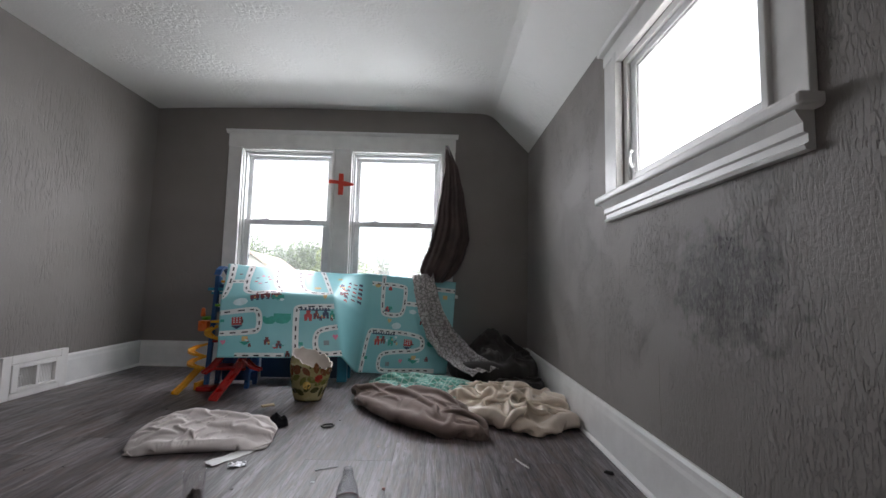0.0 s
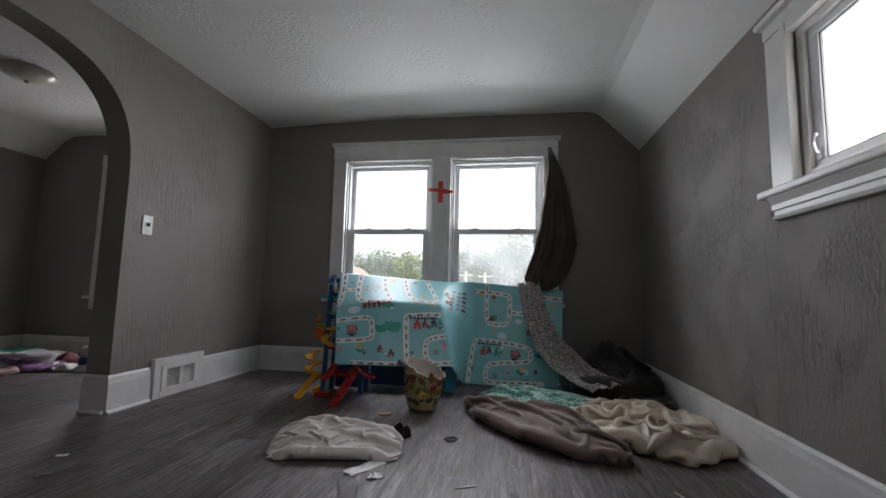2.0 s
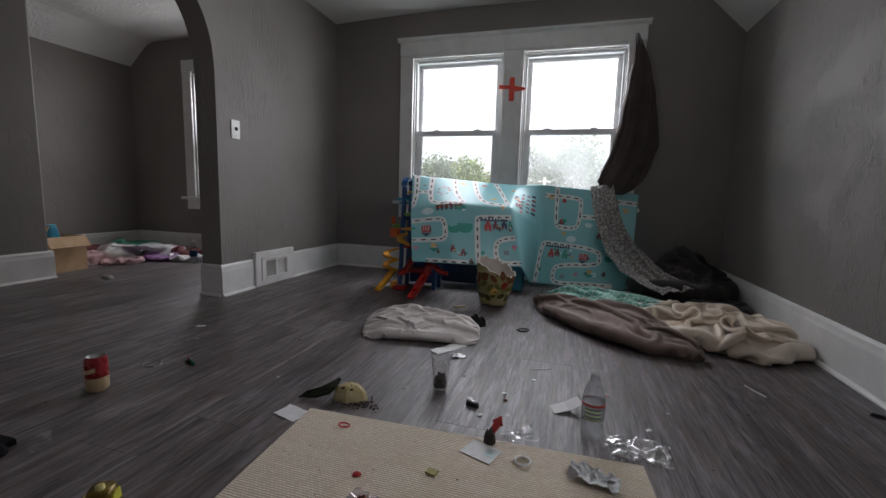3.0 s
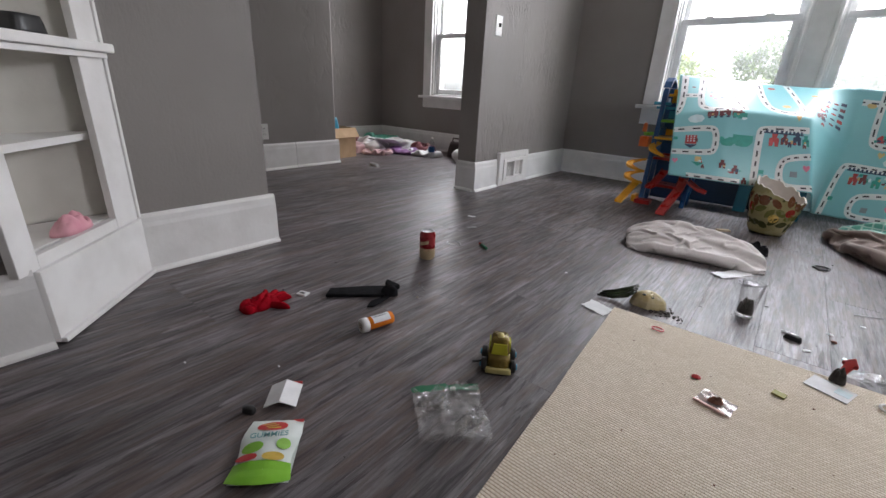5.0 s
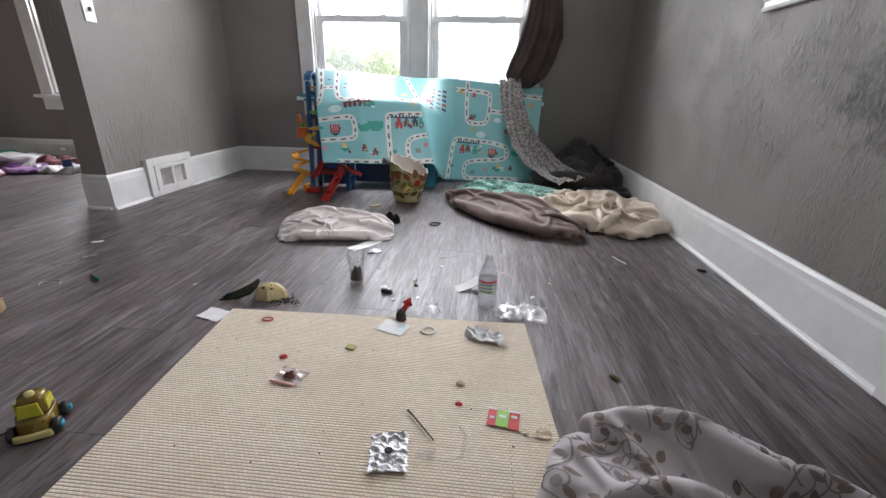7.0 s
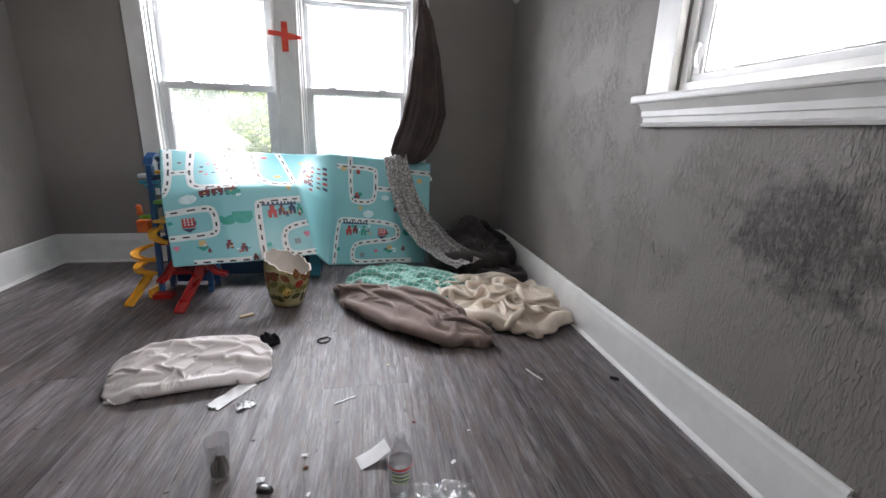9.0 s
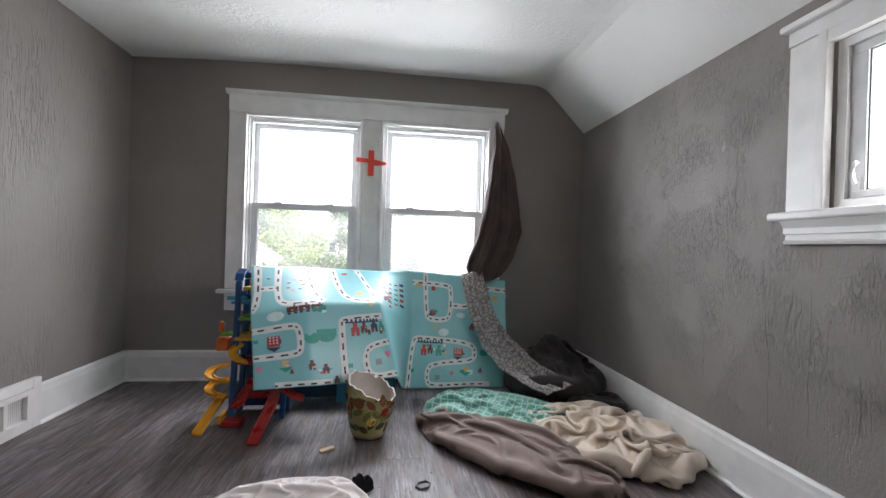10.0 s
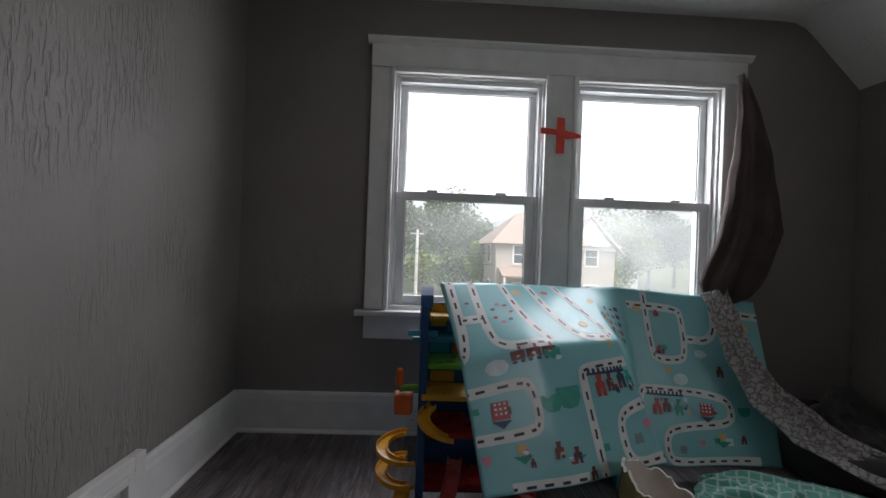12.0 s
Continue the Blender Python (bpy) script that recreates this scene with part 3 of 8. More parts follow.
# stop bead between sash and jamb
for y0, y1, z0, z1 in ((cb + 0.0005, SIDE[1] - 0.0005, cc, cd), (SIDE[0] + 0.0005, ca - 0.0005, cc, cd)):
    part("stop_bead", box(SX - 0.012, SX + 0.02, y0, y1, z0, z1), M_TRIM, w3, bevel=0.002)
g = part("pane", box(SX + 0.015, SX + 0.019, ca + 0.03, cb - 0.045, cc + 0.02, cd - 0.025), M_PANE_DUST_VEIL, sash)
g.visible_shadow = False
latch = part("casement_latch", tube([(SX - 0.001, cb - 0.028, 1.215), (SX - 0.014, cb - 0.028, 1.218), (SX - 0.02, cb - 0.028, 1.245), (SX - 0.017, cb - 0.03, 1.275), (SX - 0.012, cb - 0.036, 1.283)], 0.0065), M_VINYL, w3, "white lever latch", smooth=True)
part("latch_plate", box(SX - 0.0045, SX - 0.0005, cb - 0.039, cb - 0.017, 1.19, 1.235), M_VINYL, latch, bevel=0.0015)


# ---- outdoors, seen from the upper floor ----
GROUND = -3.4
M_GRASS = material("lawn", (0.05, 0.075, 0.025), (0.09, 0.11, 0.045), scale=0.8, rough=0.9)
M_ROAD = material("asphalt", (0.05, 0.05, 0.05), (0.07, 0.07, 0.068), scale=2, rough=0.85)
M_LEAF = material("foliage", (0.06, 0.095, 0.035), (0.12, 0.17, 0.065), scale=1.2, rough=0.6)
M_LEAF2 = material("foliage_light", (0.14, 0.2, 0.04), (0.22, 0.28, 0.08), scale=1.4, rough=0.6)
M_BARK = material("bark", (0.09, 0.075, 0.06), (0.15, 0.13, 0.11), scale=5, rough=0.9)
M_SIDING = material("tan_siding", (0.33, 0.3, 0.27), (0.38, 0.345, 0.31), scale=2, rough=0.6, bump=0.01, grain=5, stretch=(0.05, 0.05, 1))
M_SIDING_W = material("white_siding", (0.62, 0.6, 0.57), (0.7, 0.68, 0.65), scale=2, rough=0.6)
M_ROOF = material("brown_shingles", (0.16, 0.12, 0.1), (0.24, 0.19, 0.16), scale=6, rough=0.9)
M_ROOF2 = material("pale_shingles", (0.27, 0.2, 0.17), (0.33, 0.26, 0.22), scale=6, rough=0.9)
M_DARKPANE = material("dark_house_pane", (0.05, 0.06, 0.07), (0.09, 0.1, 0.11), scale=1, rough=0.1)
M_POLE = material("grey_pole", (0.4, 0.39, 0.37), (0.5, 0.49, 0.47), scale=5, rough=0.7)
structure("ground", box(-400, 400, YB + 1.0, 800, GROUND - 0.5, GROUND), M_GRASS, "lawns of the street below", "ground")
structure("road", box(-400, 400, 15.0, 21.0, GROUND + 0.004, GROUND + 0.02), M_ROAD, "grey asphalt street below the windows", "road")


def tree(x, y, height, spread, leaf, seed, leaves=1500, size=0.22):
    rng = random.Random(seed)
    t = root("tree", pose(x, y, GROUND), "leafy deciduous tree standing outdoors beyond the window", "tree", "trees outdoors")
    bm = tube([(0, 0, 0), (0.05, 0.03, height * 0.25), (0.1, 0, height * 0.5)], [0.24, 0.18, 0.13])
    clumps = []
    for k in range(13):
        a = k * 2.4 + rng.random()
        h = height * (0.38 + 0.5 * rng.random())
        r = spread * (0.35 + 0.6 * rng.random()) * (1.1 - 0.6 * (h / height))
        tip = Vector((r * math.cos(a), r * math.sin(a), h + 0.12 * height * rng.random()))
        tube([(0.08, 0, height * (0.25 + 0.2 * rng.random())), tip * 0.6 + Vector((0, 0, 0.15 * height)), tip], [0.08, 0.05, 0.02], 5, bm)
        clumps.append((tip, spread * (0.3 + 0.25 * rng.random())))
    clumps.append((Vector((0, 0, height * 0.9)), spread * 0.4))
    part("trunk", bm, M_BARK, t)
    bm = bmesh.new()
    for c, r in clumps:
        for k in range(leaves // len(clumps)):
            d = Vector((rng.gauss(0, 1), rng.gauss(0, 1), rng.gauss(0, 0.8)))
            d = d.normalized() * r * rng.random() ** 0.45
            p = c + d
            s = size * (0.6 + 0.8 * rng.random())
            u = Vector((rng.gauss(0, 1), rng.gauss(0, 1), rng.gauss(0, 1))).normalized()
            w = u.cross(Vector((rng.random(), rng.random(), 1))).normalized()
            vs = [bm.verts.new(p + q) for q in (u * s, w * s * 0.6, -u * s, -w * s * 0.6)]
            bm.faces.new(vs)
    crown = part("crown", bm, leaf, t)
    crown["kind"] = "stuff"
    return t


def house(x, y, w, d, wall_h, roof_h, siding, roof, turn, label, storeys=2, gable_front=True):
    h = root("house", pose(x, y, GROUND, 0, 0, turn), label, "house", "houses outdoors")
    part("wall", box(-w / 2, w / 2, -d / 2, d / 2, 0, wall_h), siding, h)
    e = 0.45
    if gable_front:
        out = [(-w / 2, wall_h - 0.02), (w / 2, wall_h - 0.02), (0, wall_h + roof_h - 0.3)]
        part("gable", prism(out, -d / 2 + 0.01, d / 2 - 0.01, place=lambda a, z, b: (a, b, z)), siding, h)
        for s in (-1, 1):
            part("roof", prism([(s * (w / 2 + e), wall_h - e * roof_h / (w / 2)), (0, wall_h + roof_h - 0.14), (0, wall_h + roof_h), (s * (w / 2 + e), wall_h + 0.15 - e * roof_h / (w / 2))], -d / 2 - e, d / 2 + e,
                               place=lambda a, z, b: (a, b, z)), roof, h)
    else:
        bm = bmesh.new()
        b = [bm.verts.new(c) for c in ((-w / 2 - e, -d / 2 - e, wall_h), (w / 2 + e, -d / 2 - e, wall_h), (w / 2 + e, d / 2 + e, wall_h), (-w / 2 - e, d / 2 + e, wall_h))]
        r = [bm.verts.new(c) for c in ((-w / 5, 0, wall_h + roof_h), (w / 5, 0, wall_h + roof_h))]
        for f in ((b[0], b[1], r[1], r[0]), (b[1], b[2], r[1]), (b[2], b[3], r[0], r[1]), (b[3], b[0], r[0]), b[::-1]):
            bm.faces.new(f)
        part("roof", bm, roof, h)
    for s in range(storeys):
        for k in (-0.3, 0.3):
            zc = 1.3 + s * 2.8
            win = part("window", box(k * w - 0.55, k * w + 0.55, -d / 2 - 0.06, -d / 2 + 0.02, zc - 0.75, zc + 0.75), M_SIDING_W, h, "white window frame")
            part("pane", box(k * w - 0.43, k * w + 0.43, -d / 2 - 0.08, -d / 2 - 0.05, zc - 0.63, zc - 0.03), M_DARKPANE, win)
            part("pane", box(k * w - 0.43, k * w + 0.43, -d / 2 - 0.08, -d / 2 - 0.05, zc + 0.03, zc + 0.63), M_DARKPANE, win)
            win2 = part("side_window", box(-w / 2 - 0.06, -w / 2 + 0.02, k * d * 0.8 - 0.5, k * d * 0.8 + 0.5, zc - 0.75, zc + 0.75), M_SIDING_W, h, "white window frame")
            part("pane", box(-w / 2 - 0.08, -w / 2 - 0.05, k * d * 0.8 - 0.4, k * d * 0.8 + 0.4, zc - 0.63, zc + 0.63), M_DARKPANE, win2)
    return h


tan = house(8.3, 38, 9, 11, 4.9, 2.8, M_SIDING, M_ROOF2, 0, "tan sided two-storey house with brown shingle roof", gable_front=False)
part("gable", prism([(0.5, 4.6), (4.5, 4.6), (2.5, 7.0)], -5.7, -0.5, place=lambda a, z, b: (a, b, z)), M_SIDING_W, tan, "pale front gable")
for sgn in (-1, 1):
    part("gable_roof", prism([(2.5 + sgn * 2.4, 4.4), (2.5, 7.05), (2.5, 7.25), (2.5 + sgn * 2.4, 4.6)], -6.0, -0.4, place=lambda a, z, b: (a, b, z)), M_ROOF2, tan)
part("attic_window", box(2.05, 2.95, -5.76, -5.69, 5.1, 6.0), M_SIDING_W, tan, "white attic window frame")
part("porch_roof", prism([(-7.4, 2.5), (-5.5, 3.0), (-5.5, 3.12), (-7.4, 2.62)], -4.3, 0.5, place=lambda b, z, a: (a, b, z)), M_ROOF2, tan)
for a_ in (-4.1, -1.9, 0.3):
    part("porch_post", box(a_ - 0.07, a_ + 0.07, -7.3, -7.16, 0, 2.52), M_SIDING_W, tan)
house(-13.5, 34, 8, 9, 3.2, 3.0, M_SIDING_W, M_ROOF2, 8, "pale house with a reddish brown shingle roof", 1)
house(-10.5, 66, 8, 9, 4.2, 3.4, M_SIDING_W, M_ROOF2, -4, "far white gabled house between the trees", 2)
house(22, 60, 9, 9, 5, 3.2, M_SIDING_W, M_ROOF, 0, "far pale house behind the trees", 2)
for k, (x, y, h_, s, m_) in enumerate(((0.3, 50, 9.8, 5.0, M_LEAF), (-4.6, 56, 10.5, 4.2, M_LEAF), (3.8, 40, 4.6, 2.0, M_LEAF2), (-17, 55, 8.5, 5.5, M_LEAF), (19, 46, 8, 4.8, M_LEAF2), (26, 52, 9, 5.5, M_LEAF), (-26, 60, 9, 6, M_LEAF),
                                       (-11.0, 48, 8.2, 4.2, M_LEAF2), (6, 75, 10, 6, M_LEAF), (34, 60, 9, 6, M_LEAF), (-22, 80, 9, 7, M_LEAF))):
    tree(x, y, h_, s, m_, k + 3, leaves=5200, size=0.2)
for k, (x, y, h_, s, m_) in enumerate(((-9, 44, 3.6, 2.6, M_LEAF2), (-5.5, 42, 3.2, 2.4, M_LEAF), (-2.0, 43, 3.4, 2.5, M_LEAF2), (1.4, 42, 3.8, 2.4, M_LEAF), (14.8, 40, 4.4, 2.6, M_LEAF2), (17.5, 43, 4.0, 2.8, M_LEAF))):
    tree(x, y, h_, s, m_, k + 60, leaves=2400, size=0.16)
for x, y in ((-3.7, 36.0), (-2.2, 38.0)):
    pl = root("utility_pole", pose(x, y, GROUND), "weathered grey utility pole outdoors", "pole", "poles outdoors")
    part("shaft", tube([(0, 0, 0), (0, 0, 5.9)], [0.16, 0.11]), M_POLE, pl)
    part("crossarm", box(-0.6, 0.6, -0.05, 0.05, 5.5, 5.62), M_POLE, pl)
for k, z in enumerate((3.4, 3.05, 2.2)):
    cb = obj("overhead_cable", tube([(-40, 34, GROUND + z + 1.2), (-20, 34, GROUND + z + 0.5), (0, 34, GROUND + z + 0.9), (20, 34, GROUND + z + 1.6)], 0.02, 5), M_ROAD)
    tagged(cb, "thin dark overhead cable along the street", "cable", "cables outdoors")
# neighbour's trees beyond the east window
for k, (x, y, h_, s) in enumerate(((14, 9, 8.2, 4.0), (17, 3, 8.5, 4.2), (15, 16, 8, 4.0))):
    tree(x, y, h_, s, M_LEAF2, 40 + k)
structure("ground", box(XR + 1.0, 400, -300, YB + 0.9, GROUND - 0.5, GROUND), M_GRASS, "lawn beside the house", "ground")


# ---- fittings on the walls ----
M_PLASTIC_W = material("white_plastic", (0.72, 0.71, 0.68), (0.78, 0.77, 0.74), scale=20, rough=0.35)
M_BLACK = material("black_plastic", (0.012, 0.012, 0.012), (0.025, 0.025, 0.025), scale=20, rough=0.4)


def wall_plate(name, m, label, toggle):
    r = root(name, m, label, name.replace("_", " "))
    part("plate", box(-0.036, 0.036, 0.0006, 0.007, -0.059, 0.059), M_PLASTIC_W, r, bevel=0.002)
    if toggle:
        part("toggle", box(-0.006, 0.006, 0.0075, 0.02, -0.008, 0.014), M_BLACK, r, "dark toggle lever", bevel=0.002)
    else:
        for z in (-0.022, 0.022):
            f = part("socket_face", box(-0.016, 0.016, 0.0072, 0.009, z - 0.014, z + 0.014), M_PLASTIC_W, r, bevel=0.0006)
            for x in (-0.006, 0.006):
                part("slot", box(x - 0.0015, x + 0.0015, 0.0092, 0.0096, z - 0.004, z + 0.006), M_BLACK, f)
    for z in ((-0.042, 0.042) if toggle else (0.0,)):
        part("screw", lathe([(0, 0), (0.003, 0), (0.003, 0.0012), (0, 0.0016)], 10), M_METAL, r).matrix_basis = pose(0, 0.0071, z, -90)
    return r


wall_plate("light_switch", pose(XL, 2.4, 1.078, 0, 0, -90), "white light switch plate with a dark toggle", True)
wall_plate("wall_outlet", pose(-3.78, 1.52, 0.3, 0, 0, -90), "white double wall outlet above the baseboard", False)
wall_plate("wall_outlet", pose(-1.36, YB - 0.02, 0.1, 0, 0, 180), "white double outlet in the baseboard by the window", False)

# framed return grille in the west partition
v = root("wall_vent", pose(XL, 2.735, 0), "white painted wooden vent frame with a small barred opening", "vent")
for y0, y1, z0, z1 in ((-0.212, -0.16, 0.003, 0.25), (0.16, 0.212, 0.003, 0.25), (-0.16, 0.16, 0.205, 0.25), (-0.16, 0.16, 0.003, 0.04)):
    part("frame", box(0.001, 0.034, y0, y1, z0, z1), M_TRIM_OLD, v, bevel=0.003)
for y0, y1, z0, z1 in ((-0.158, -0.12, 0.042, 0.203), (0.12, 0.158, 0.042, 0.203), (-0.12, 0.12, 0.178, 0.203), (-0.12, 0.12, 0.042, 0.062), (-0.009, 0.009, 0.062, 0.178)):
    part("inner_door", box(0.002, 0.041, y0, y1, z0, z1), M_TRIM_OLD, v, bevel=0.002)
# near-black sheet in place of the shaded hollow behind the bars
part("backing", box(0.0005, 0.003, -0.119, 0.119, 0.063, 0.177), M_DARK, v)
for k in range(11):
    y = -0.112 + k * 0.0095
    if y < -0.01:
        part("bar", box(0.012, 0.018, y, y + 0.0025, 0.0625, 0.1775), M_TRIM_OLD, v)
for k in range(10):
    part("slat", box(0.012, 0.019, 0.014 + k * 0.0105, 0.0205 + k * 0.0105, 0.0625, 0.1775), M_TRIM_OLD, v)
part("latch_pin", tube([(0.042, -0.125, 0.125), (0.052, -0.122, 0.13), (0.05, -0.112, 0.138)], 0.003, 6), M_TRIM_OLD, v, smooth=True)

# louvred register in the east baseboard
v = root("floor_register", pose(XR, 0.7, 0), "white metal floor register with two louvred sections", "vent")
for y0, y1, z0, z1 in ((0.235, 0.285, 0.004, 0.19), (-0.285, -0.235, 0.004, 0.19), (-0.012, 0.012, 0.035, 0.155), (-0.235, 0.235, 0.155, 0.19), (-0.235, 0.235, 0.004, 0.035)):
    part("frame", box(-0.036, -0.001, y0, y1, z0, z1), M_TRIM, v, bevel=0.002)
# dark plate paints the shade of the duct behind the louvres
part("backing", box(-0.006, -0.0005, -0.235, 0.235, 0.035, 0.155), M_DARK, v)
for y0, y1 in ((0.0125, 0.2345), (-0.2345, -0.0125)):
    for k in range(13):
        z = 0.038 + k * 0.009
        part("louvre", prism([(-0.03, z), (-0.028, z), (-0.014, z + 0.007), (-0.016, z + 0.007)], y0, y1, place=lambda a, b, c: (a, c, b)), M_TRIM, v)

# glass dome on the next room's ceiling
d = root("ceiling_light", pose(-3.45, 2.5, ZC), "frosted glass dome ceiling light, switched off", "ceiling light")
M_FROST = material("frosted_glass", (0.62, 0.6, 0.52), (0.7, 0.68, 0.6), scale=8, rough=0.3)
part("base", lathe([(0, -0.001), (0.15, -0.001), (0.155, -0.012), (0.15, -0.02), (0, -0.02)], 32), M_TRIM_OLD, d, smooth=True)
part("dome", lathe([(0.16, -0.021), (0.165, -0.03), (0.15, -0.06), (0.11, -0.085), (0.06, -0.1), (0, -0.105)], 32), M_FROST, d, smooth=True)
part("finial", lathe([(0.012, -0.104), (0.014, -0.112), (0.008, -0.12), (0, -0.126)], 12), M_METAL, d, smooth=True)

# red tape cross on the middle casing
M_TAPE = material("red_tape", (0.75, 0.06, 0.035), (0.85, 0.1, 0.06), scale=25, rough=0.45)
c = root("tape_cross", pose(-0.652, YB - 0.027, 1.565), "cross of two red tape strips on the window casing", "tape")
part("strip", prism([(-0.022, -0.095), (0.02, -0.094), (0.021, 0.03), (0.019, 0.09), (-0.02, 0.092), (-0.023, 0.0)], 0.0, 0.0012, place=lambda x, z, y: (x, y, z)), M_TAPE, c)
part("strip", prism([(-0.107, 0.004), (-0.03, 0.0), (0.03, -0.02), (0.1, -0.012), (0.113, -0.002), (0.1, 0.008), (0.03, 0.024), (-0.105, 0.036)], -0.0016, -0.0004, place=lambda x, z, y: (x, y, z)), M_TAPE, c)

# ---- corner cabinet ----
p0, p1 = Vector((XL + 0.02, 0.223, 0)), Vector((-1.925, -0.088, 0))
ang = math.degrees(math.atan2(p1.y - p0.y, p1.x - p0.x))
FW = (p1 - p0).length
cab = root("corner_cabinet", pose(p0.x, p0.y, 0, 0, 0, ang), "white painted built-in corner cabinet with open shelves", "cabinet")


def cbox(name, a0, a1, z0, z1, d0=0.0, d1=-0.022, mat=M_TRIM_OLD, bevel=0.002, label=""):
    """a along the face, d into the wall (negative)."""
    return part(name, box(a0, a1, min(d0, d1), max(d0, d1), z0, z1), mat, cab, label, bevel=bevel)


cbox("plinth", 0.0, FW, 0.003, 0.205, 0.012)
cbox("shoe_moulding", 0.0, FW, 0.003, 0.017, 0.026, 0.0125)
cbox("bottom_rail", 0.108, FW - 0.02, 0.2055, 0.24)
cbox("stile", 0.0, 0.1075, 0.2055, 0.728)
cbox("stile", FW - 0.02, FW + 0.045, 0.2055, 0.728)
cbox("counter", -0.02, FW + 0.06, 0.7285, 0.754, 0.03, -0.0225, bevel=0.004)
cbox("counter_moulding", -0.005, FW + 0.05, 0.712, 0.728, 0.014, 0.0005)
cbox("upper_stile", 0.0, 0.09, 0.7545, 2.1)
cbox("upper_stile", FW - 0.02, FW + 0.045, 0.7545, 2.1)
cbox("head_rail", 0.09, FW - 0.02, 1.95, 2.1)
inv = cab.matrix_world.inverted()


def corner_piece(name, bm, mat, bevel=0.0):
    """A piece given in the room's own axes."""
    bmesh.ops.transform(bm, matrix=inv, verts=bm.verts[:])
    return part(name, bm, mat, cab, bevel=bevel)


CORNER = [(XL + 0.012, 0.185), (XL + 0.012, -0.09), (-1.98, -0.09)]
for name, z0, z1 in (("counter_deck", 0.735, 0.753), ("middle_shelf", 0.482, 0.502), ("bottom_shelf", 0.222, 0.239), ("upper_shelf", 1.1, 1.12), ("upper_shelf", 1.5, 1.52)):
    corner_piece(name, prism(CORNER, z0, z1), M_TRIM_OLD, 0.001)
corner_piece("back_panel", box(XL + 0.003, XL + 0.0115, -0.1, 0.2, 0.24, 2.1), M_SHELF)
corner_piece("back_panel", box(XL + 0.012, -1.94, -0.0995, -0.091, 0.24, 2.1), M_SHELF)
cbox("edge_bead", -0.014, -0.0005, 0.21, 2.1, 0.006, -0.02)
structure("wall_return", box(XL + 0.001, -1.925, YF + 0.003, -0.1, -0.1, 2.4), M_WALL, "short grey-brown wall beside the corner cabinet", "wall")
baseboard((-1.925, YF), (-1.925, -0.092), (1, 0), h=0.215, material_=M_TRIM_OLD)


# ---- cloth ----
def billow(x, y, seed):
    """Rounded swellings with sharp valleys, as bunched cloth has."""
    return min(1.0, abs(2.2 * noise.noise(Vector((x, y, seed * 7.3)))) ** 0.75)


class Mound:
    """A heap of cloth on the floor: an outline of half-axes a, b (power p), height h, with folds that run along the heap's length."""

    def __init__(self, cx, cy, a, b, angle, h, p=2.4, folds=0.3, along=4.0, across=14.0, seed=1, wobble=0.08, z0=0.0, edge=0.5, bend=0.0, flat=2.2, fine=None):
        self.cx, self.cy, self.a, self.b, self.h, self.p, self.folds, self.along, self.across = cx, cy, a, b, h, p, folds, along, across
        self.seed, self.wobble, self.z0, self.edge, self.bend, self.flat = seed, wobble, z0, edge, bend, flat
        self.fine = min(1.0, h * 8) if fine is None else fine
        self.ca, self.sa = math.cos(radians(angle)), math.sin(radians(angle))

    def at(self, u, v):
        """u, v in -1..1 over the outline."""
        ang = math.atan2(v, u)
        r = min(1.0, math.hypot(u, v))
        c, s = math.cos(ang), math.sin(ang)
        rad = (abs(c) ** self.p + abs(s) ** self.p) ** (-1 / self.p)
        rad *= 1 + self.wobble * noise.noise(Vector((c * 1.7, s * 1.7, self.seed)))
        x, y = self.a * rad * r * c, self.b * rad * r * s
        hh = self.h * max(0.0, 1 - r ** self.flat) ** self.edge
        wx = 0.05 * noise.noise(Vector((x * 4, y * 4, self.seed))) + 0.02 * noise.noise(Vector((x * 13, y * 13, self.seed + 1)))
        wx *= 1.6
        f = billow((x + wx) * self.along, (y + wx) * self.across, self.seed)
        g = billow((x - wx) * self.along * 2.1 + (y + wx) * 3, (y + wx) * self.across * 1.5 - x * 3, self.seed + 3)
        w3_ = billow((x + wx) * 19 - y * 8, (y - wx) * 15 + x * 9, self.seed + 5)
        k = min(1.0, (1 - r) * 4)
        lump = noise.noise(Vector((x * 3.6, y * 3.6, self.seed + 9)))
        z = hh * (1 + 0.25 * lump) * (1 + self.folds * 0.9 * (f - 0.45)) + k * self.folds * self.fine * (0.06 * (g - 0.4) + 0.022 * (w3_ - 0.4))
        y += self.bend * (x / self.a) ** 2
        z = self.z0 + max(0.0015, z)
        if r > 0.999:
            z = self.z0 + 0.001
        return Vector((self.cx + self.ca * x - self.sa * y, self.cy + self.sa * x + self.ca * y, z))

    def mesh(self, nr=70, nt=190):
        bm = bmesh.new()
        top = bm.verts.new(self.at(0, 0))
        rings = []
        for i in range(1, nr + 1):
            r = (i / nr) ** 0.8
            rings.append([bm.verts.new(self.at(r * math.cos(2 * math.pi * k / nt), r * math.sin(2 * math.pi * k / nt))) for k in range(nt)])
        for k in range(nt):
            bm.faces.new((top, rings[0][k], rings[0][(k + 1) % nt]))
        for a_, b_ in zip(rings, rings[1:]):
            for k in range(nt):
                j = (k + 1) % nt
                bm.faces.new((a_[k], b_[k], b_[j], a_[j]))
        bm.faces.new(rings[-1][::-1])
        return bm


def cloth(name, a, b, scale=9, bump=0.0004, sheen=0.15, rough=0.85):
    return material(name, a, b, scale=scale, rough=rough, bump=bump, grain=420, sheen=sheen, rough_var=0.08)


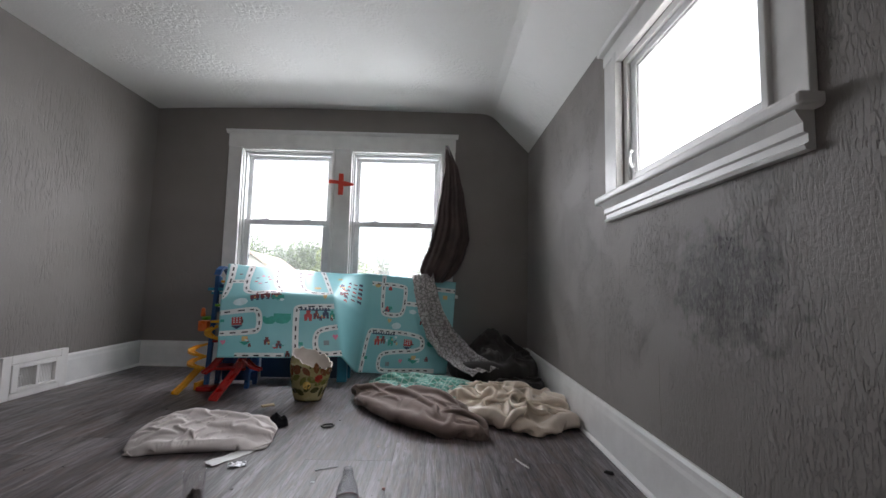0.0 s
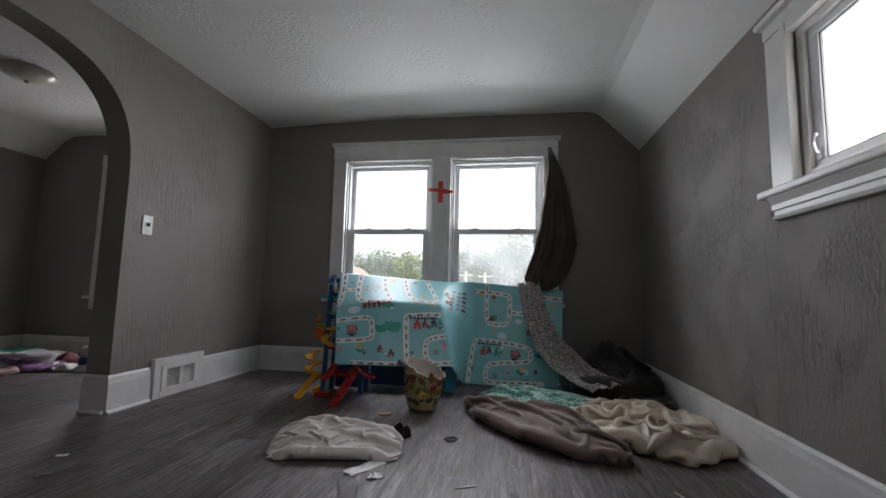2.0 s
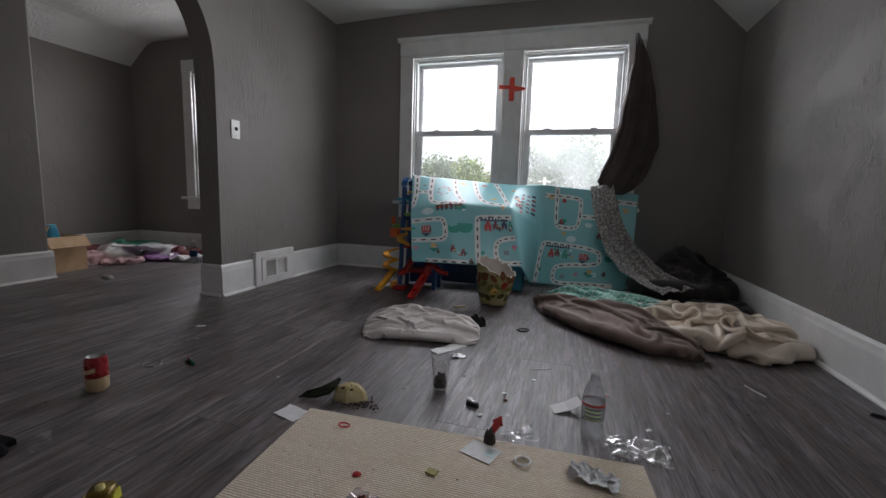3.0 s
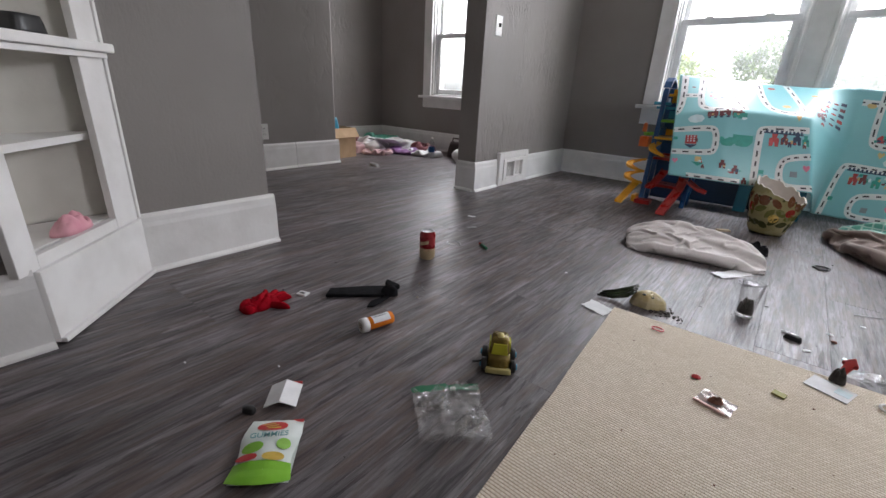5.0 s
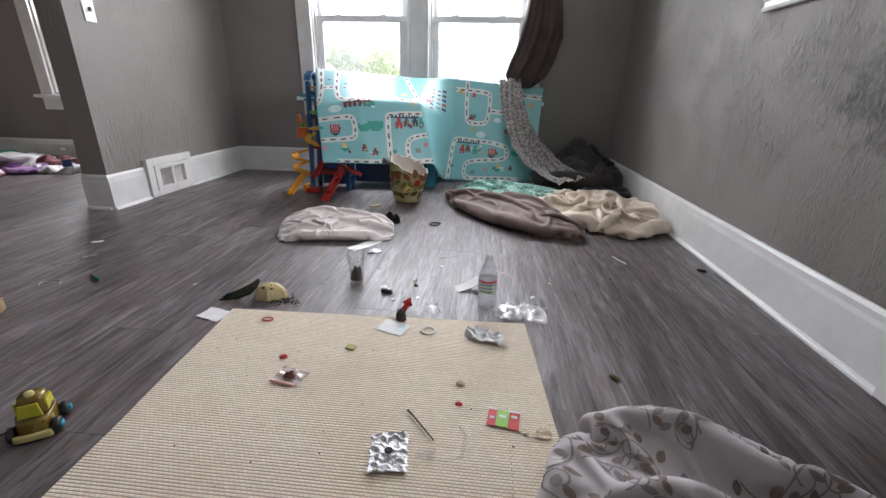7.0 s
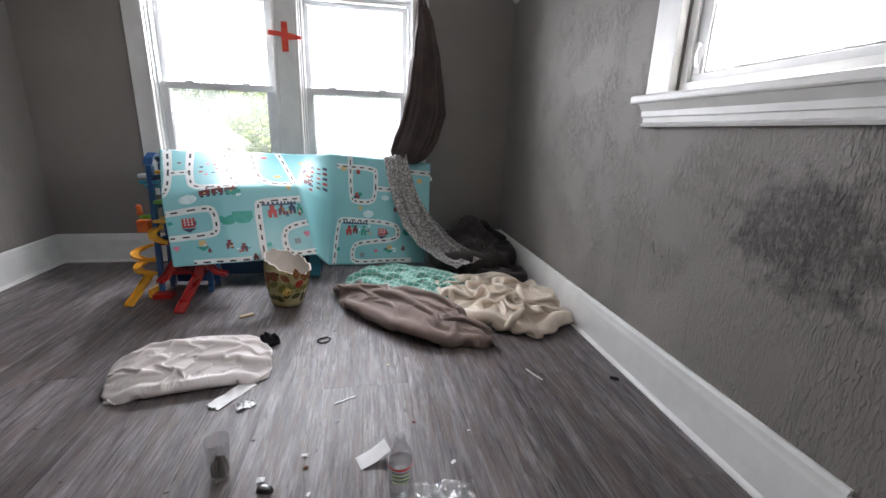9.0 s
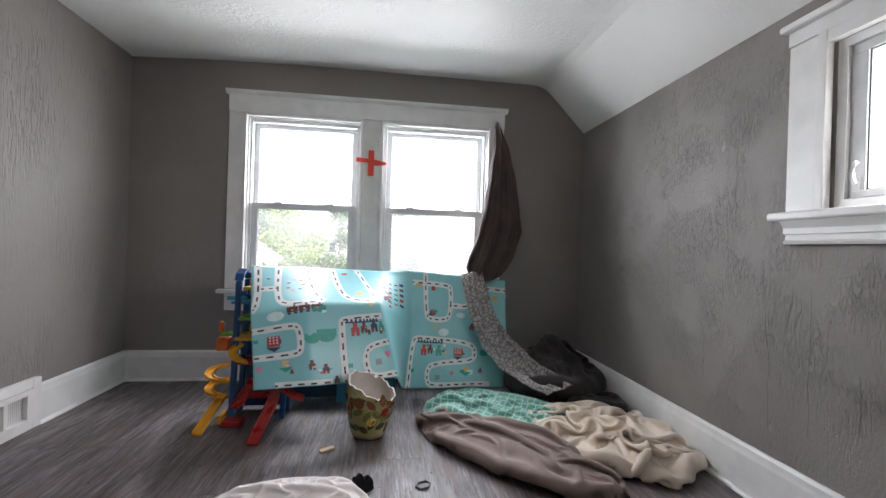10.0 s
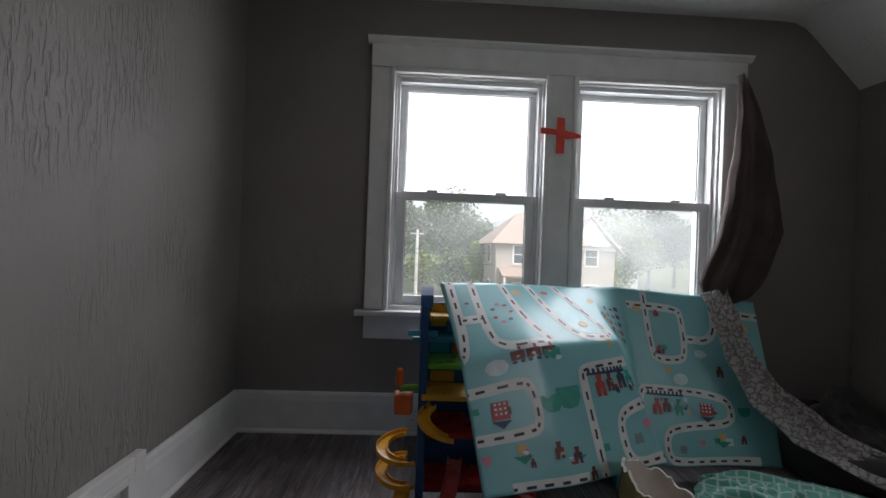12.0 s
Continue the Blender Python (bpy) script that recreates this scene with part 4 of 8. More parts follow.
M_PILLOW = cloth("white_cotton", (0.68, 0.635, 0.615), (0.76, 0.71, 0.69))
M_BROWN = cloth("taupe_fleece", (0.185, 0.135, 0.115), (0.25, 0.19, 0.165))
M_CREAM = cloth("cream_satin", (0.72, 0.605, 0.49), (0.8, 0.7, 0.585), rough=0.3, bump=0.0002)
M_DARKCLOTH = cloth("dark_cloth", (0.022, 0.02, 0.019), (0.042, 0.037, 0.035))
M_CURTAIN = cloth("dark_brown_curtain", (0.05, 0.033, 0.031), (0.078, 0.052, 0.047))


def green_check():
    m = cloth("green_white_check", (0.12, 0.36, 0.29), (0.17, 0.43, 0.35))
    n, l, p = nodes_of(m)
    co = n.new("ShaderNodeTexCoord")
    mp = n.new("ShaderNodeMapping")
    l.new(co.outputs["UV"], mp.inputs["Vector"])
    br = n.new("ShaderNodeTexBrick")
    br.offset = 0.0
    br.inputs["Mortar Smooth"].default_value = 0.7
    br.inputs["Scale"].default_value = 24.0
    br.inputs["Mortar Size"].default_value, br.inputs["Brick Width"].default_value, br.inputs["Row Height"].default_value = 0.16, 1.15, 1.0
    l.new(mp.outputs[0], br.inputs["Vector"])
    mix = n.new("ShaderNodeMixRGB")
    mix.inputs["Color2"].default_value = (0.45, 0.6, 0.54, 1)
    l.new(br.outputs["Fac"], mix.inputs["Fac"])
    l.new(p.inputs["Base Color"].links[0].from_socket, mix.inputs["Color1"])
    l.new(mix.outputs[0], p.inputs["Base Color"])
    return m


def ease(x):
    x = np.clip(x, 0, 1)
    return x * x * (3 - 2 * x)


def bunched(cx, cy, a, b, angle, h, seed, n=(150, 100), p=3.0, dome=2.6, square=0.3, wobble=0.05, folds=(), crease=0.0, size=0.12, lean=0.0, x_most=9.0, stretch=1.0):
    """A heap of cloth within the outline a by b. folds: (u0, v0, u1, v1, bow, width, height) along which it stands up (or sinks);
    crease: the height of sharp crossing creases, size metres apart, drawn out along the heap by stretch; lean: how much higher the u = -1 end is."""
    nu, nv = n
    U, V = np.meshgrid(np.linspace(-1, 1, nu), np.linspace(-1, 1, nv), indexing="ij")
    X = a * U * np.sqrt(1 - square * V * V)
    Y = b * V * np.sqrt(1 - square * U * U)

    def field(k, s):
        return np.array([[noise.noise(Vector((x * k / stretch, y * k, s))) for x, y in zip(r1, r2)] for r1, r2 in zip(X, Y)])

    w1, w2, w3 = field(3.2, seed), field(3.2, seed + 11), field(8.0, seed + 23)
    rim = 1 + wobble * w1 * 2
    r = (np.abs(U) ** p + np.abs(V) ** p) ** (1 / p)
    body = np.clip(1 - np.minimum(r, 1) ** dome, 0, 1) ** 0.5
    Z = h * body * (1 + 0.22 * w2 - lean * U)
    inner = ease((1 - r) * 5)
    for u0, v0, u1, v1, bow, width, height in folds:
        du, dv = (u1 - u0) * a, (v1 - v0) * b
        ln = math.hypot(du, dv)
        px, py = (U - u0) * a, (V - v0) * b
        t = (px * du + py * dv) / (ln * ln)
        d = (px * dv - py * du) / ln + bow * np.clip(t, 0, 1) * (1 - np.clip(t, 0, 1)) * 4 + 0.02 * w3
        run = ease(t * 3.5 + 0.3) * ease((1 - t) * 3.5 + 0.3)
        side = np.where(d > 0, d / width, d / (width * 0.55))
        Z = Z + height * run * np.exp(-side * side) * inner
    if crease:
        rng_ = random.Random(seed)
        acc = 0
        for k in range(7):
            ang = rng_.uniform(0, math.pi)
            f = 1 / (size * (1.0 if k < 3 else 0.55 if k < 5 else 0.3))
            q = (math.cos(ang) * X / stretch + math.sin(ang) * Y + size * 0.8 * (w1 if k % 2 else w2) + size * 0.35 * w3) * f + rng_.random()
            tri = np.abs((q % 1) - 0.5) * 2
            acc = acc + (0.9 * (tri ** 1.4 - 0.45) if k < 3 else (0.62 if k < 5 else 0.34) * (1 - tri) ** 2) * ease(0.45 + 1.9 * field(5.0, seed + 31 + k))
        Z = Z + crease * acc * inner
    Z = np.maximum(Z, 0.003 + 0.004 * body)
    Z[0, :] = Z[-1, :] = 0.0015
    Z[:, 0] = Z[:, -1] = 0.0015
    X, Y = X * rim, Y * rim
    ca, sa = math.cos(radians(angle)), math.sin(radians(angle))
    WX = cx + ca * X - sa * Y
    WX = np.where(WX > x_most - 0.05, x_most - 0.05 + 0.05 * np.tanh((WX - x_most + 0.05) / 0.05), WX)
    return np.stack([WX, cy + sa * X + ca * Y, Z], axis=2)


def slow_noise(shape, size, seed):
    """Smooth random heights over a grid, waves about size cells long."""
    r = np.random.RandomState(seed)
    i, j = np.meshgrid(np.arange(shape[0]), np.arange(shape[1]), indexing="ij")
    acc = 0
    for k in range(9):
        a, ph, f = r.uniform(0, math.pi), r.uniform(0, 6.28), r.uniform(0.6, 1.6) * 2 * math.pi / size
        acc = acc + np.sin((i * math.cos(a) + j * math.sin(a)) * f + ph)
    return acc / 3


def resampled(P, n):
    """The grid of points P with n rows and columns, by a cubic curve."""
    for axis in (0, 1):
        m = P.shape[axis]
        x = np.linspace(0, m - 1, n[axis])
        i = np.minimum(x.astype(int), m - 2)
        f = (x - i).reshape((-1, 1, 1) if axis == 0 else (1, -1, 1))
        a, b, c, d = (np.take(P, np.clip(i + k, 0, m - 1), axis) for k in (-1, 0, 1, 2))
        P = b + 0.5 * f * (c - a + f * (2 * a - 5 * b + 4 * c - d + f * (3 * (b - c) + d - a)))
    return P


def settled(P, n, more_u, more_v, seed, steps=130, bend=0.14, keep=0.9, start=0.01, size=8, grip=0.1, weight=0.0004):
    """Cloth that is longer than the body P under it (by more_u, more_v), let fall so that it buckles into folds.
    n: rows and columns of threads; keep: how much of the body's height stays; grip: how far it slides where it lies."""
    out = P.shape[:2]
    P = resampled(P, n)
    x0, x1, y0, y1 = P[..., 0].min() - 0.05, P[..., 0].max() + 0.05, P[..., 1].min() - 0.05, P[..., 1].max() + 0.05
    H = np.zeros((60, 60))
    D = resampled(P, (160, 160)).reshape(-1, 3)
    np.maximum.at(H, (((D[:, 0] - x0) / (x1 - x0) * 59).astype(int), ((D[:, 1] - y0) / (y1 - y0) * 59).astype(int)), D[:, 2])
    for _ in range(2):
        H = (H + np.roll(H, 1, 0) + np.roll(H, -1, 0) + np.roll(H, 1, 1) + np.roll(H, -1, 1)) / 5
    H = H * keep
    I, J = np.meshgrid(np.arange(n[0]), np.arange(n[1]), indexing="ij")
    flat = P.reshape(-1, 3)
    links = []
    for di, dj, stiff, push in ((1, 0, 1.0, False), (0, 1, 1.0, False), (1, 1, 0.35, False), (1, -1, 0.35, False), (2, 0, bend, True), (0, 2, bend, True), (4, 0, bend / 2, True), (0, 4, bend / 2, True)):
        ok = (I + di < n[0]) & (J + dj < n[1]) & (J + dj >= 0)
        turn = ((I if di else J) // max(di, abs(dj))) % 2
        g = more_u if not dj else more_v if not di else math.sqrt((more_u ** 2 + more_v ** 2) / 2)
        for c in (0, 1):
            k = ok & (turn == c)
            a, b = I[k] * n[1] + J[k], (I[k] + di) * n[1] + J[k] + dj
            links.append((a, b, np.linalg.norm(flat[b] - flat[a], axis=1) * g, stiff, push))
    free = ((I > 0) & (I < n[0] - 1) & (J > 0) & (J < n[1] - 1)).reshape(-1).astype(float)
    Q = flat.copy()
    Q[:, 2] += start * (1 + slow_noise(n, size, seed).reshape(-1)) * free
    old = Q.copy()
    for s in range(steps):
        vel = np.clip((Q - old) * 0.92, -0.006, 0.006)
        vel[:, 2] -= weight
        old = Q.copy()
        Q = Q + vel * free[:, None]
        for _ in range(4):
            for a, b, rest, stiff, push in links:
                d = Q[b] - Q[a]
                ln = np.linalg.norm(d, axis=1) + 1e-9
                k = (ln - rest) / ln * 0.5 * stiff
                if push:
                    k = np.minimum(k, 0)
                d *= k[:, None]
                Q[a] += d * free[a][:, None]
                Q[b] -= d * free[b][:, None]
            fx, fy = np.clip((Q[:, 0] - x0) / (x1 - x0) * 59, 0, 58.99), np.clip((Q[:, 1] - y0) / (y1 - y0) * 59, 0, 58.99)
            i, j = fx.astype(int), fy.astype(int)
            u, v = fx - i, fy - j
            h = H[i, j] * (1 - u) * (1 - v) + H[i + 1, j] * u * (1 - v) + H[i, j + 1] * (1 - u) * v + H[i + 1, j + 1] * u * v
            low = (Q[:, 2] < h + 0.002) & (free > 0)
            Q[low, 2] = h[low] + 0.002
            Q[low, :2] = old[low, :2] + grip * (Q[low, :2] - old[low, :2])
    Q = resampled(Q.reshape(*n, 3), out)
    Q[..., 2] = np.maximum(Q[..., 2], 0.0015)
    Q[..., 0] = np.minimum(Q[..., 0], x1 - 0.05)
    return Q


def sheet_mesh(P):
    nu, nv = P.shape[:2]
    bm = bmesh.new()
    vs = [[bm.verts.new(P[i, j]) for j in range(nv)] for i in range(nu)]
    for i in range(nu - 1):
        for j in range(nv - 1):
            bm.faces.new((vs[i][j], vs[i + 1][j], vs[i + 1][j + 1], vs[i][j + 1]))
    low = [v_ for v_ in ([r_[0] for r_ in vs] + vs[-1][1:] + [r_[-1] for r_ in vs[-2::-1]] + vs[0][-2:0:-1])]
    bm.faces.new(low)
    return bm


def draped(name, P, mat, label, category):
    ob = obj(name, sheet_mesh(P), mat, smooth=True)
    # threads of the weave in metres, for the printed patterns
    nu, nv = P.shape[:2]
    lu = np.linalg.norm(np.diff(P[:, nv // 2], axis=0), axis=1).sum()
    lv = np.linalg.norm(np.diff(P[nu // 2], axis=0), axis=1).sum()
    idx = np.zeros(len(ob.data.loops), dtype=np.int32)
    ob.data.loops.foreach_get("vertex_index", idx)
    uv = np.stack([idx // nv / (nu - 1) * lu, idx % nv / (nv - 1) * lv], axis=1)
    ob.data.uv_layers.new(name="weave").data.foreach_set("uv", uv.astype(np.float32).ravel())
    return tagged(ob, label, category)


draped("pillow", settled(bunched(-0.835, 2.07, 0.283, 0.168, 11, 0.094, 5, p=3.6, dome=2.3, square=0.12, wobble=0.06,
                                 folds=((-0.8, 0.2, 0.7, -0.1, 0.02, 0.05, 0.016), (0.2, -0.5, 0.95, -0.7, 0.01, 0.04, -0.02))), (96, 60), 1.1, 1.38, 5, keep=0.86, size=9, bend=0.1),
       M_PILLOW, "crumpled off-white cotton pillow lying on the floor", "pillow")
draped("bed_sheet", settled(bunched(0.17, 2.88, 0.46, 0.19, -36, 0.105, 12), (96, 42), 1.15, 1.5, 12, keep=0.8, size=8, bend=0.1), green_check(),
       "green and white checked sheet bunched on the floor", "sheet")
draped("throw_blanket", settled(bunched(0.065, 2.5, 0.56, 0.168, -47, 0.122, 8, p=2.5, dome=2.0, square=0.6, wobble=0.04, lean=-0.08,
                                        folds=((-0.95, 0.1, 0.5, 0.3, 0.03, 0.05, 0.025), (-0.2, 0.2, 0.6, -0.1, 0.03, 0.05, -0.03), (0.1, -0.4, 0.97, -0.6, -0.02, 0.04, 0.02))), (124, 50), 1.08, 1.5, 8, keep=0.84, size=10, bend=0.1, start=0.014), M_BROWN,
       "bunched taupe brown fleece blanket on the floor", "blanket")
draped("bed_sheet", settled(bunched(0.61, 2.56, 0.4, 0.27, -42, 0.13, 21, n=(180, 130), p=3.0, wobble=0.09, x_most=0.94, crease=0.012, size=0.2), (96, 68), 1.55, 1.55, 21, keep=0.7, size=11, start=0.025, bend=0.12), M_CREAM,
       "crumpled cream satin sheet against the baseboard", "sheet")
draped("dark_jacket", settled(bunched(0.66, 3.33, 0.26, 0.24, 20, 0.36, 31, p=2.2, dome=1.3, crease=0.03, size=0.14, wobble=0.12, x_most=0.94), (56, 48), 1.3, 1.3, 31, keep=0.85, start=0.02), M_DARKCLOTH,
       "dark jacket heaped in the room's corner", "clothes")
draped("dark_shirt", settled(bunched(0.77, 2.98, 0.15, 0.11, -25, 0.1, 37, n=(70, 56), crease=0.02, size=0.1, wobble=0.12, x_most=0.94), (30, 24), 1.25, 1.25, 37, keep=0.8), M_DARKCLOTH,
       "dark shirt crumpled behind the cream sheet", "clothes")

# printed pillow beside the rug
M_FLORAL = cloth("pale_grey_cotton", (0.5, 0.475, 0.49), (0.58, 0.55, 0.565))
M_PRINT_BROWN = cloth("brown_print", (0.2, 0.155, 0.13), (0.28, 0.22, 0.19))
M_PRINT_GREY = cloth("grey_print", (0.22, 0.2, 0.2), (0.3, 0.275, 0.275))
FP = settled(bunched(0.375, 0.505, 0.32, 0.235, -36, 0.112, 44, n=(84, 70), p=2.8, wobble=0.07, lean=0.2,
                     folds=((-0.85, 0.25, 0.75, 0.5, 0.02, 0.045, 0.03), (-0.6, -0.05, 0.6, 0.3, 0.02, 0.035, -0.022))), (70, 56), 1.15, 1.3, 44, keep=0.86, size=10, bend=0.12)
floral = draped("floral_pillow", FP, M_FLORAL, "pale grey pillow with brown leaf and scroll print", "pillow")


def on_floral(u, v, lift=0.0016):
    """A point of the pillow's cover, u and v in -1..1."""
    i, j = min(82.0, max(0.0, (u + 1) / 2 * 83)), min(68.0, max(0.0, (v + 1) / 2 * 69))
    i0, j0 = int(i), int(j)
    f, g_ = i - i0, j - j0
    p = FP[i0, j0] * (1 - f) * (1 - g_) + FP[i0 + 1, j0] * f * (1 - g_) + FP[i0, j0 + 1] * (1 - f) * g_ + FP[i0 + 1, j0 + 1] * f * g_
    n_ = Vector(FP[min(83, i0 + 1), j0] - FP[max(0, i0 - 1), j0]).cross(Vector(FP[i0, min(69, j0 + 1)] - FP[i0, max(0, j0 - 1)]))
    n_ = n_.normalized() if n_.length > 1e-9 else Vector((0, 0, 1))
    return Vector(p) + (n_ if n_.z > 0 else -n_) * lift


def floral_strip(bm, pts, w):
    rows = []
    for k, (u, v) in enumerate(pts):
        ua, va = pts[max(0, k - 1)]
        ub, vb = pts[min(len(pts) - 1, k + 1)]
        d = math.hypot(ub - ua, vb - va) or 1
        rows.append([bm.verts.new(on_floral(u + q * (vb - va) / d * w, v - q * (ub - ua) / d * w)) for q in (-1, 0, 1)])
    for r0, r1 in zip(rows, rows[1:]):
        for k in (0, 1):
            bm.faces.new((r0[k], r1[k], r1[k + 1], r0[k + 1]))


rng = random.Random(9)


def leaf_print(u, v_, t_, ln, wd, mat):
    c_, s_ = math.cos(t_), math.sin(t_)
    bm, rows = bmesh.new(), []
    for i in range(8):
        q = i / 7
        w = wd * math.sin(math.pi * q) ** 0.7
        rows.append([bm.verts.new(on_floral(u + c_ * ln * (2 * q - 1) - s_ * e * w, v_ + s_ * ln * (2 * q - 1) + c_ * e * w)) for e in (-1, 0, 1)])
    for r0, r1 in zip(rows, rows[1:]):
        for e in (0, 1):
            bm.faces.new((r0[e], r1[e], r1[e + 1], r0[e + 1]))
    part("leaf_print", bm, mat, floral)


# vines: a bending stem with leaves to both sides and a curl at its end
for k in range(90):
    u, v_ = -0.9 + 0.2 * (k % 10) + rng.uniform(-0.1, 0.1), -0.88 + 0.22 * (k // 10) + rng.uniform(-0.1, 0.1)
    t_, turn_ = rng.random() * 6.28, rng.choice((-1, 1)) * rng.uniform(1.2, 2.6)
    line = []
    for i in range(14):
        line.append((u, v_))
        t_ += turn_ / 14
        u, v_ = u + 0.024 * math.cos(t_), v_ + 0.03 * math.sin(t_)
    for i in range(16):
        line.append((u, v_))
        t_ += 0.36 * (1 if turn_ > 0 else -1)
        u, v_ = u + (0.02 - 0.0006 * i) * math.cos(t_), v_ + (0.024 - 0.0008 * i) * math.sin(t_)
    bm = bmesh.new()
    floral_strip(bm, line, 0.0042)
    part("scroll_print", bm, M_PRINT_GREY, floral)
    for i in (2, 5, 8, 12):
        side = 1 if i % 2 else -1
        a_ = math.atan2(line[i + 1][1] - line[i][1], line[i + 1][0] - line[i][0]) + side * 0.9
        leaf_print(line[i][0] + 0.065 * math.cos(a_), line[i][1] + 0.07 * math.sin(a_), a_, 0.038, 0.021, M_PRINT_BROWN if (k + i) % 3 else M_PRINT_GREY)


# hanging brown cloth at the window's corner
def curtain():
    levels = ((1.905, 0.243, 0.265, 0.012), (1.72, 0.232, 0.345, 0.024), (1.45, 0.195, 0.405, 0.036), (1.25, 0.168, 0.437, 0.045), (1.1, 0.135, 0.455, 0.05),
              (0.99, 0.105, 0.425, 0.048), (0.9, 0.07, 0.395, 0.046), (0.83, 0.045, 0.36, 0.045), (0.77, 0.07, 0.305, 0.04), (0.735, 0.13, 0.24, 0.025))

    def lerp(z):
        for (za, *a), (zb, *b) in zip(levels, levels[1:]):
            if zb <= z <= za:
                t = (za - z) / (za - zb)
                return [p + (q - p) * t for p, q in zip(a, b)]
        return list(levels[-1][1:])

    def fn(u, v):
        z = levels[0][0] + (levels[-1][0] - levels[0][0]) * v
        x0, x1, dy = lerp(z)
        ang = 2 * math.pi * u
        x = (x0 + x1) / 2 + (x1 - x0) / 2 * math.cos(ang)
        fold = 1 + 0.9 * noise.noise(Vector((math.cos(ang) * 2.2 + v, math.sin(ang) * 2.2, v * 1.3))) * min(1, v * 3) + 0.35 * math.sin(7 * ang + 4 * v) + 0.18 * math.sin(17 * ang + 2 * v)
        y = YB - 0.075 - dy + dy * math.sin(ang) * fold + 0.01 * noise.noise(Vector((x * 9, z * 3, 2)))
        return Vector((x + 0.008 * noise.noise(Vector((z * 7, ang, 4))), y, z))

    bm = grid_mesh(fn, 96, 60)
    bmesh.ops.remove_doubles(bm, verts=bm.verts[:], dist=1e-5)
    bmesh.ops.holes_fill(bm, edges=[e for e in bm.edges if len(e.link_faces) == 1])
    return bm


cu = root("curtain", pose(0, 0, 0), "dark brown cloth hung from the window corner, tied below", "curtain")
part("cloth", curtain(), M_CURTAIN, cu, smooth=True)
part("pin", tube([(0.241, YB - 0.03, 1.915), (0.241, YB - 0.1, 1.9)], 0.004, 8), M_METAL, cu)

# ---- rug ----
def rug_material():
    m = bpy.data.materials.new("woven_sisal")
    m.use_nodes = True
    n, l, p = nodes_of(m)
    co = n.new("ShaderNodeTexCoord")
    wv = n.new("ShaderNodeTexBrick")
    wv.inputs["Scale"].default_value = 1.0
    wv.inputs["Brick Width"].default_value, wv.inputs["Row Height"].default_value = 40.0, 0.0072
    wv.inputs["Mortar Size"].default_value, wv.inputs["Mortar Smooth"].default_value = 0.0018, 1.0
    wv.inputs["Color1"].default_value, wv.inputs["Color2"].default_value = (0.88, 0.8, 0.69, 1), (0.84, 0.755, 0.635, 1)
    wv.inputs["Mortar"].default_value = (0.64, 0.535, 0.4, 1)
    l.new(co.outputs["Object"], wv.inputs["Vector"])
    # short strands along each rib
    bd = n.new("ShaderNodeTexBrick")
    bd.inputs["Scale"].default_value, bd.inputs["Brick Width"].default_value, bd.inputs["Row Height"].default_value = 1.0, 0.011, 0.0072
    bd.inputs["Mortar Size"].default_value, bd.inputs["Mortar Smooth"].default_value = 0.0016, 1.0
    bd.inputs["Color1"].default_value, bd.inputs["Color2"].default_value, bd.inputs["Mortar"].default_value = (1, 1, 1, 1), (0.88, 0.865, 0.84, 1), (0.76, 0.71, 0.64, 1)
    l.new(co.outputs["Object"], bd.inputs["Vector"])
    weave = n.new("ShaderNodeMixRGB")
    weave.blend_type, weave.inputs["Fac"].default_value = "MULTIPLY", 1.0
    l.new(wv.outputs["Color"], weave.inputs["Color1"])
    l.new(bd.outputs["Color"], weave.inputs["Color2"])
    nz = n.new("ShaderNodeTexNoise")
    nz.inputs["Scale"].default_value, nz.inputs["Detail"].default_value = 4.0, 7.0
    l.new(co.outputs["Object"], nz.inputs["Vector"])
    st = n.new("ShaderNodeMapRange")
    st.inputs["From Min"].default_value, st.inputs["From Max"].default_value = 0.5, 0.8
    st.inputs["To Max"].default_value = 0.5
    l.new(nz.outputs["Fac"], st.inputs["Value"])
    mx = n.new("ShaderNodeMixRGB")
    mx.inputs["Color2"].default_value = (0.55, 0.45, 0.32, 1)
    l.new(st.outputs[0], mx.inputs["Fac"])
    l.new(weave.outputs[0], mx.inputs["Color1"])
    l.new(mx.outputs[0], p.inputs["Base Color"])
    p.inputs["Roughness"].default_value = 0.95
    p.inputs["Specular IOR Level"].default_value = 0.15
    bp = n.new("ShaderNodeBump")
    bp.inputs["Strength"].default_value, bp.inputs["Distance"].default_value = 1.0, 0.0015
    bp.invert = True
    l.new(wv.outputs["Fac"], bp.inputs["Height"])
    l.new(bp.outputs[0], p.inputs["Normal"])
    return m


RX0, RX1, RY0, RY1 = -0.9, 0.076, -0.45, 1.185


def rug_sheet():
    bm = bmesh.new()

    def fn(u, v):
        x, y = RX0 + (RX1 - RX0) * u, RY0 + (RY1 - RY0) * v
        y += 0.03 * (x - RX0) * v
        x += 0.072 * (RY1 - y)
        e = min(u, 1 - u, v, 1 - v)
        return Vector((x + 0.004 * noise.noise(Vector((0, y * 4, 1))), y + 0.003 * noise.noise(Vector((x * 5, 0, 3))), 0.009 + 0.0015 * noise.noise(Vector((x * 6, y * 6, 5)))))

    grid_mesh(fn, 40, 60, bm)
    r = bmesh.ops.extrude_face_region(bm, geom=bm.faces[:])
    for w in (q for q in r["geom"] if isinstance(q, bmesh.types.BMVert)):
        w.co.z = 0.0008
    return bm


rug = tagged(obj("rug", rug_sheet(), rug_material()), "beige woven sisal rug with dark stains on the floor", "rug")
RZ = 0.0105


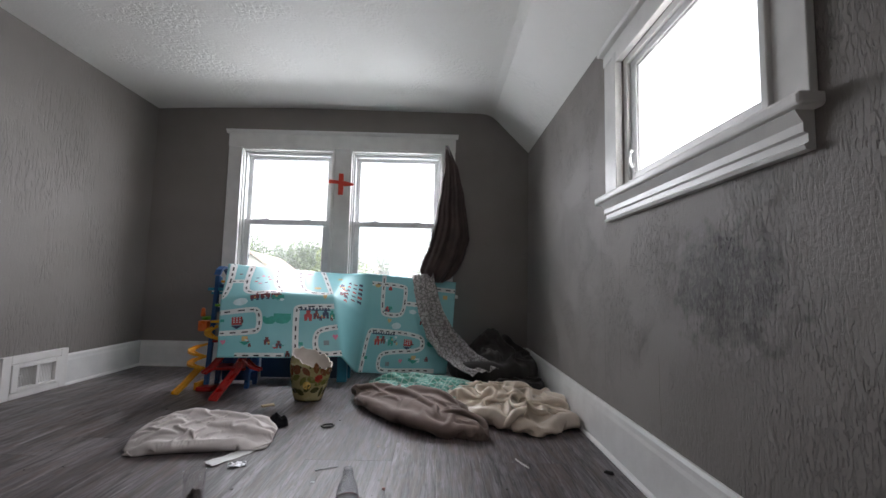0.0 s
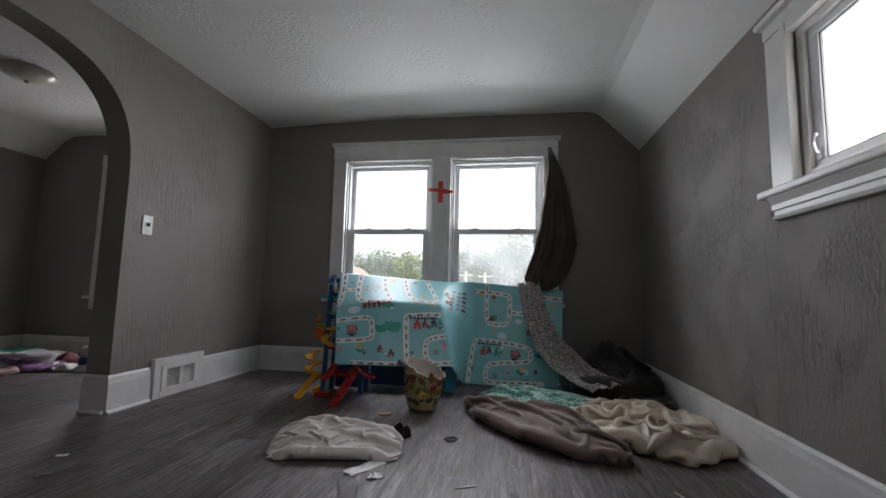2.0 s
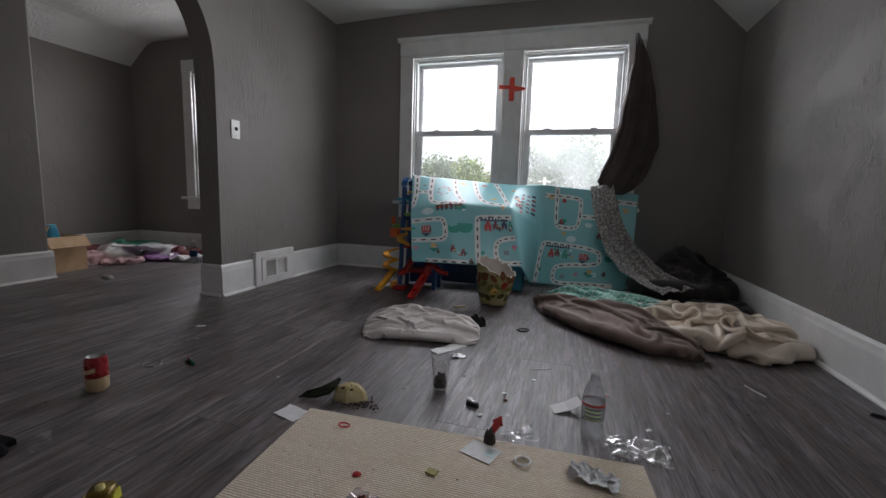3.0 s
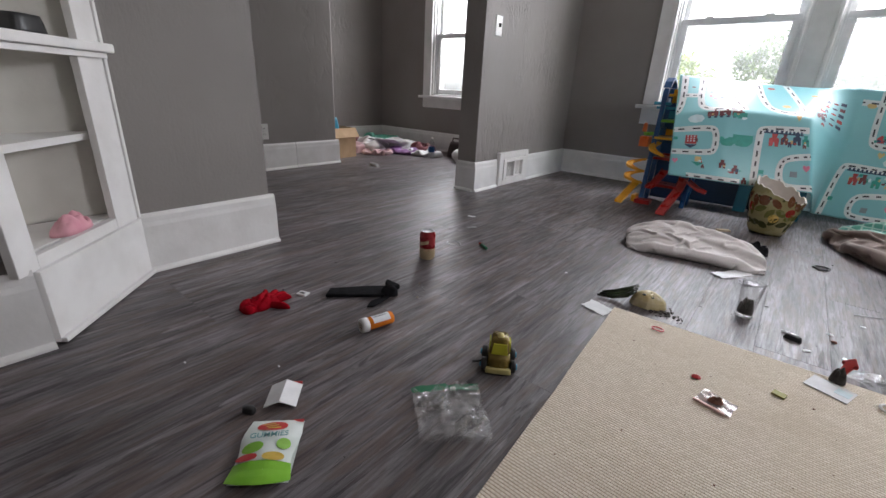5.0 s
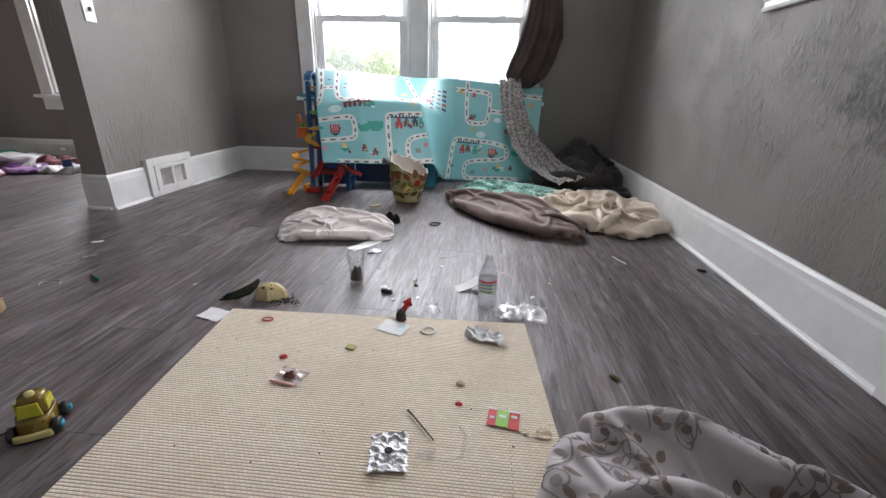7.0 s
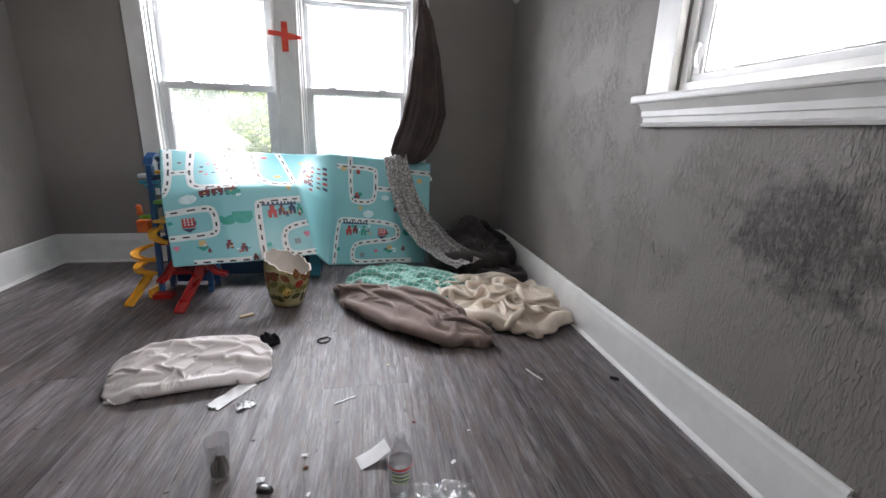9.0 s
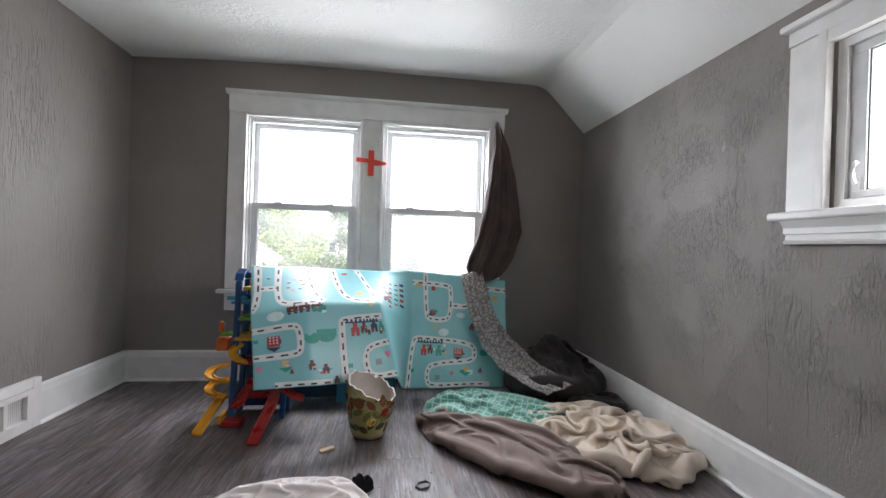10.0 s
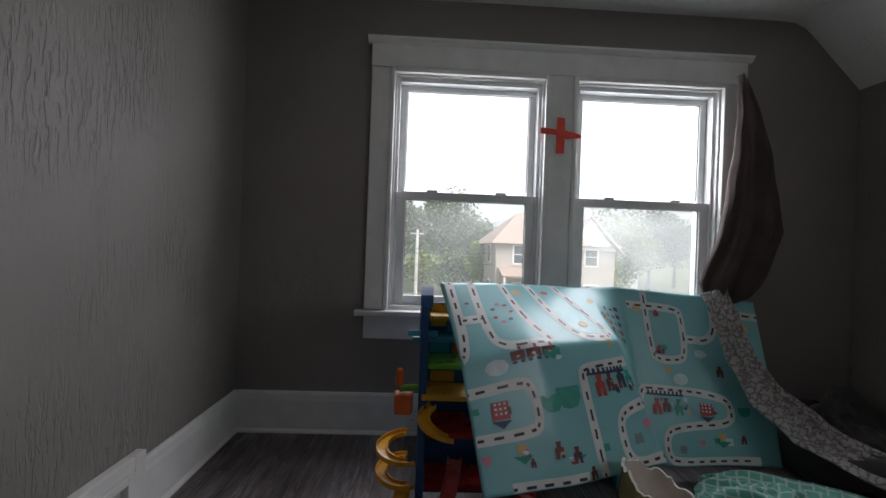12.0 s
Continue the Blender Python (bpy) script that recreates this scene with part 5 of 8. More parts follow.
# ---- play mat leaning from the window sill over the toy garage ----
COLS = ((0.0, (-1.268, 3.035, 0.832), (-1.2, 2.825, 0.595), (-1.135, 2.69, 0.25)),
        (0.28, (-1.0, 3.3, 0.815), (-0.94, 2.912, 0.632), (-0.87, 2.775, 0.24)),
        (0.55, (-0.72, 3.5, 0.795), (-0.66, 3.07, 0.622), (-0.61, 2.895, 0.225)),
        (0.715, (-0.555, 3.525, 0.79), (-0.547, 3.145, 0.617), (-0.44, 2.965, 0.222)),
        (0.735, (-0.53, 3.53, 0.79), (-0.53, 3.16, 0.6), (-0.43, 2.985, 0.205)),
        (0.865, (-0.37, 3.554, 0.797), (-0.36, 3.405, 0.46), (-0.395, 3.255, 0.06)),
        (0.885, (-0.35, 3.558, 0.795), (-0.335, 3.425, 0.45), (-0.375, 3.268, 0.055)),
        (1.25, (0.0, 3.59, 0.768), (-0.03, 3.44, 0.43), (-0.06, 3.28, 0.055)),
        (1.6, (0.355, 3.59, 0.742), (0.33, 3.44, 0.4), (0.278, 3.29, 0.05)))
VM, TLEN = 0.45, 0.75


def col_at(s):
    s = min(1.6, max(0.0, s))
    for (sa, *a), (sb, *b) in zip(COLS, COLS[1:]):
        if s <= sb:
            k = (s - sa) / (sb - sa)
            return [Vector(p).lerp(Vector(q), k) for p, q in zip(a, b)]
    return [Vector(p) for p in COLS[-1][1:]]


def raw(s, t):
    a, b, c = col_at(s)
    return a.lerp(b, t / VM) if t < VM else b.lerp(c, (t - VM) / (1 - VM))


def mat_at(s, t):
    """A point of the mat: s metres along it, t 0 at the top edge and 1 at the lower; folds eased."""
    p = Vector((0, 0, 0))
    for ds in (-0.006, 0, 0.006):
        for dt in (-0.012, 0.0, 0.012):
            p += raw(s + ds, min(1.0, max(0.0, t + dt))) if 0.05 < t < 0.95 else raw(s + ds, t)
    p /= 9
    return p + Vector((0, 1, 0.6)) * 0.007 * noise.noise(Vector((s * 4, t * 3, 1)))


def mat_out(s, t, lift):
    p = mat_at(s, t)
    du, dv = mat_at(min(1.6, s + 0.01), t) - mat_at(max(0, s - 0.01), t), mat_at(s, min(1, t + 0.02)) - mat_at(s, max(0, t - 0.02))
    n = du.cross(dv).normalized()
    if n.y > 0:
        n = -n
    return p + n * lift


def playmat_sheet():
    bm = grid_mesh(lambda u, v: mat_out(1.6 * u, v, 0.004), 130, 60)
    grid_mesh(lambda u, v: mat_out(1.6 * u, v, -0.004), 130, 60, bm)
    vs = list(bm.verts)
    k = 131 * 61
    rim = [(i, 0) for i in range(130)] + [(130, j) for j in range(60)] + [(i, 60) for i in range(130, 0, -1)] + [(0, j) for j in range(60, 0, -1)]
    for (i, j), (i2, j2) in zip(rim, rim[1:] + rim[:1]):
        a, b = i * 61 + j, i2 * 61 + j2
        bm.faces.new((vs[a], vs[b], vs[k + b], vs[k + a]))
    return bm


M_TEAL = material("teal_foam_print", (0.2, 0.49, 0.53), (0.25, 0.56, 0.59), scale=2.5, rough=0.34, spec=0.6, bump=0.0003, grain=300)
M_ROADP = material("print_white", (0.66, 0.68, 0.67), (0.74, 0.76, 0.75), scale=10, rough=0.42)
M_DASH = material("print_black", (0.02, 0.02, 0.025), (0.035, 0.035, 0.04), scale=10, rough=0.42)
PRINT = {c: material("print_" + c, a, tuple(x * 1.15 for x in a), scale=30, rough=0.42) for c, a in
         dict(red=(0.4, 0.05, 0.05), maroon=(0.16, 0.04, 0.045), green=(0.03, 0.3, 0.24), pink=(0.65, 0.2, 0.3), tan=(0.6, 0.42, 0.18), grey=(0.2, 0.25, 0.28), navy=(0.03, 0.05, 0.1), cloud=(0.6, 0.72, 0.74)).items()}
pm = root("play_mat", pose(0, 0, 0), "turquoise foam play mat printed with roads and houses", "play mat")
part("sheet", playmat_sheet(), M_TEAL, pm, smooth=True)


def smooth_line(pts, closed=False, n=7):
    """Corners of a line of (s, t) rounded off (Chaikin)."""
    pts = [(s, t * TLEN) for s, t in pts]
    for _ in range(3):
        out = [pts[0]]
        for a, b in zip(pts, pts[1:]):
            out += [(a[0] * 0.75 + b[0] * 0.25, a[1] * 0.75 + b[1] * 0.25), (a[0] * 0.25 + b[0] * 0.75, a[1] * 0.25 + b[1] * 0.75)]
        pts = out + [pts[-1]]
    fine = [pts[0]]
    for a, b in zip(pts, pts[1:]):
        d = math.hypot(b[0] - a[0], b[1] - a[1])
        m = max(1, int(d / 0.012))
        fine += [(a[0] + (b[0] - a[0]) * i / m, a[1] + (b[1] - a[1]) * i / m) for i in range(1, m + 1)]
    return fine


def on_mat(x, y, lift):
    return mat_out(min(1.595, max(0.005, x)), min(0.995, max(0.005, y / TLEN)), lift)


def ribbon(bm, line, w, lift):
    rows = []
    for i, (x, y) in enumerate(line):
        xa, ya = line[max(0, i - 1)]
        xb, yb = line[min(len(line) - 1, i + 1)]
        d = math.hypot(xb - xa, yb - ya) or 1
        nx, ny = -(yb - ya) / d * w / 2, (xb - xa) / d * w / 2
        rows.append([bm.verts.new(on_mat(x + k * nx, y + k * ny, lift)) for k in (-1, 0, 1)])
    for a, b in zip(rows, rows[1:]):
        for k in (0, 1):
            bm.faces.new((a[k], b[k], b[k + 1], a[k + 1]))


ROADS = (((0.0, 0.59), (0.19, 0.58), (0.235, 0.6), (0.24, 0.76), (0.2, 0.78), (0.0, 0.79)),
         ((0.445, 1.0), (0.44, 0.6), (0.45, 0.56), (0.7, 0.55)),
         ((0.71, 0.74), (0.6, 0.76), (0.56, 0.8), (0.56, 0.93), (0.6, 0.985), (0.72, 0.97)),
         ((0.03, 0.0), (0.035, 0.3), (0.02, 0.42), (0.0, 0.44)), ((0.03, 0.24), (0.125, 0.24)),
         ((0.125, 0.0), (0.125, 0.28), (0.15, 0.42), (0.34, 0.43)), ((0.27, 0.0), (0.3, 0.28), (0.36, 0.43)),
         ((0.4, 0.0), (0.44, 0.3), (0.5, 0.42), (0.66, 0.42)), ((0.54, 0.0), (0.6, 0.2), (0.68, 0.42)),
         ((0.9, 0.1), (1.18, 0.1), (1.2, 0.14), (1.2, 0.37), (1.16, 0.41), (1.03, 0.41), (1.0, 0.37), (1.0, 0.0)),
         ((1.2, 0.28), (1.36, 0.28), (1.38, 0.02)), ((1.42, 0.1), (1.6, 0.1)),
         ((0.9, 1.0), (0.905, 0.6), (0.95, 0.575), (1.35, 0.6), (1.39, 0.66), (1.38, 0.77), (1.1, 0.79), (1.04, 0.83), (1.04, 0.95), (1.09, 0.98), (1.5, 0.97)),
         ((0.1, 0.985), (0.38, 0.985)))
for line in ROADS:
    f = smooth_line(line)
    bm = bmesh.new()
    ribbon(bm, f, 0.036, 0.0052)
    rd = part("road_print", bm, M_ROADP, pm)
    bm = bmesh.new()
    for i in range(0, len(f) - 3, 4):
        ribbon(bm, f[i:i + 3], 0.009, 0.0062)
    part("dash_line", bm, M_DASH, rd)["kind"] = "stuff"


def print_shape(name, colour, outline, s, t, k=1.0, lift=0.006):
    bm = bmesh.new()
    pts = [(s + x * k, t * TLEN - y * k) for x, y in outline]
    cx, cy = sum(p[0] for p in pts) / len(pts), sum(p[1] for p in pts) / len(pts)
    mid = bm.verts.new(on_mat(cx, cy, lift))
    ring = [bm.verts.new(on_mat(x, y, lift)) for x, y in pts]
    for i in range(len(ring)):
        bm.faces.new((mid, ring[i], ring[(i + 1) % len(ring)]))
    part(name, bm, PRINT[colour], pm)


BLOCK = [(-0.5, 0), (0.5, 0), (0.5, 0.9), (-0.5, 0.9)]
ROOFED = [(-0.5, 0), (0.5, 0), (0.5, 0.6), (0.6, 0.6), (0, 1.1), (-0.6, 0.6), (-0.5, 0.6)]
HANG = [(-0.5, 0), (0.5, 0), (0.0, -0.35)]
BUSH = [(-0.5, 0.5), (-0.5, 0.1), (-0.3, -0.15), (0, -0.2), (0.3, -0.15), (0.5, 0.1), (0.5, 0.5)]
HEART = [(0, -0.5), (0.45, 0.1), (0.4, 0.4), (0.15, 0.45), (0, 0.25), (-0.15, 0.45), (-0.4, 0.4), (-0.45, 0.1)]
STEP = [(-0.3, -0.5), (-0.08, -0.5), (-0.06, -0.15), (0.08, -0.15), (0.1, -0.5), (0.32, -0.5), (0.32, 0.1), (0.15, 0.2), (0.2, 0.48), (-0.2, 0.48), (-0.15, 0.2), (-0.34, 0.08)]
OVAL = [(0.5 * math.cos(i * 0.785), 0.3 * math.sin(i * 0.785)) for i in range(8)]
rng = random.Random(2)
for s, t, c, sh, k in ((0.105, 0.715, "red", BLOCK, 0.062), (0.105, 0.72, "navy", HANG, 0.07), (0.02, 0.68, "green", BLOCK, 0.022), (0.295, 0.7, "green", BUSH, 0.075), (0.365, 0.69, "green", BUSH, 0.095),
                       (0.03, 0.87, "pink", HEART, 0.035), (0.155, 0.86, "tan", BLOCK, 0.035), (0.155, 0.865, "green", HANG, 0.07), (0.285, 0.86, "maroon", STEP, 0.05), (0.35, 0.89, "maroon", STEP, 0.05), (0.4, 0.97, "maroon", STEP, 0.04),
                       (0.51, 0.64, "red", STEP, 0.07), (0.56, 0.63, "maroon", STEP, 0.06), (0.63, 0.62, "navy", STEP, 0.07), (0.68, 0.63, "green", STEP, 0.06), (0.69, 0.83, "pink", HEART, 0.04), (0.63, 0.9, "grey", BLOCK, 0.035), (0.475, 0.9, "green", BLOCK, 0.025),
                       (1.06, 0.16, "red", ROOFED, 0.03), (1.05, 0.38, "red", ROOFED, 0.04), (1.025, 0.38, "green", BLOCK, 0.015), (1.08, 0.47, "tan", HEART, 0.04), (0.95, 0.12, "tan", OVAL, 0.05), (1.12, 0.68, "green", STEP, 0.07), (1.0, 0.68, "red", STEP, 0.07), (1.05, 0.67, "maroon", STEP, 0.06),
                       (1.27, 0.725, "red", BLOCK, 0.06), (1.27, 0.73, "navy", HANG, 0.068), (1.23, 0.88, "pink", HEART, 0.035), (1.33, 0.86, "tan", BLOCK, 0.035), (1.33, 0.865, "green", HANG, 0.08), (1.43, 0.85, "maroon", STEP, 0.04), (1.12, 0.93, "grey", BLOCK, 0.035), (1.36, 0.45, "maroon", STEP, 0.05),
                       (1.45, 0.7, "green", BUSH, 0.06), (0.925, 0.87, "green", BLOCK, 0.025), (1.52, 0.2, "tan", BLOCK, 0.035), (0.08, 0.14, "maroon", OVAL, 0.02), (0.12, 0.5, "cloud", OVAL, 0.09), (1.15, 0.52, "cloud", OVAL, 0.09), (1.28, 0.36, "cloud", OVAL, 0.06), (0.33, 0.08, "tan", OVAL, 0.05),
                       (0.47, 0.08, "red", OVAL, 0.04), (0.55, 0.33, "tan", OVAL, 0.05), (0.73, 0.25, "navy", STEP, 0.05), (0.75, 0.35, "maroon", STEP, 0.05), (0.7, 0.14, "tan", OVAL, 0.04), (0.63, 0.46, "tan", HEART, 0.04)):
    print_shape("figure_print", c, sh, s, t, k)
for k in range(3):
    sc_ = 0.205 + 0.062 * k
    print_shape("train_print", "maroon", [(-0.5, 0.0), (0.5, 0.0), (0.5, 0.5), (0.3, 0.5), (0.3, 0.75), (0.1, 0.75), (0.1, 0.5), (-0.5, 0.5)], sc_, 0.487, 0.056)
    for dx in (-0.016, 0.016):
        print_shape("wheel_print", "navy", OVAL, sc_ + dx, 0.495, 0.02)
    print_shape("window_print", "cloud" if k == 1 else "tan", OVAL, sc_, 0.472, 0.014)
for s0, t0 in ((0.105, 0.675), (1.27, 0.685)):
    for i in range(9):
        print_shape("window_print", "cloud", BLOCK, s0 + 0.017 * (i % 3 - 1), t0 + 0.02 * (i // 3 - 1), 0.008, 0.0068)
rng = random.Random(31)
for k in range(16):
    print_shape("figure_print", ("navy", "maroon", "navy", "red")[k % 4], (STEP, OVAL, BLOCK)[k % 3], 0.765 + 0.03 * (k % 3), 0.17 + 0.05 * (k // 3), 0.022)
for s0, t0 in ((0.47, 0.575), (0.955, 0.6)):
    for k in range(9):
        print_shape("battlement_print", "navy", [(-0.58, 0), (0.58, 0), (0.58, 0.35), (0.3, 0.35), (0.3, 1.0), (-0.3, 1.0), (-0.3, 0.35), (-0.58, 0.35)], s0 + 0.023 * k, t0 + 0.02, 0.021)
for k in range(7):
    a = k * 0.9
    print_shape("flower_print", ("red", "navy", "pink")[k % 3], OVAL, 0.215 + 0.04 * math.cos(a), 0.22 + 0.06 * math.sin(a), 0.022)

# small figures by the printed castles and houses
rng = random.Random(12)
for s0, t0, w, n_ in ((0.49, 0.64, 0.2, 12), (0.98, 0.67, 0.2, 12), (0.09, 0.69, 0.05, 4), (1.26, 0.7, 0.06, 4), (0.13, 0.865, 0.06, 4), (1.3, 0.87, 0.08, 4), (1.03, 0.36, 0.06, 4), (0.72, 0.3, 0.05, 6), (0.28, 0.88, 0.1, 5), (0.2, 0.47, 0.16, 5)):
    for k in range(n_):
        print_shape("figure_print", rng.choice(("maroon", "navy", "green", "red", "tan", "cloud")), rng.choice((STEP, BLOCK, OVAL, HANG)), s0 + w * rng.random(), t0 + rng.uniform(-0.02, 0.035), rng.uniform(0.016, 0.036))

# hidden support: the mat's right half rests on the window stool; a teal bin stands under it
M_BIN = material("blue_bin_plastic", (0.02, 0.16, 0.24), (0.03, 0.2, 0.29), scale=8, rough=0.4)
M_BIN_DARK = material("dark_blue_panel", (0.008, 0.03, 0.06), (0.012, 0.04, 0.08), scale=8, rough=0.5)
b = root("play_table", pose(-0.63, 3.2, 0), "low blue plastic play table under the mat, with an added dark shade panel", "table")
for x in (-0.13, 0.15):
    for y in (0.0, 0.13):
        part("leg", prism([(x - 0.035, y - 0.02), (x + 0.035, y - 0.02), (x + 0.035, y + 0.02), (x - 0.035, y + 0.02)], 0.003, 0.2), M_BIN, b, "teal plastic leg", bevel=0.006)
# dark panel added to block light and deepen the shade under the mat
part("shade_panel", box(-0.45, 0.18, 0.03, 0.045, 0.02, 0.2), M_BIN_DARK, b, bevel=0.003)
part("top", box(-0.46, 0.19, -0.02, 0.18, 0.2005, 0.215), M_BIN_DARK, b, bevel=0.005)

# ---- toy garage tower ----
M_TBLUE = material("toy_blue", (0.012, 0.07, 0.2), (0.02, 0.09, 0.25), scale=15, rough=0.32)
M_TTEAL = material("toy_teal", (0.03, 0.25, 0.38), (0.04, 0.29, 0.43), scale=15, rough=0.32)
M_TYEL = material("toy_yellow", (0.75, 0.35, 0.02), (0.82, 0.42, 0.03), scale=15, rough=0.3)
M_TRED = material("toy_red", (0.32, 0.012, 0.01), (0.4, 0.018, 0.014), scale=15, rough=0.3)
M_TGRN = material("toy_green", (0.15, 0.4, 0.03), (0.19, 0.46, 0.04), scale=15, rough=0.3)
M_TORA = material("toy_orange", (0.7, 0.13, 0.02), (0.78, 0.17, 0.03), scale=15, rough=0.3)
tg = root("toy_garage", pose(0, 0, 0), "tall blue toy garage with red and yellow ramps", "toy")


def slab(name, outline, z0, z1, mat, label=""):
    return part(name, prism(outline, z0, z1), mat, tg, label, bevel=0.003)


def upright(x, y0, y1, z1, tip):
    """A tapered side panel: wide at the foot, with window holes framed by its bars."""
    for ya, yb, ta in ((y0, y0 + 0.028, tip), (y1 - 0.028, y1, tip)):
        part("post", prism([(ya, 0.003), (yb, 0.003), (yb + (tip - y0) * 0.35, z1), (ya + (tip - y0) * 0.35, z1)], x - 0.014, x + 0.014, place=lambda a, z, c: (c, a, z)), M_TBLUE, tg, bevel=0.004)
    for z in (0.1, 0.3, 0.5, 0.66):
        sft = (tip - y0) * 0.35 * z / z1
        part("cross_bar", box(x - 0.01, x + 0.01, y0 + 0.029 + sft, y1 - 0.029 + sft, z, z + 0.03), M_TBLUE, tg, bevel=0.003)


upright(-1.318, 2.93, 3.1, 0.75, 3.12)
upright(-1.06, 2.95, 3.1, 0.5, 3.1)
part("roof_arch", prism([(2.98, 0.752), (3.0, 0.79), (3.05, 0.815), (3.12, 0.8), (3.16, 0.755), (3.15, 0.752), (3.11, 0.785), (3.05, 0.8), (3.01, 0.78), (2.99, 0.752)], -1.335, -1.29, place=lambda a, z, c: (c, a, z)), M_TBLUE, tg)
for z, m_, x0 in ((0.7, M_TYEL, -1.3), (0.62, M_TTEAL, -1.36), (0.54, M_TGRN, -1.3), (0.43, M_TYEL, -1.32), (0.3, M_TRED, -1.3), (0.12, M_TRED, -1.3)):
    hi = z > 0.58
    slab("deck", [(x0, 3.01 if hi else 2.95), (-1.21 if hi else -1.08, 3.01 if hi else 2.95), (-1.21 if hi else -1.06, 3.0 if not hi else 3.05), (-1.21 if hi else -1.06, 3.1), (x0, 3.12)], z, z + 0.016, m_)
part("back_panel", box(-1.303, -1.07, 3.112, 3.12, 0.02, 0.5), M_TBLUE, tg, bevel=0.002)
part("back_panel", box(-1.303, -1.16, 3.112, 3.12, 0.5005, 0.75), M_TBLUE, tg, bevel=0.002)
for x0, x1, z0, z1, m_ in ((-1.295, -1.235, 0.66, 0.745, M_TYEL), (-1.23, -1.17, 0.64, 0.72, M_TTEAL), (-1.295, -1.22, 0.56, 0.61, M_TTEAL), (-1.21, -1.165, 0.53, 0.6, M_TORA), (-1.29, -1.2, 0.45, 0.49, M_TYEL), (-1.28, -1.15, 0.28, 0.33, M_TRED)):
    part("sticker", box(x0, x1, 3.1085, 3.1115, z0, z1), m_, tg, "bright printed sticker")
part("sign_panel", box(-1.336, -1.333, 3.0, 3.1, 0.64, 0.74), M_TTEAL, tg, bevel=0.0008)
part("rail", box(-1.375, -1.27, 2.99, 3.0, 0.645, 0.665), M_TTEAL, tg, bevel=0.003)


def ramp(path, w, mat, name="ramp", lip=0.016):
    """A chute along path with raised sides."""
    pts = [Vector(p) for p in path]
    bm = bmesh.new()
    rows = []
    for i, p in enumerate(pts):
        d = pts[min(i + 1, len(pts) - 1)] - pts[max(i - 1, 0)]
        s = Vector((d.y, -d.x, 0)).normalized()
        prof = ((-w / 2, lip), (-w / 2 + 0.005, lip), (-w / 2 + 0.005, 0.005), (w / 2 - 0.005, 0.005), (w / 2 - 0.005, lip), (w / 2, lip), (w / 2, 0), (-w / 2, 0))
        rows.append([bm.verts.new(p + s * a + Vector((0, 0, c))) for a, c in prof])
    for a, b_ in zip(rows, rows[1:]):
        for k in range(8):
            bm.faces.new((a[k], a[(k + 1) % 8], b_[(k + 1) % 8], b_[k]))
    bm.faces.new(rows[0])
    bm.faces.new(rows[-1][::-1])
    return part(name, bm, mat, tg)


def helix(cx, cy, r, z0, z1, a0, a1, n=16):
    return [(cx + r * math.cos(radians(a0 + (a1 - a0) * i / n)), cy + r * math.sin(radians(a0 + (a1 - a0) * i / n)), z0 + (z1 - z0) * i / n) for i in range(n + 1)]


ramp(helix(-1.4, 3.0, 0.055, 0.27, 0.2, 60, 330), 0.042, M_TYEL)
ramp(helix(-1.4, 3.0, 0.055, 0.185, 0.12, 60, 330), 0.042, M_TYEL)
ramp([(-1.37, 2.96, 0.13), (-1.385, 2.9, 0.09), (-1.405, 2.84, 0.04), (-1.42, 2.775, 0.003)], 0.05, M_TYEL)
ramp([(-1.2, 2.93, 0.235), (-1.21, 2.88, 0.2), (-1.23, 2.82, 0.15), (-1.25, 2.78, 0.13)], 0.05, M_TRED)
ramp([(-1.08, 2.93, 0.2), (-1.08, 2.85, 0.14), (-1.1, 2.75, 0.07), (-1.12, 2.65, 0.003)], 0.055, M_TRED)
ramp([(-0.93, 2.86, 0.14), (-0.98, 2.86, 0.155), (-1.05, 2.9, 0.19)], 0.05, M_TRED)
ramp([(-0.93, 2.92, 0.225), (-1.0, 2.94, 0.23), (-1.06, 2.96, 0.235)], 0.05, M_TRED)
ramp(helix(-1.25, 2.92, 0.06, 0.4, 0.33, 120, 300), 0.042, M_TYEL)
slab("foot", [(-1.34, 2.86), (-1.24, 2.86), (-1.24, 2.93), (-1.34, 2.93)], 0.003, 0.03, M_TRED)
slab("foot", [(-1.37, 2.89), (-1.345, 2.89), (-1.345, 2.98), (-1.37, 2.98)], 0.003, 0.05, M_TYEL)
lift = part("lift_car", prism([(-0.03, -0.03), (0.03, -0.03), (0.035, 0.03), (-0.035, 0.03)], 0.0, 0.07), M_TORA, tg, "orange hanging lift car", bevel=0.006)
lift.matrix_basis = pose(-1.385, 3.0, 0.37)
part("lift_arm", tube([(-1.4, 3.0, 0.455), (-1.36, 3.0, 0.458), (-1.31, 3.0, 0.462)], 0.012, 10), M_TGRN, tg, smooth=True)
part("peg", lathe([(0, 0), (0.015, 0), (0.016, 0.025), (0.012, 0.032), (0.015, 0.045), (0.008, 0.058), (0, 0.06)], 16), M_TORA, tg, smooth=True).matrix_basis = pose(-1.4, 3.0, 0.468)

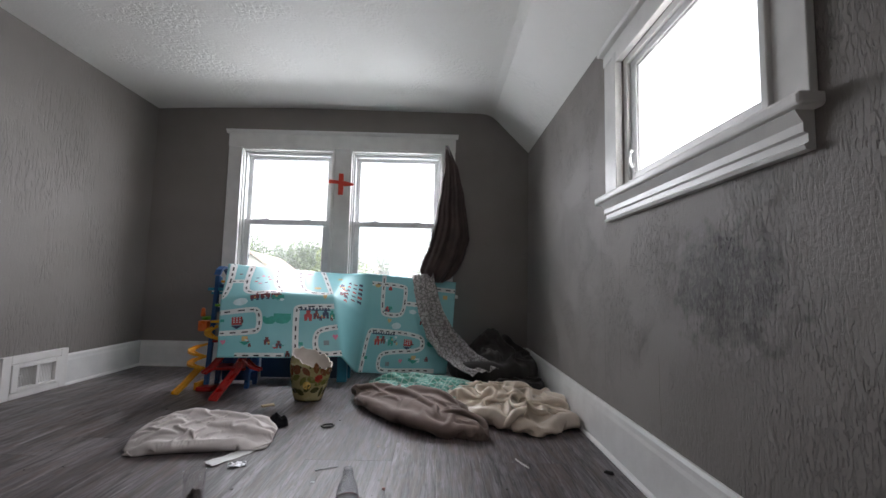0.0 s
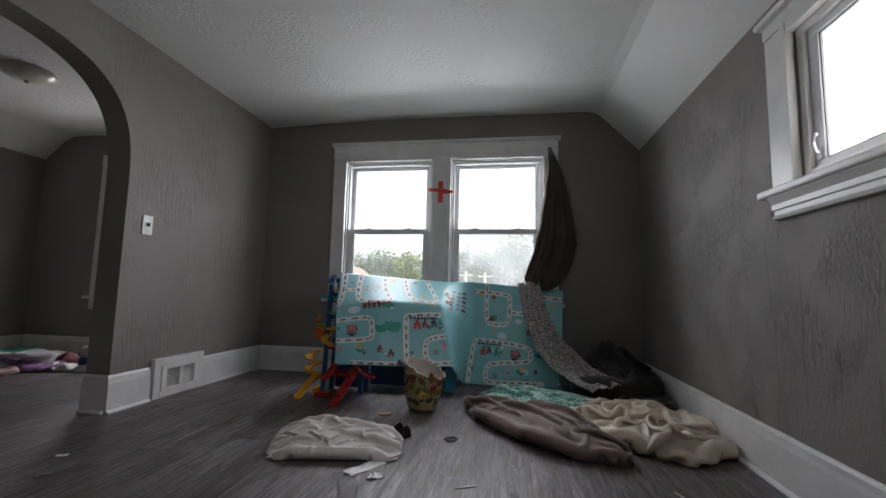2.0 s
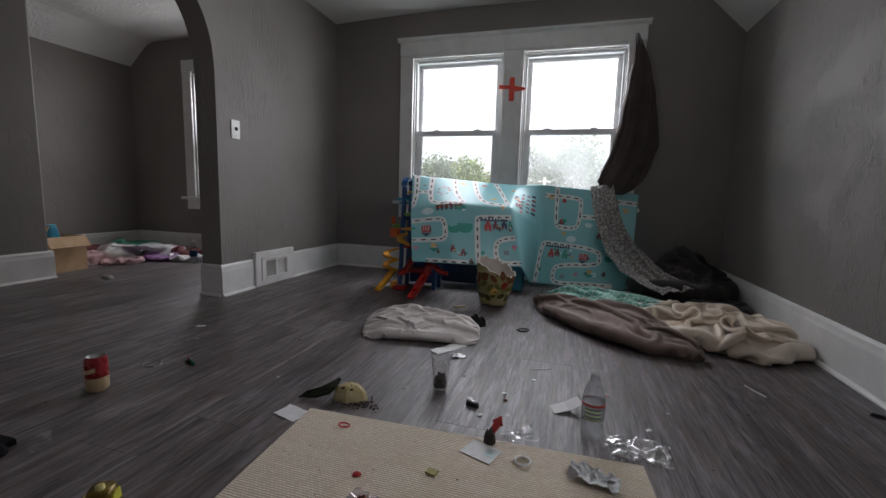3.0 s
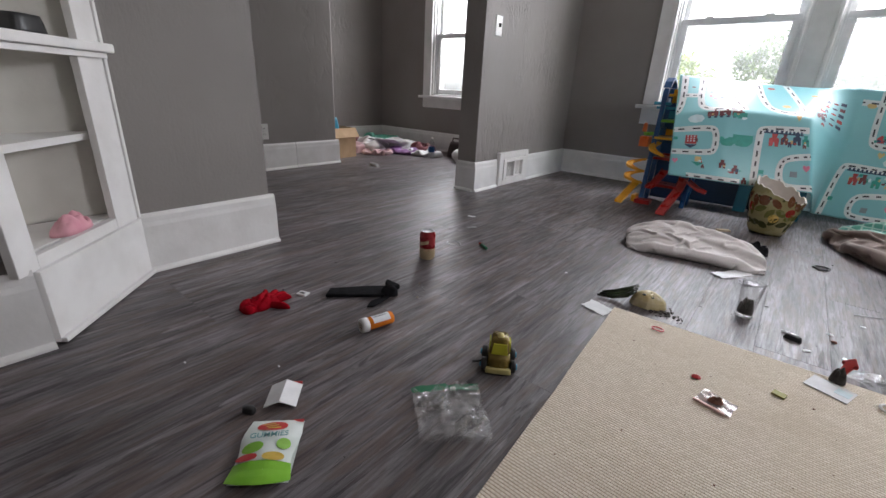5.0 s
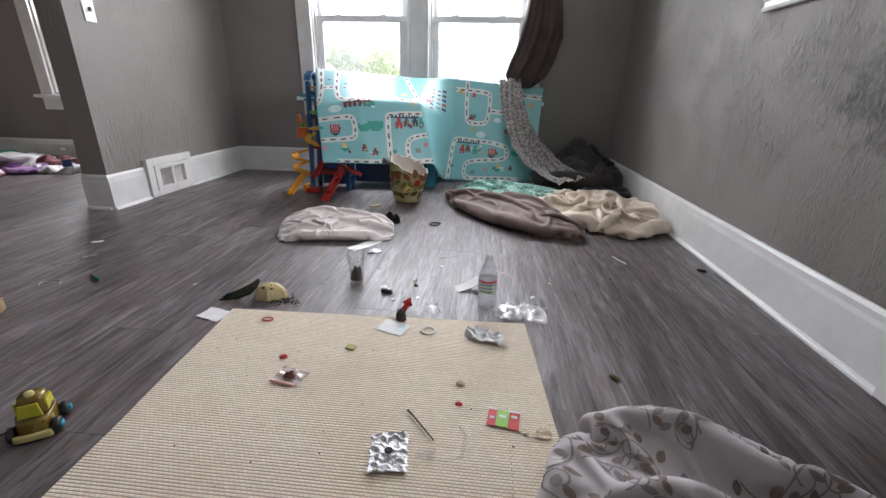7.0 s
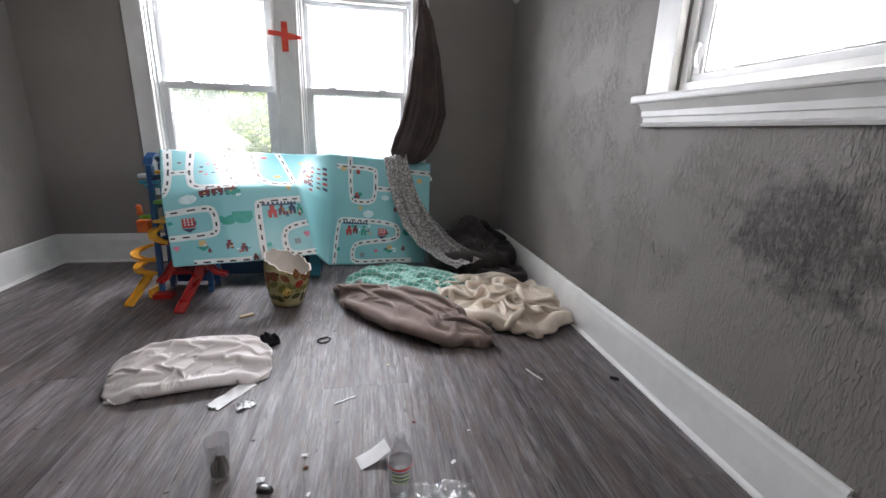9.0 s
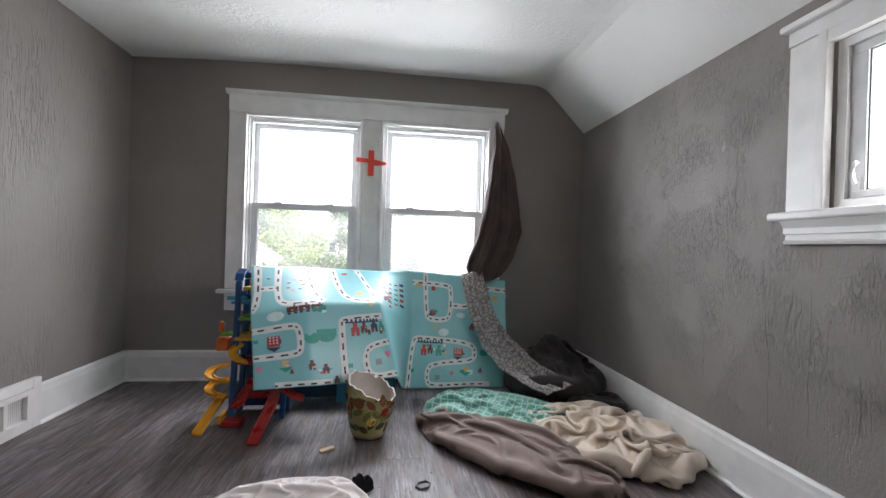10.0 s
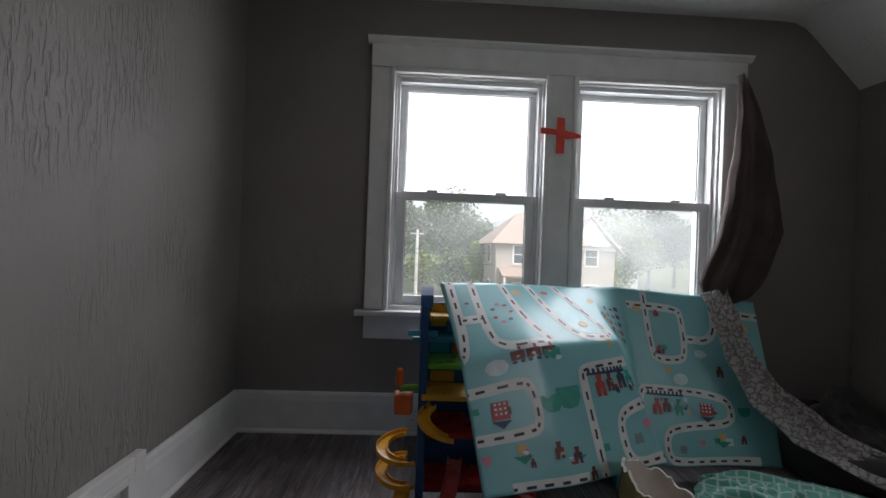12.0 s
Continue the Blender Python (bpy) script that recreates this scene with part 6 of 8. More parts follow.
# ---- broken painted planter ----
M_POT = material("cream_glaze", (0.26, 0.225, 0.09), (0.34, 0.3, 0.14), scale=9, rough=0.25)
M_POT_IN = material("pot_inside", (0.5, 0.45, 0.4), (0.58, 0.53, 0.48), scale=14, rough=0.8)
M_POT_EDGE = material("broken_edge", (0.7, 0.66, 0.6), (0.78, 0.74, 0.68), scale=40, rough=0.8)
PG = {c: material("glaze_" + c, a, tuple(x * 1.3 for x in a), scale=40, rough=0.25) for c, a in dict(leaf=(0.06, 0.06, 0.02), brown=(0.15, 0.06, 0.025), red=(0.26, 0.03, 0.02), gold=(0.5, 0.33, 0.08), olive=(0.12, 0.12, 0.03)).items()}
pot = root("planter", pose(-0.585, 2.735, 0, -4, 3, 0), "broken cream ceramic planter painted with fruit and leaves", "planter")


def pot_r(z):
    return 0.078 + 0.05 * min(1, (z / 0.2)) ** 0.7 - 0.006 * max(0, (z - 0.2) / 0.1)


def rim_z(a):
    return 0.245 + 0.05 * math.cos(a - 2.6) + 0.018 * noise.noise(Vector((math.cos(a) * 4, math.sin(a) * 4, 1))) + 0.008 * noise.noise(Vector((math.cos(a) * 15, math.sin(a) * 15, 6)))


def pot_shell(off, flip=False):
    return grid_mesh(lambda u, v: Vector(((pot_r(v * rim_z(2 * math.pi * u)) - off) * math.cos(2 * math.pi * u), (pot_r(v * rim_z(2 * math.pi * u)) - off) * math.sin(2 * math.pi * u), 0.004 + (off if v == 0 else 0) + v * rim_z(2 * math.pi * u))), 72, 14)


bm = pot_shell(0.0)
bmesh.ops.remove_doubles(bm, verts=bm.verts[:], dist=1e-5)
bm.faces.new(sorted([v_ for v_ in bm.verts if v_.co.z < 0.0045], key=lambda v_: math.atan2(v_.co.y, v_.co.x)))
part("body", bm, M_POT, pot, smooth=True)
part("lining", pot_shell(0.01), M_POT_IN, pot, "bare grey-brown inside", smooth=True)
bm = grid_mesh(lambda u, v: Vector(((pot_r(rim_z(2 * math.pi * u)) - 0.0101 * v + 0.0002) * math.cos(2 * math.pi * u), (pot_r(rim_z(2 * math.pi * u)) - 0.0101 * v + 0.0002) * math.sin(2 * math.pi * u), 0.0045 + rim_z(2 * math.pi * u) + 0.002 * math.sin(v * 3.14))), 72, 3)
part("broken_rim", bm, M_POT_EDGE, pot, "chipped white edge")
rng = random.Random(6)


def glaze_spot(a, z, w, h, turn, colour, pts):
    bm = bmesh.new()

    def at(x, y):
        c, s = math.cos(turn), math.sin(turn)
        zz = z + s * x * w + c * y * h
        aa = a + (c * x * w - s * y * h) / 0.12
        r = pot_r(zz - 0.004) + 0.0012
        return Vector((r * math.cos(aa), r * math.sin(aa), zz))

    mid = bm.verts.new(at(0, 0))
    ring = [bm.verts.new(at(*p)) for p in pts]
    for i in range(len(ring)):
        bm.faces.new((mid, ring[i], ring[(i + 1) % len(ring)]))
    part("glaze_print", bm, PG[colour], pot)


ROUND = [(math.cos(i * 0.524), math.sin(i * 0.524)) for i in range(12)]
LEAF = [(0, -1), (0.5, -0.6), (0.7, 0), (0.45, 0.6), (0, 1), (-0.45, 0.6), (-0.7, 0), (-0.5, -0.6)]
for k in range(44):
    a = -math.pi + k * 0.1428
    glaze_spot(a + 0.1 * rng.random(), 0.055 + 0.03 * rng.random() + 0.06 * (k % 3), 0.025, 0.034, rng.random() * 6, ("leaf", "olive", "brown")[k % 3], LEAF)
for k in range(11):
    glaze_spot(-math.pi + k * 0.571, 0.1 + 0.06 * (k % 3) * 0.7, 0.026, 0.024, 0, ("gold", "red", "brown")[k % 3], ROUND)
for k in range(14):
    glaze_spot(-math.pi + k * 0.4488, 0.205, 0.006, 0.006, 0, "leaf", ROUND)


# ---- lace scarf over the mat ----
def lace():
    m = cloth("grey_lace", (0.44, 0.415, 0.405), (0.54, 0.51, 0.5))
    n, l, p = nodes_of(m)
    co = n.new("ShaderNodeTexCoord")
    vo = n.new("ShaderNodeTexVoronoi")
    vo.feature = "DISTANCE_TO_EDGE"
    vo.inputs["Scale"].default_value = 34.0
    wob = n.new("ShaderNodeTexNoise")
    wob.inputs["Scale"].default_value, wob.inputs["Detail"].default_value = 45.0, 3.0
    l.new(co.outputs["Object"], wob.inputs["Vector"])
    bent = n.new("ShaderNodeMixRGB")
    bent.inputs["Fac"].default_value = 0.035
    l.new(co.outputs["Object"], bent.inputs["Color1"])
    l.new(wob.outputs["Color"], bent.inputs["Color2"])
    l.new(bent.outputs[0], vo.inputs["Vector"])
    r = n.new("ShaderNodeMapRange")
    r.inputs["From Min"].default_value, r.inputs["From Max"].default_value = 0.16, 0.03
    l.new(vo.outputs["Distance"], r.inputs["Value"])
    mix = n.new("ShaderNodeMixRGB")
    mix.inputs["Color2"].default_value = (0.25, 0.23, 0.225, 1)
    l.new(r.outputs[0], mix.inputs["Fac"])
    l.new(p.inputs["Base Color"].links[0].from_socket, mix.inputs["Color1"])
    l.new(mix.outputs[0], p.inputs["Base Color"])
    al = n.new("ShaderNodeMapRange")
    al.inputs["To Min"].default_value, al.inputs["To Max"].default_value = 0.9, 0.72
    l.new(r.outputs[0], al.inputs["Value"])
    l.new(al.outputs[0], p.inputs["Alpha"])
    return m


def scarf():
    path = [Vector(p) for p in ((0.075, 3.5, 0.79), (0.1, 3.455, 0.66), (0.15, 3.41, 0.5), (0.23, 3.33, 0.34), (0.33, 3.23, 0.22), (0.45, 3.1, 0.15), (0.56, 2.98, 0.135))]

    def fn(u, v):
        k = min(len(path) - 2, int(u * (len(path) - 1)))
        f = u * (len(path) - 1) - k
        f = f * f * (3 - 2 * f) * 0.4 + f * 0.6
        c = path[k].lerp(path[k + 1], f)
        w = 0.19 + 0.13 * u + 0.015 * noise.noise(Vector((u * 14, 0, 8)))
        d = (v - 0.5) * w
        fold = 0.02 * (abs(math.sin(v * 8 + u * 2 + 0.6 * math.sin(u * 7))) ** 0.6 - 0.6) + 0.008 * math.sin(v * 27 + 9 * u) + 0.012 * noise.noise(Vector((u * 9, v * 3, 3)))
        fold *= 1 + 0.9 * u
        return c + Vector((0.85, 0.35, 0.12)) * d + Vector((0.2, -0.7, 0.6)) * (fold + 0.012)

    bm = grid_mesh(fn, 70, 36)
    return bm


sc = obj("scarf", scarf(), lace(), smooth=True)
so = sc.modifiers.new("thickness", "SOLIDIFY")
so.thickness = 0.0015
tagged(sc, "grey floral lace scarf draped over the play mat", "scarf")


# ---- litter on the floor and the rug ----
def thing(name, bm, mat, x, y, z, label, category, rz=0.0, rx=0.0, ry=0.0, smooth=False, bevel=0.0, group=""):
    ob = obj(name, bm, mat, None, "", smooth, bevel)
    ob.matrix_world = pose(x, y, z, rx, ry, rz)
    return tagged(ob, label, category, group)


def crumple(w, d, h, seed, n=14, freq=18, edge=True):
    """A creased sheet w by d, of height h, with a little thickness."""
    bm = bmesh.new()

    def fn(u, v, lift):
        x, y = (u - 0.5) * w, (v - 0.5) * d
        k = 1 - abs(noise.noise(Vector((x * freq, y * freq, seed)))) * 2
        q = noise.noise(Vector((x * freq * 0.5, y * freq * 0.5, seed + 4)))
        ex = 1 + 0.12 * noise.noise(Vector((u * 5, v * 5, seed + 7)))
        return Vector((x * ex, y * ex, max(0.0, h * (0.55 * k + 0.5 * q)) + lift + 0.0006))

    grid_mesh(lambda u, v: fn(u, v, 0.0006), n, n, bm)
    m = len(bm.verts)
    grid_mesh(lambda u, v: fn(u, v, 0.0), n, n, bm)
    vs = list(bm.verts)
    rim = [(i, 0) for i in range(n)] + [(n, j) for j in range(n)] + [(i, n) for i in range(n, 0, -1)] + [(0, j) for j in range(n, 0, -1)]
    for (i, j), (i2, j2) in zip(rim, rim[1:] + rim[:1]):
        a, b_ = i * (n + 1) + j, i2 * (n + 1) + j2
        bm.faces.new((vs[a], vs[b_], vs[m + b_], vs[m + a]))
    return bm


def quad_sheet(tl, tr, br, bl, h=0.003, seed=1, n=12):
    """A creased sheet between four corners on the floor."""
    c = [Vector((*p, 0)) for p in (tl, tr, br, bl)]

    def fn(u, v):
        p = c[0].lerp(c[1], u).lerp(c[3].lerp(c[2], u), v)
        return p + Vector((0, 0, max(0.0, h * (0.45 + noise.noise(Vector((p.x * 30, p.y * 30, seed))) + 0.4 * (0.5 - abs(noise.noise(Vector((p.x * 38, p.y * 38, seed + 3)))) * 2))))) + Vector((noise.noise(Vector((v * 9, u * 2, seed))), noise.noise(Vector((u * 9, v * 2, seed + 2))), 0)) * 0.012
    return fn


M_PAPER = material("white_paper", (0.72, 0.72, 0.72), (0.8, 0.8, 0.8), scale=30, rough=0.7)
M_FOIL = material("crumpled_foil", (0.52, 0.52, 0.53), (0.66, 0.66, 0.67), scale=60, rough=0.33, metal=1.0, bump=0.004, grain=170)
M_SOOT = material("soot", (0.03, 0.025, 0.022), (0.07, 0.06, 0.05), scale=60, rough=0.9)
M_REDP = material("red_print", (0.5, 0.03, 0.03), (0.6, 0.05, 0.05), scale=40, rough=0.4)
M_PINK = material("pink_wrapper", (0.75, 0.45, 0.4), (0.82, 0.55, 0.5), scale=60, rough=0.35)
M_BROWNBIT = material("brown_crumbs", (0.16, 0.07, 0.05), (0.25, 0.12, 0.08), scale=90, rough=0.8)
M_GREENP = material("green_print", (0.25, 0.5, 0.08), (0.3, 0.58, 0.1), scale=40, rough=0.4)
M_TAN = material("tan_card", (0.5, 0.4, 0.26), (0.58, 0.47, 0.32), scale=20, rough=0.8)


def clear(name, tint=(1, 1, 1), gloss=0.16, rough=0.06, veil=0.1):
    """Thin clear film or glass: see-through, with gloss and a faint milky veil."""
    m = bpy.data.materials.new(name)
    m.use_nodes = True
    n, l, p = nodes_of(m)
    tr = n.new("ShaderNodeBsdfTransparent")
    tr.inputs["Color"].default_value = (*tint, 1)
    gl = n.new("ShaderNodeBsdfGlossy")
    gl.inputs["Roughness"].default_value = rough
    df = n.new("ShaderNodeBsdfDiffuse")
    df.inputs["Color"].default_value = (0.8, 0.8, 0.8, 1)
    lw = n.new("ShaderNodeLayerWeight")
    lw.inputs["Blend"].default_value = gloss
    m1, m2 = n.new("ShaderNodeMixShader"), n.new("ShaderNodeMixShader")
    m1.inputs["Fac"].default_value = veil
    l.new(tr.outputs[0], m1.inputs[1])
    l.new(df.outputs[0], m1.inputs[2])
    l.new(lw.outputs["Facing"], m2.inputs["Fac"])
    l.new(m1.outputs[0], m2.inputs[1])
    l.new(gl.outputs[0], m2.inputs[2])
    l.new(m2.outputs[0], n["Material Output"].inputs["Surface"])
    return m


M_CLEAR = clear("clear_plastic_film", gloss=0.12, rough=0.07, veil=0.06)
M_GLASS = clear("clear_drinking_glass", gloss=0.1, rough=0.02, veil=0.025)
M_BOTTLE = clear("clear_bottle_plastic", (0.98, 0.99, 1), gloss=0.12, rough=0.05, veil=0.09)

# soda can
M_CAN_RED = material("can_red", (0.25, 0.015, 0.02), (0.32, 0.025, 0.03), scale=30, rough=0.28, metal=0.3)
M_CAN_TAN = material("can_tan", (0.55, 0.42, 0.24), (0.62, 0.48, 0.3), scale=30, rough=0.3, metal=0.3)
can = root("soda_can", pose(-1.652, 1.066, 0.001), "dark red and tan soda can standing on the floor", "can")
part("body", lathe([(0.026, 0.0), (0.033, 0.008), (0.033, 0.05)], 28), M_CAN_TAN, can, "tan lower half", smooth=True)
part("sleeve", lathe([(0.0331, 0.05), (0.0331, 0.108), (0.027, 0.118), (0.027, 0.1205)], 28), M_CAN_RED, can, "dark red upper half", smooth=True)
part("lid", lathe([(0.027, 0.1208), (0.025, 0.121), (0.024, 0.117), (0, 0.117)], 28), M_METAL, can, smooth=True)
part("tab", box(-0.008, 0.008, -0.014, 0.006, 0.1172, 0.119), M_METAL, can, bevel=0.0006)
part("emblem", grid_mesh(lambda u_, v_: Vector((0.0336 * math.cos(-1.9 + 1.2 * u_), 0.0336 * math.sin(-1.9 + 1.2 * u_), 0.062 + 0.012 * u_ + 0.014 * v_)), 8, 1), M_CAN_TAN, can)

# red glove
M_GLOVE = material("red_knit", (0.26, 0.002, 0.008), (0.38, 0.004, 0.014), scale=60, rough=0.95, spec=0.08, bump=0.002, grain=300)
gl = root("glove", pose(-1.75, 0.385, 0.0) @ Matrix.Scale(0.86, 4), "crumpled red knitted glove lying on the floor", "glove")
part("palm", Mound(0, 0, 0.058, 0.046, 100, 0.036, p=3, folds=0.35, along=12, across=30, seed=51).mesh(16, 48), M_GLOVE, gl, smooth=True)
part("cuff", Mound(-0.002, -0.048, 0.044, 0.034, -10, 0.03, p=3, folds=0.35, along=12, across=30, seed=52).mesh(14, 40), M_GLOVE, gl, smooth=True)
for k, (dx, dy, a, ln) in enumerate(((0.058, 0.03, 32, 0.042), (0.018, 0.066, 85, 0.036), (-0.006, 0.066, 104, 0.04), (-0.032, 0.058, 124, 0.038), (-0.056, 0.04, 146, 0.034))):
    part("finger", Mound(dx, dy, ln * 1.1, 0.0125, a, 0.024, p=2.4, folds=0.05, seed=53 + k).mesh(10, 32), M_GLOVE, gl, smooth=True)

# black cloth strap
M_STRAP = material("black_strap_cloth", (0.008, 0.008, 0.009), (0.016, 0.016, 0.018), scale=40, rough=0.95, spec=0.08, bump=0.001, grain=420)
st = root("cloth_strap", pose(0, 0, 0), "knotted black cloth strap lying on the floor", "strap")
part("band", prism([(-1.68, 0.595), (-1.65, 0.553), (-1.515, 0.69), (-1.515, 0.745), (-1.55, 0.755), (-1.6, 0.7)], 0.001, 0.012), M_STRAP, st, bevel=0.002)
part("knot", Mound(-1.52, 0.722, 0.03, 0.024, 40, 0.03, seed=61).mesh(12, 36), M_STRAP, st, smooth=True)
part("tail", prism([(-1.51, 0.7), (-1.52, 0.64), (-1.5, 0.605), (-1.485, 0.62), (-1.495, 0.7)], 0.001, 0.007), M_STRAP, st, bevel=0.002)
part("tail", prism([(-1.545, 0.74), (-1.575, 0.755), (-1.585, 0.775), (-1.55, 0.77), (-1.52, 0.775), (-1.525, 0.745)], 0.001, 0.02), M_STRAP, st, bevel=0.003)

# pill bottle on its side
M_AMBER = material("amber_plastic", (0.75, 0.19, 0.015), (0.82, 0.24, 0.02), scale=20, rough=0.22)
pb = root("pill_bottle", pose(-1.398, 0.495, 0.0215, 90, 0, 167), "orange pill bottle with white cap lying down", "bottle")
part("body", lathe([(0.0, 0.022), (0.016, 0.022), (0.019, 0.026), (0.019, 0.1), (0.016, 0.104), (0, 0.104)], 24), M_AMBER, pb, smooth=True)
part("cap", lathe([(0, 0), (0.019, 0), (0.0212, 0.003), (0.0212, 0.021), (0.019, 0.0225), (0, 0.0225)], 24), M_PLASTIC_W, pb, "white ribbed cap", smooth=True)
bm = grid_mesh(lambda u, v: Vector((0.0193 * math.cos(0.2 + 2.6 * u), 0.0193 * math.sin(0.2 + 2.6 * u), 0.035 + 0.055 * v)), 16, 1)
lb = part("paper_label", bm, M_PAPER, pb, "white printed label")
for k in range(4):
    part("text_bar", grid_mesh(lambda u, v: Vector((0.0196 * math.cos(0.5 + 0.4 * k + 0.12 * u), 0.0196 * math.sin(0.5 + 0.4 * k + 0.12 * u), 0.04 + 0.04 * v)), 3, 1), M_BLACK, lb)
for k in range(8):
    part("text_bar", box(-0.011, 0.011, -0.0105 + k * 0.0028, -0.0093 + k * 0.0028, -0.0009, -0.0004), M_TAN if k % 2 else M_BLACK, pb)

# clear tumbler on its side
tb = thing("shot_glass", lathe([(0.0, 0.004), (0.018, 0.004), (0.022, 0.045), (0.0235, 0.045), (0.02, 0.0), (0.0, 0.0)], 24), M_GLASS, -1.452, 0.8, 0.0225, "small clear glass tumbler lying on its side", "glass", rz=40, rx=88, smooth=True)

# toy truck
M_TGOLD = material("toy_olive_gold", (0.15, 0.1, 0.018), (0.22, 0.155, 0.03), scale=25, rough=0.25, metal=0.25)
M_TLIME = material("toy_window_lime", (0.5, 0.48, 0.03), (0.56, 0.54, 0.05), scale=25, rough=0.25)
M_TCREAM = material("toy_cream", (0.6, 0.52, 0.2), (0.66, 0.58, 0.25), scale=25, rough=0.3)
tk = root("toy_truck", pose(-1.022, 0.645, 0.001, 0, 0, 32) @ Matrix.Scale(0.88, 4), "olive gold toy truck with teal wheel hubs", "toy truck")


def rounded(w, d, z0, z1, top=0.8, n=5, bm=None):
    """A soft box: w by d, narrowing to top."""
    def fn(u, v):
        a = 2 * math.pi * u
        k = 1 - (1 - top) * v ** 1.6
        c, s = math.cos(a), math.sin(a)
        r = (abs(c) ** 4 + abs(s) ** 4) ** -0.25
        return Vector((w / 2 * r * c * k, d / 2 * r * s * k, z0 + (z1 - z0) * v))
    bm = grid_mesh(fn, 32, n, bm)
    bmesh.ops.remove_doubles(bm, verts=bm.verts[:], dist=1e-6)
    bmesh.ops.holes_fill(bm, edges=[e for e in bm.edges if len(e.link_faces) == 1])
    return bm


part("body", rounded(0.07, 0.1, 0.014, 0.05, 0.9), M_TGOLD, tk, smooth=True)
cabn = part("cab", rounded(0.064, 0.06, 0.0505, 0.098, 0.72), M_TGOLD, tk, smooth=True)
cabn.matrix_basis = pose(0, 0.005, 0)
part("windscreen", prism([(-0.024, 0.055), (0.024, 0.055), (0.019, 0.088), (-0.019, 0.088)], -0.029, -0.0245, place=lambda x, z, y: (x, y + 0.0 - (0.09 - z) * 0.1, z)), M_TLIME, tk, "lime windscreen", bevel=0.001)
for s in (-1, 1):
    part("side_window", prism([(-0.015, 0.058), (0.025, 0.058), (0.02, 0.086), (-0.012, 0.086)], s * 0.0265, s * 0.031, place=lambda y, z, x: (x, y, z)), M_TLIME, tk, bevel=0.0008)
    for y in (-0.03, 0.032):
        wh = part("wheel", lathe([(0, 0), (0.017, 0), (0.019, 0.003), (0.019, 0.013), (0.016, 0.016), (0, 0.016)], 20), M_BLACK, tk, smooth=True)
        wh.matrix_basis = pose(s * 0.034, y, 0.019, 0, 90 * s)
        part("hub", lathe([(0.009, 0.0162), (0.009, 0.02), (0, 0.021)], 14), M_TTEAL, wh, "teal hub", smooth=True)
part("bumper", rounded(0.074, 0.014, 0.006, 0.022, 0.95), M_TCREAM, tk, "cream bumper", smooth=True).matrix_basis = pose(0, -0.05, 0)
part("roof_lamp", lathe([(0.01, 0.0975), (0.009, 0.106), (0, 0.109)], 14), M_TCREAM, tk, smooth=True)
part("tow_hook", tube([(-0.035, -0.02, 0.03), (-0.06, -0.035, 0.028), (-0.075, -0.03, 0.022)], 0.003, 6), M_BLACK, tk, smooth=True)

# empty zip bag
zb = root("zip_bag", pose(0, 0, 0), "empty clear zip bag with a green seal", "bag")
f = quad_sheet((-1.104, 0.402), (-1.0, 0.523), (-0.885, 0.41), (-1.0, 0.315), 0.026, 3)
M_BAG = clear("crinkled_bag_film", gloss=0.2, rough=0.1, veil=0.13)
part("film", grid_mesh(lambda u, v: f(u, v) + Vector((0, 0, 0.016 * math.sin(3.14 * u) * math.sin(3.14 * v) + 0.004 + 0.012 * abs(noise.noise(Vector((u * 7, v * 9, 4)))))), 34, 34), M_BAG, zb)
part("film", grid_mesh(lambda u, v: f(u, v) * 1.0 + Vector((0, 0, 0.0015 - 0.7 * max(0, f(u, v).z))), 20, 20), M_CLEAR, zb, smooth=True)
M_SEAL = material("green_seal", (0.01, 0.13, 0.06), (0.02, 0.17, 0.08), scale=30, rough=0.35)
part("seal", grid_mesh(lambda u, v: Vector((f(u, -0.1 + 0.12 * v).x, f(u, -0.1 + 0.12 * v).y, 0.012 + 0.004 * math.sin(5 * u))), 16, 2), M_SEAL, zb, "dark green zip seal")
part("slider", box(-0.006, 0.006, -0.004, 0.004, 0, 0.008), M_PLASTIC_W, zb, bevel=0.002).matrix_basis = pose(-1.04, 0.475, 0.008, 0, 0, 49)

# candy pouch
cp = root("candy_pouch", pose(-1.198, 0.1, 0.001, 0, 0, 46), "white candy pouch with red oval and green foot", "pouch")
M_POUCH = material("pouch_white", (0.66, 0.72, 0.68), (0.74, 0.79, 0.75), scale=12, rough=0.32)
M_LIME = material("pouch_green", (0.2, 0.5, 0.03), (0.26, 0.58, 0.05), scale=20, rough=0.32)


def pouch_z(x, y):
    return 0.004 + 0.02 * max(0, 1 - (x / 0.062) ** 2) * max(0, 1 - ((y + 0.01) / 0.085) ** 2) + 0.002 * noise.noise(Vector((x * 40, y * 40, 2)))


def pouch_sheet(x0, x1, y0, y1, lift, n=14):
    def fn(u, v):
        x, y = x0 + (x1 - x0) * u, y0 + (y1 - y0) * v
        return Vector((x * (1 + 0.07 * math.sin(y * 55)), y - 0.012 * (1 - (x / 0.054) ** 2) * (y < -0.06), pouch_z(x, y) + lift))

    return grid_mesh(fn, n, n)


bm = pouch_sheet(-0.053, 0.053, -0.075, 0.075, 0)
grid_mesh(lambda u, v: Vector((-0.053 + 0.106 * u, -0.075 + 0.15 * v, 0.0)), 14, 14, bm)
part("film", bm, M_POUCH, cp, smooth=True)
part("foot", pouch_sheet(-0.054, 0.054, -0.0755, -0.042, 0.0008), M_LIME, cp, "bright green foot")


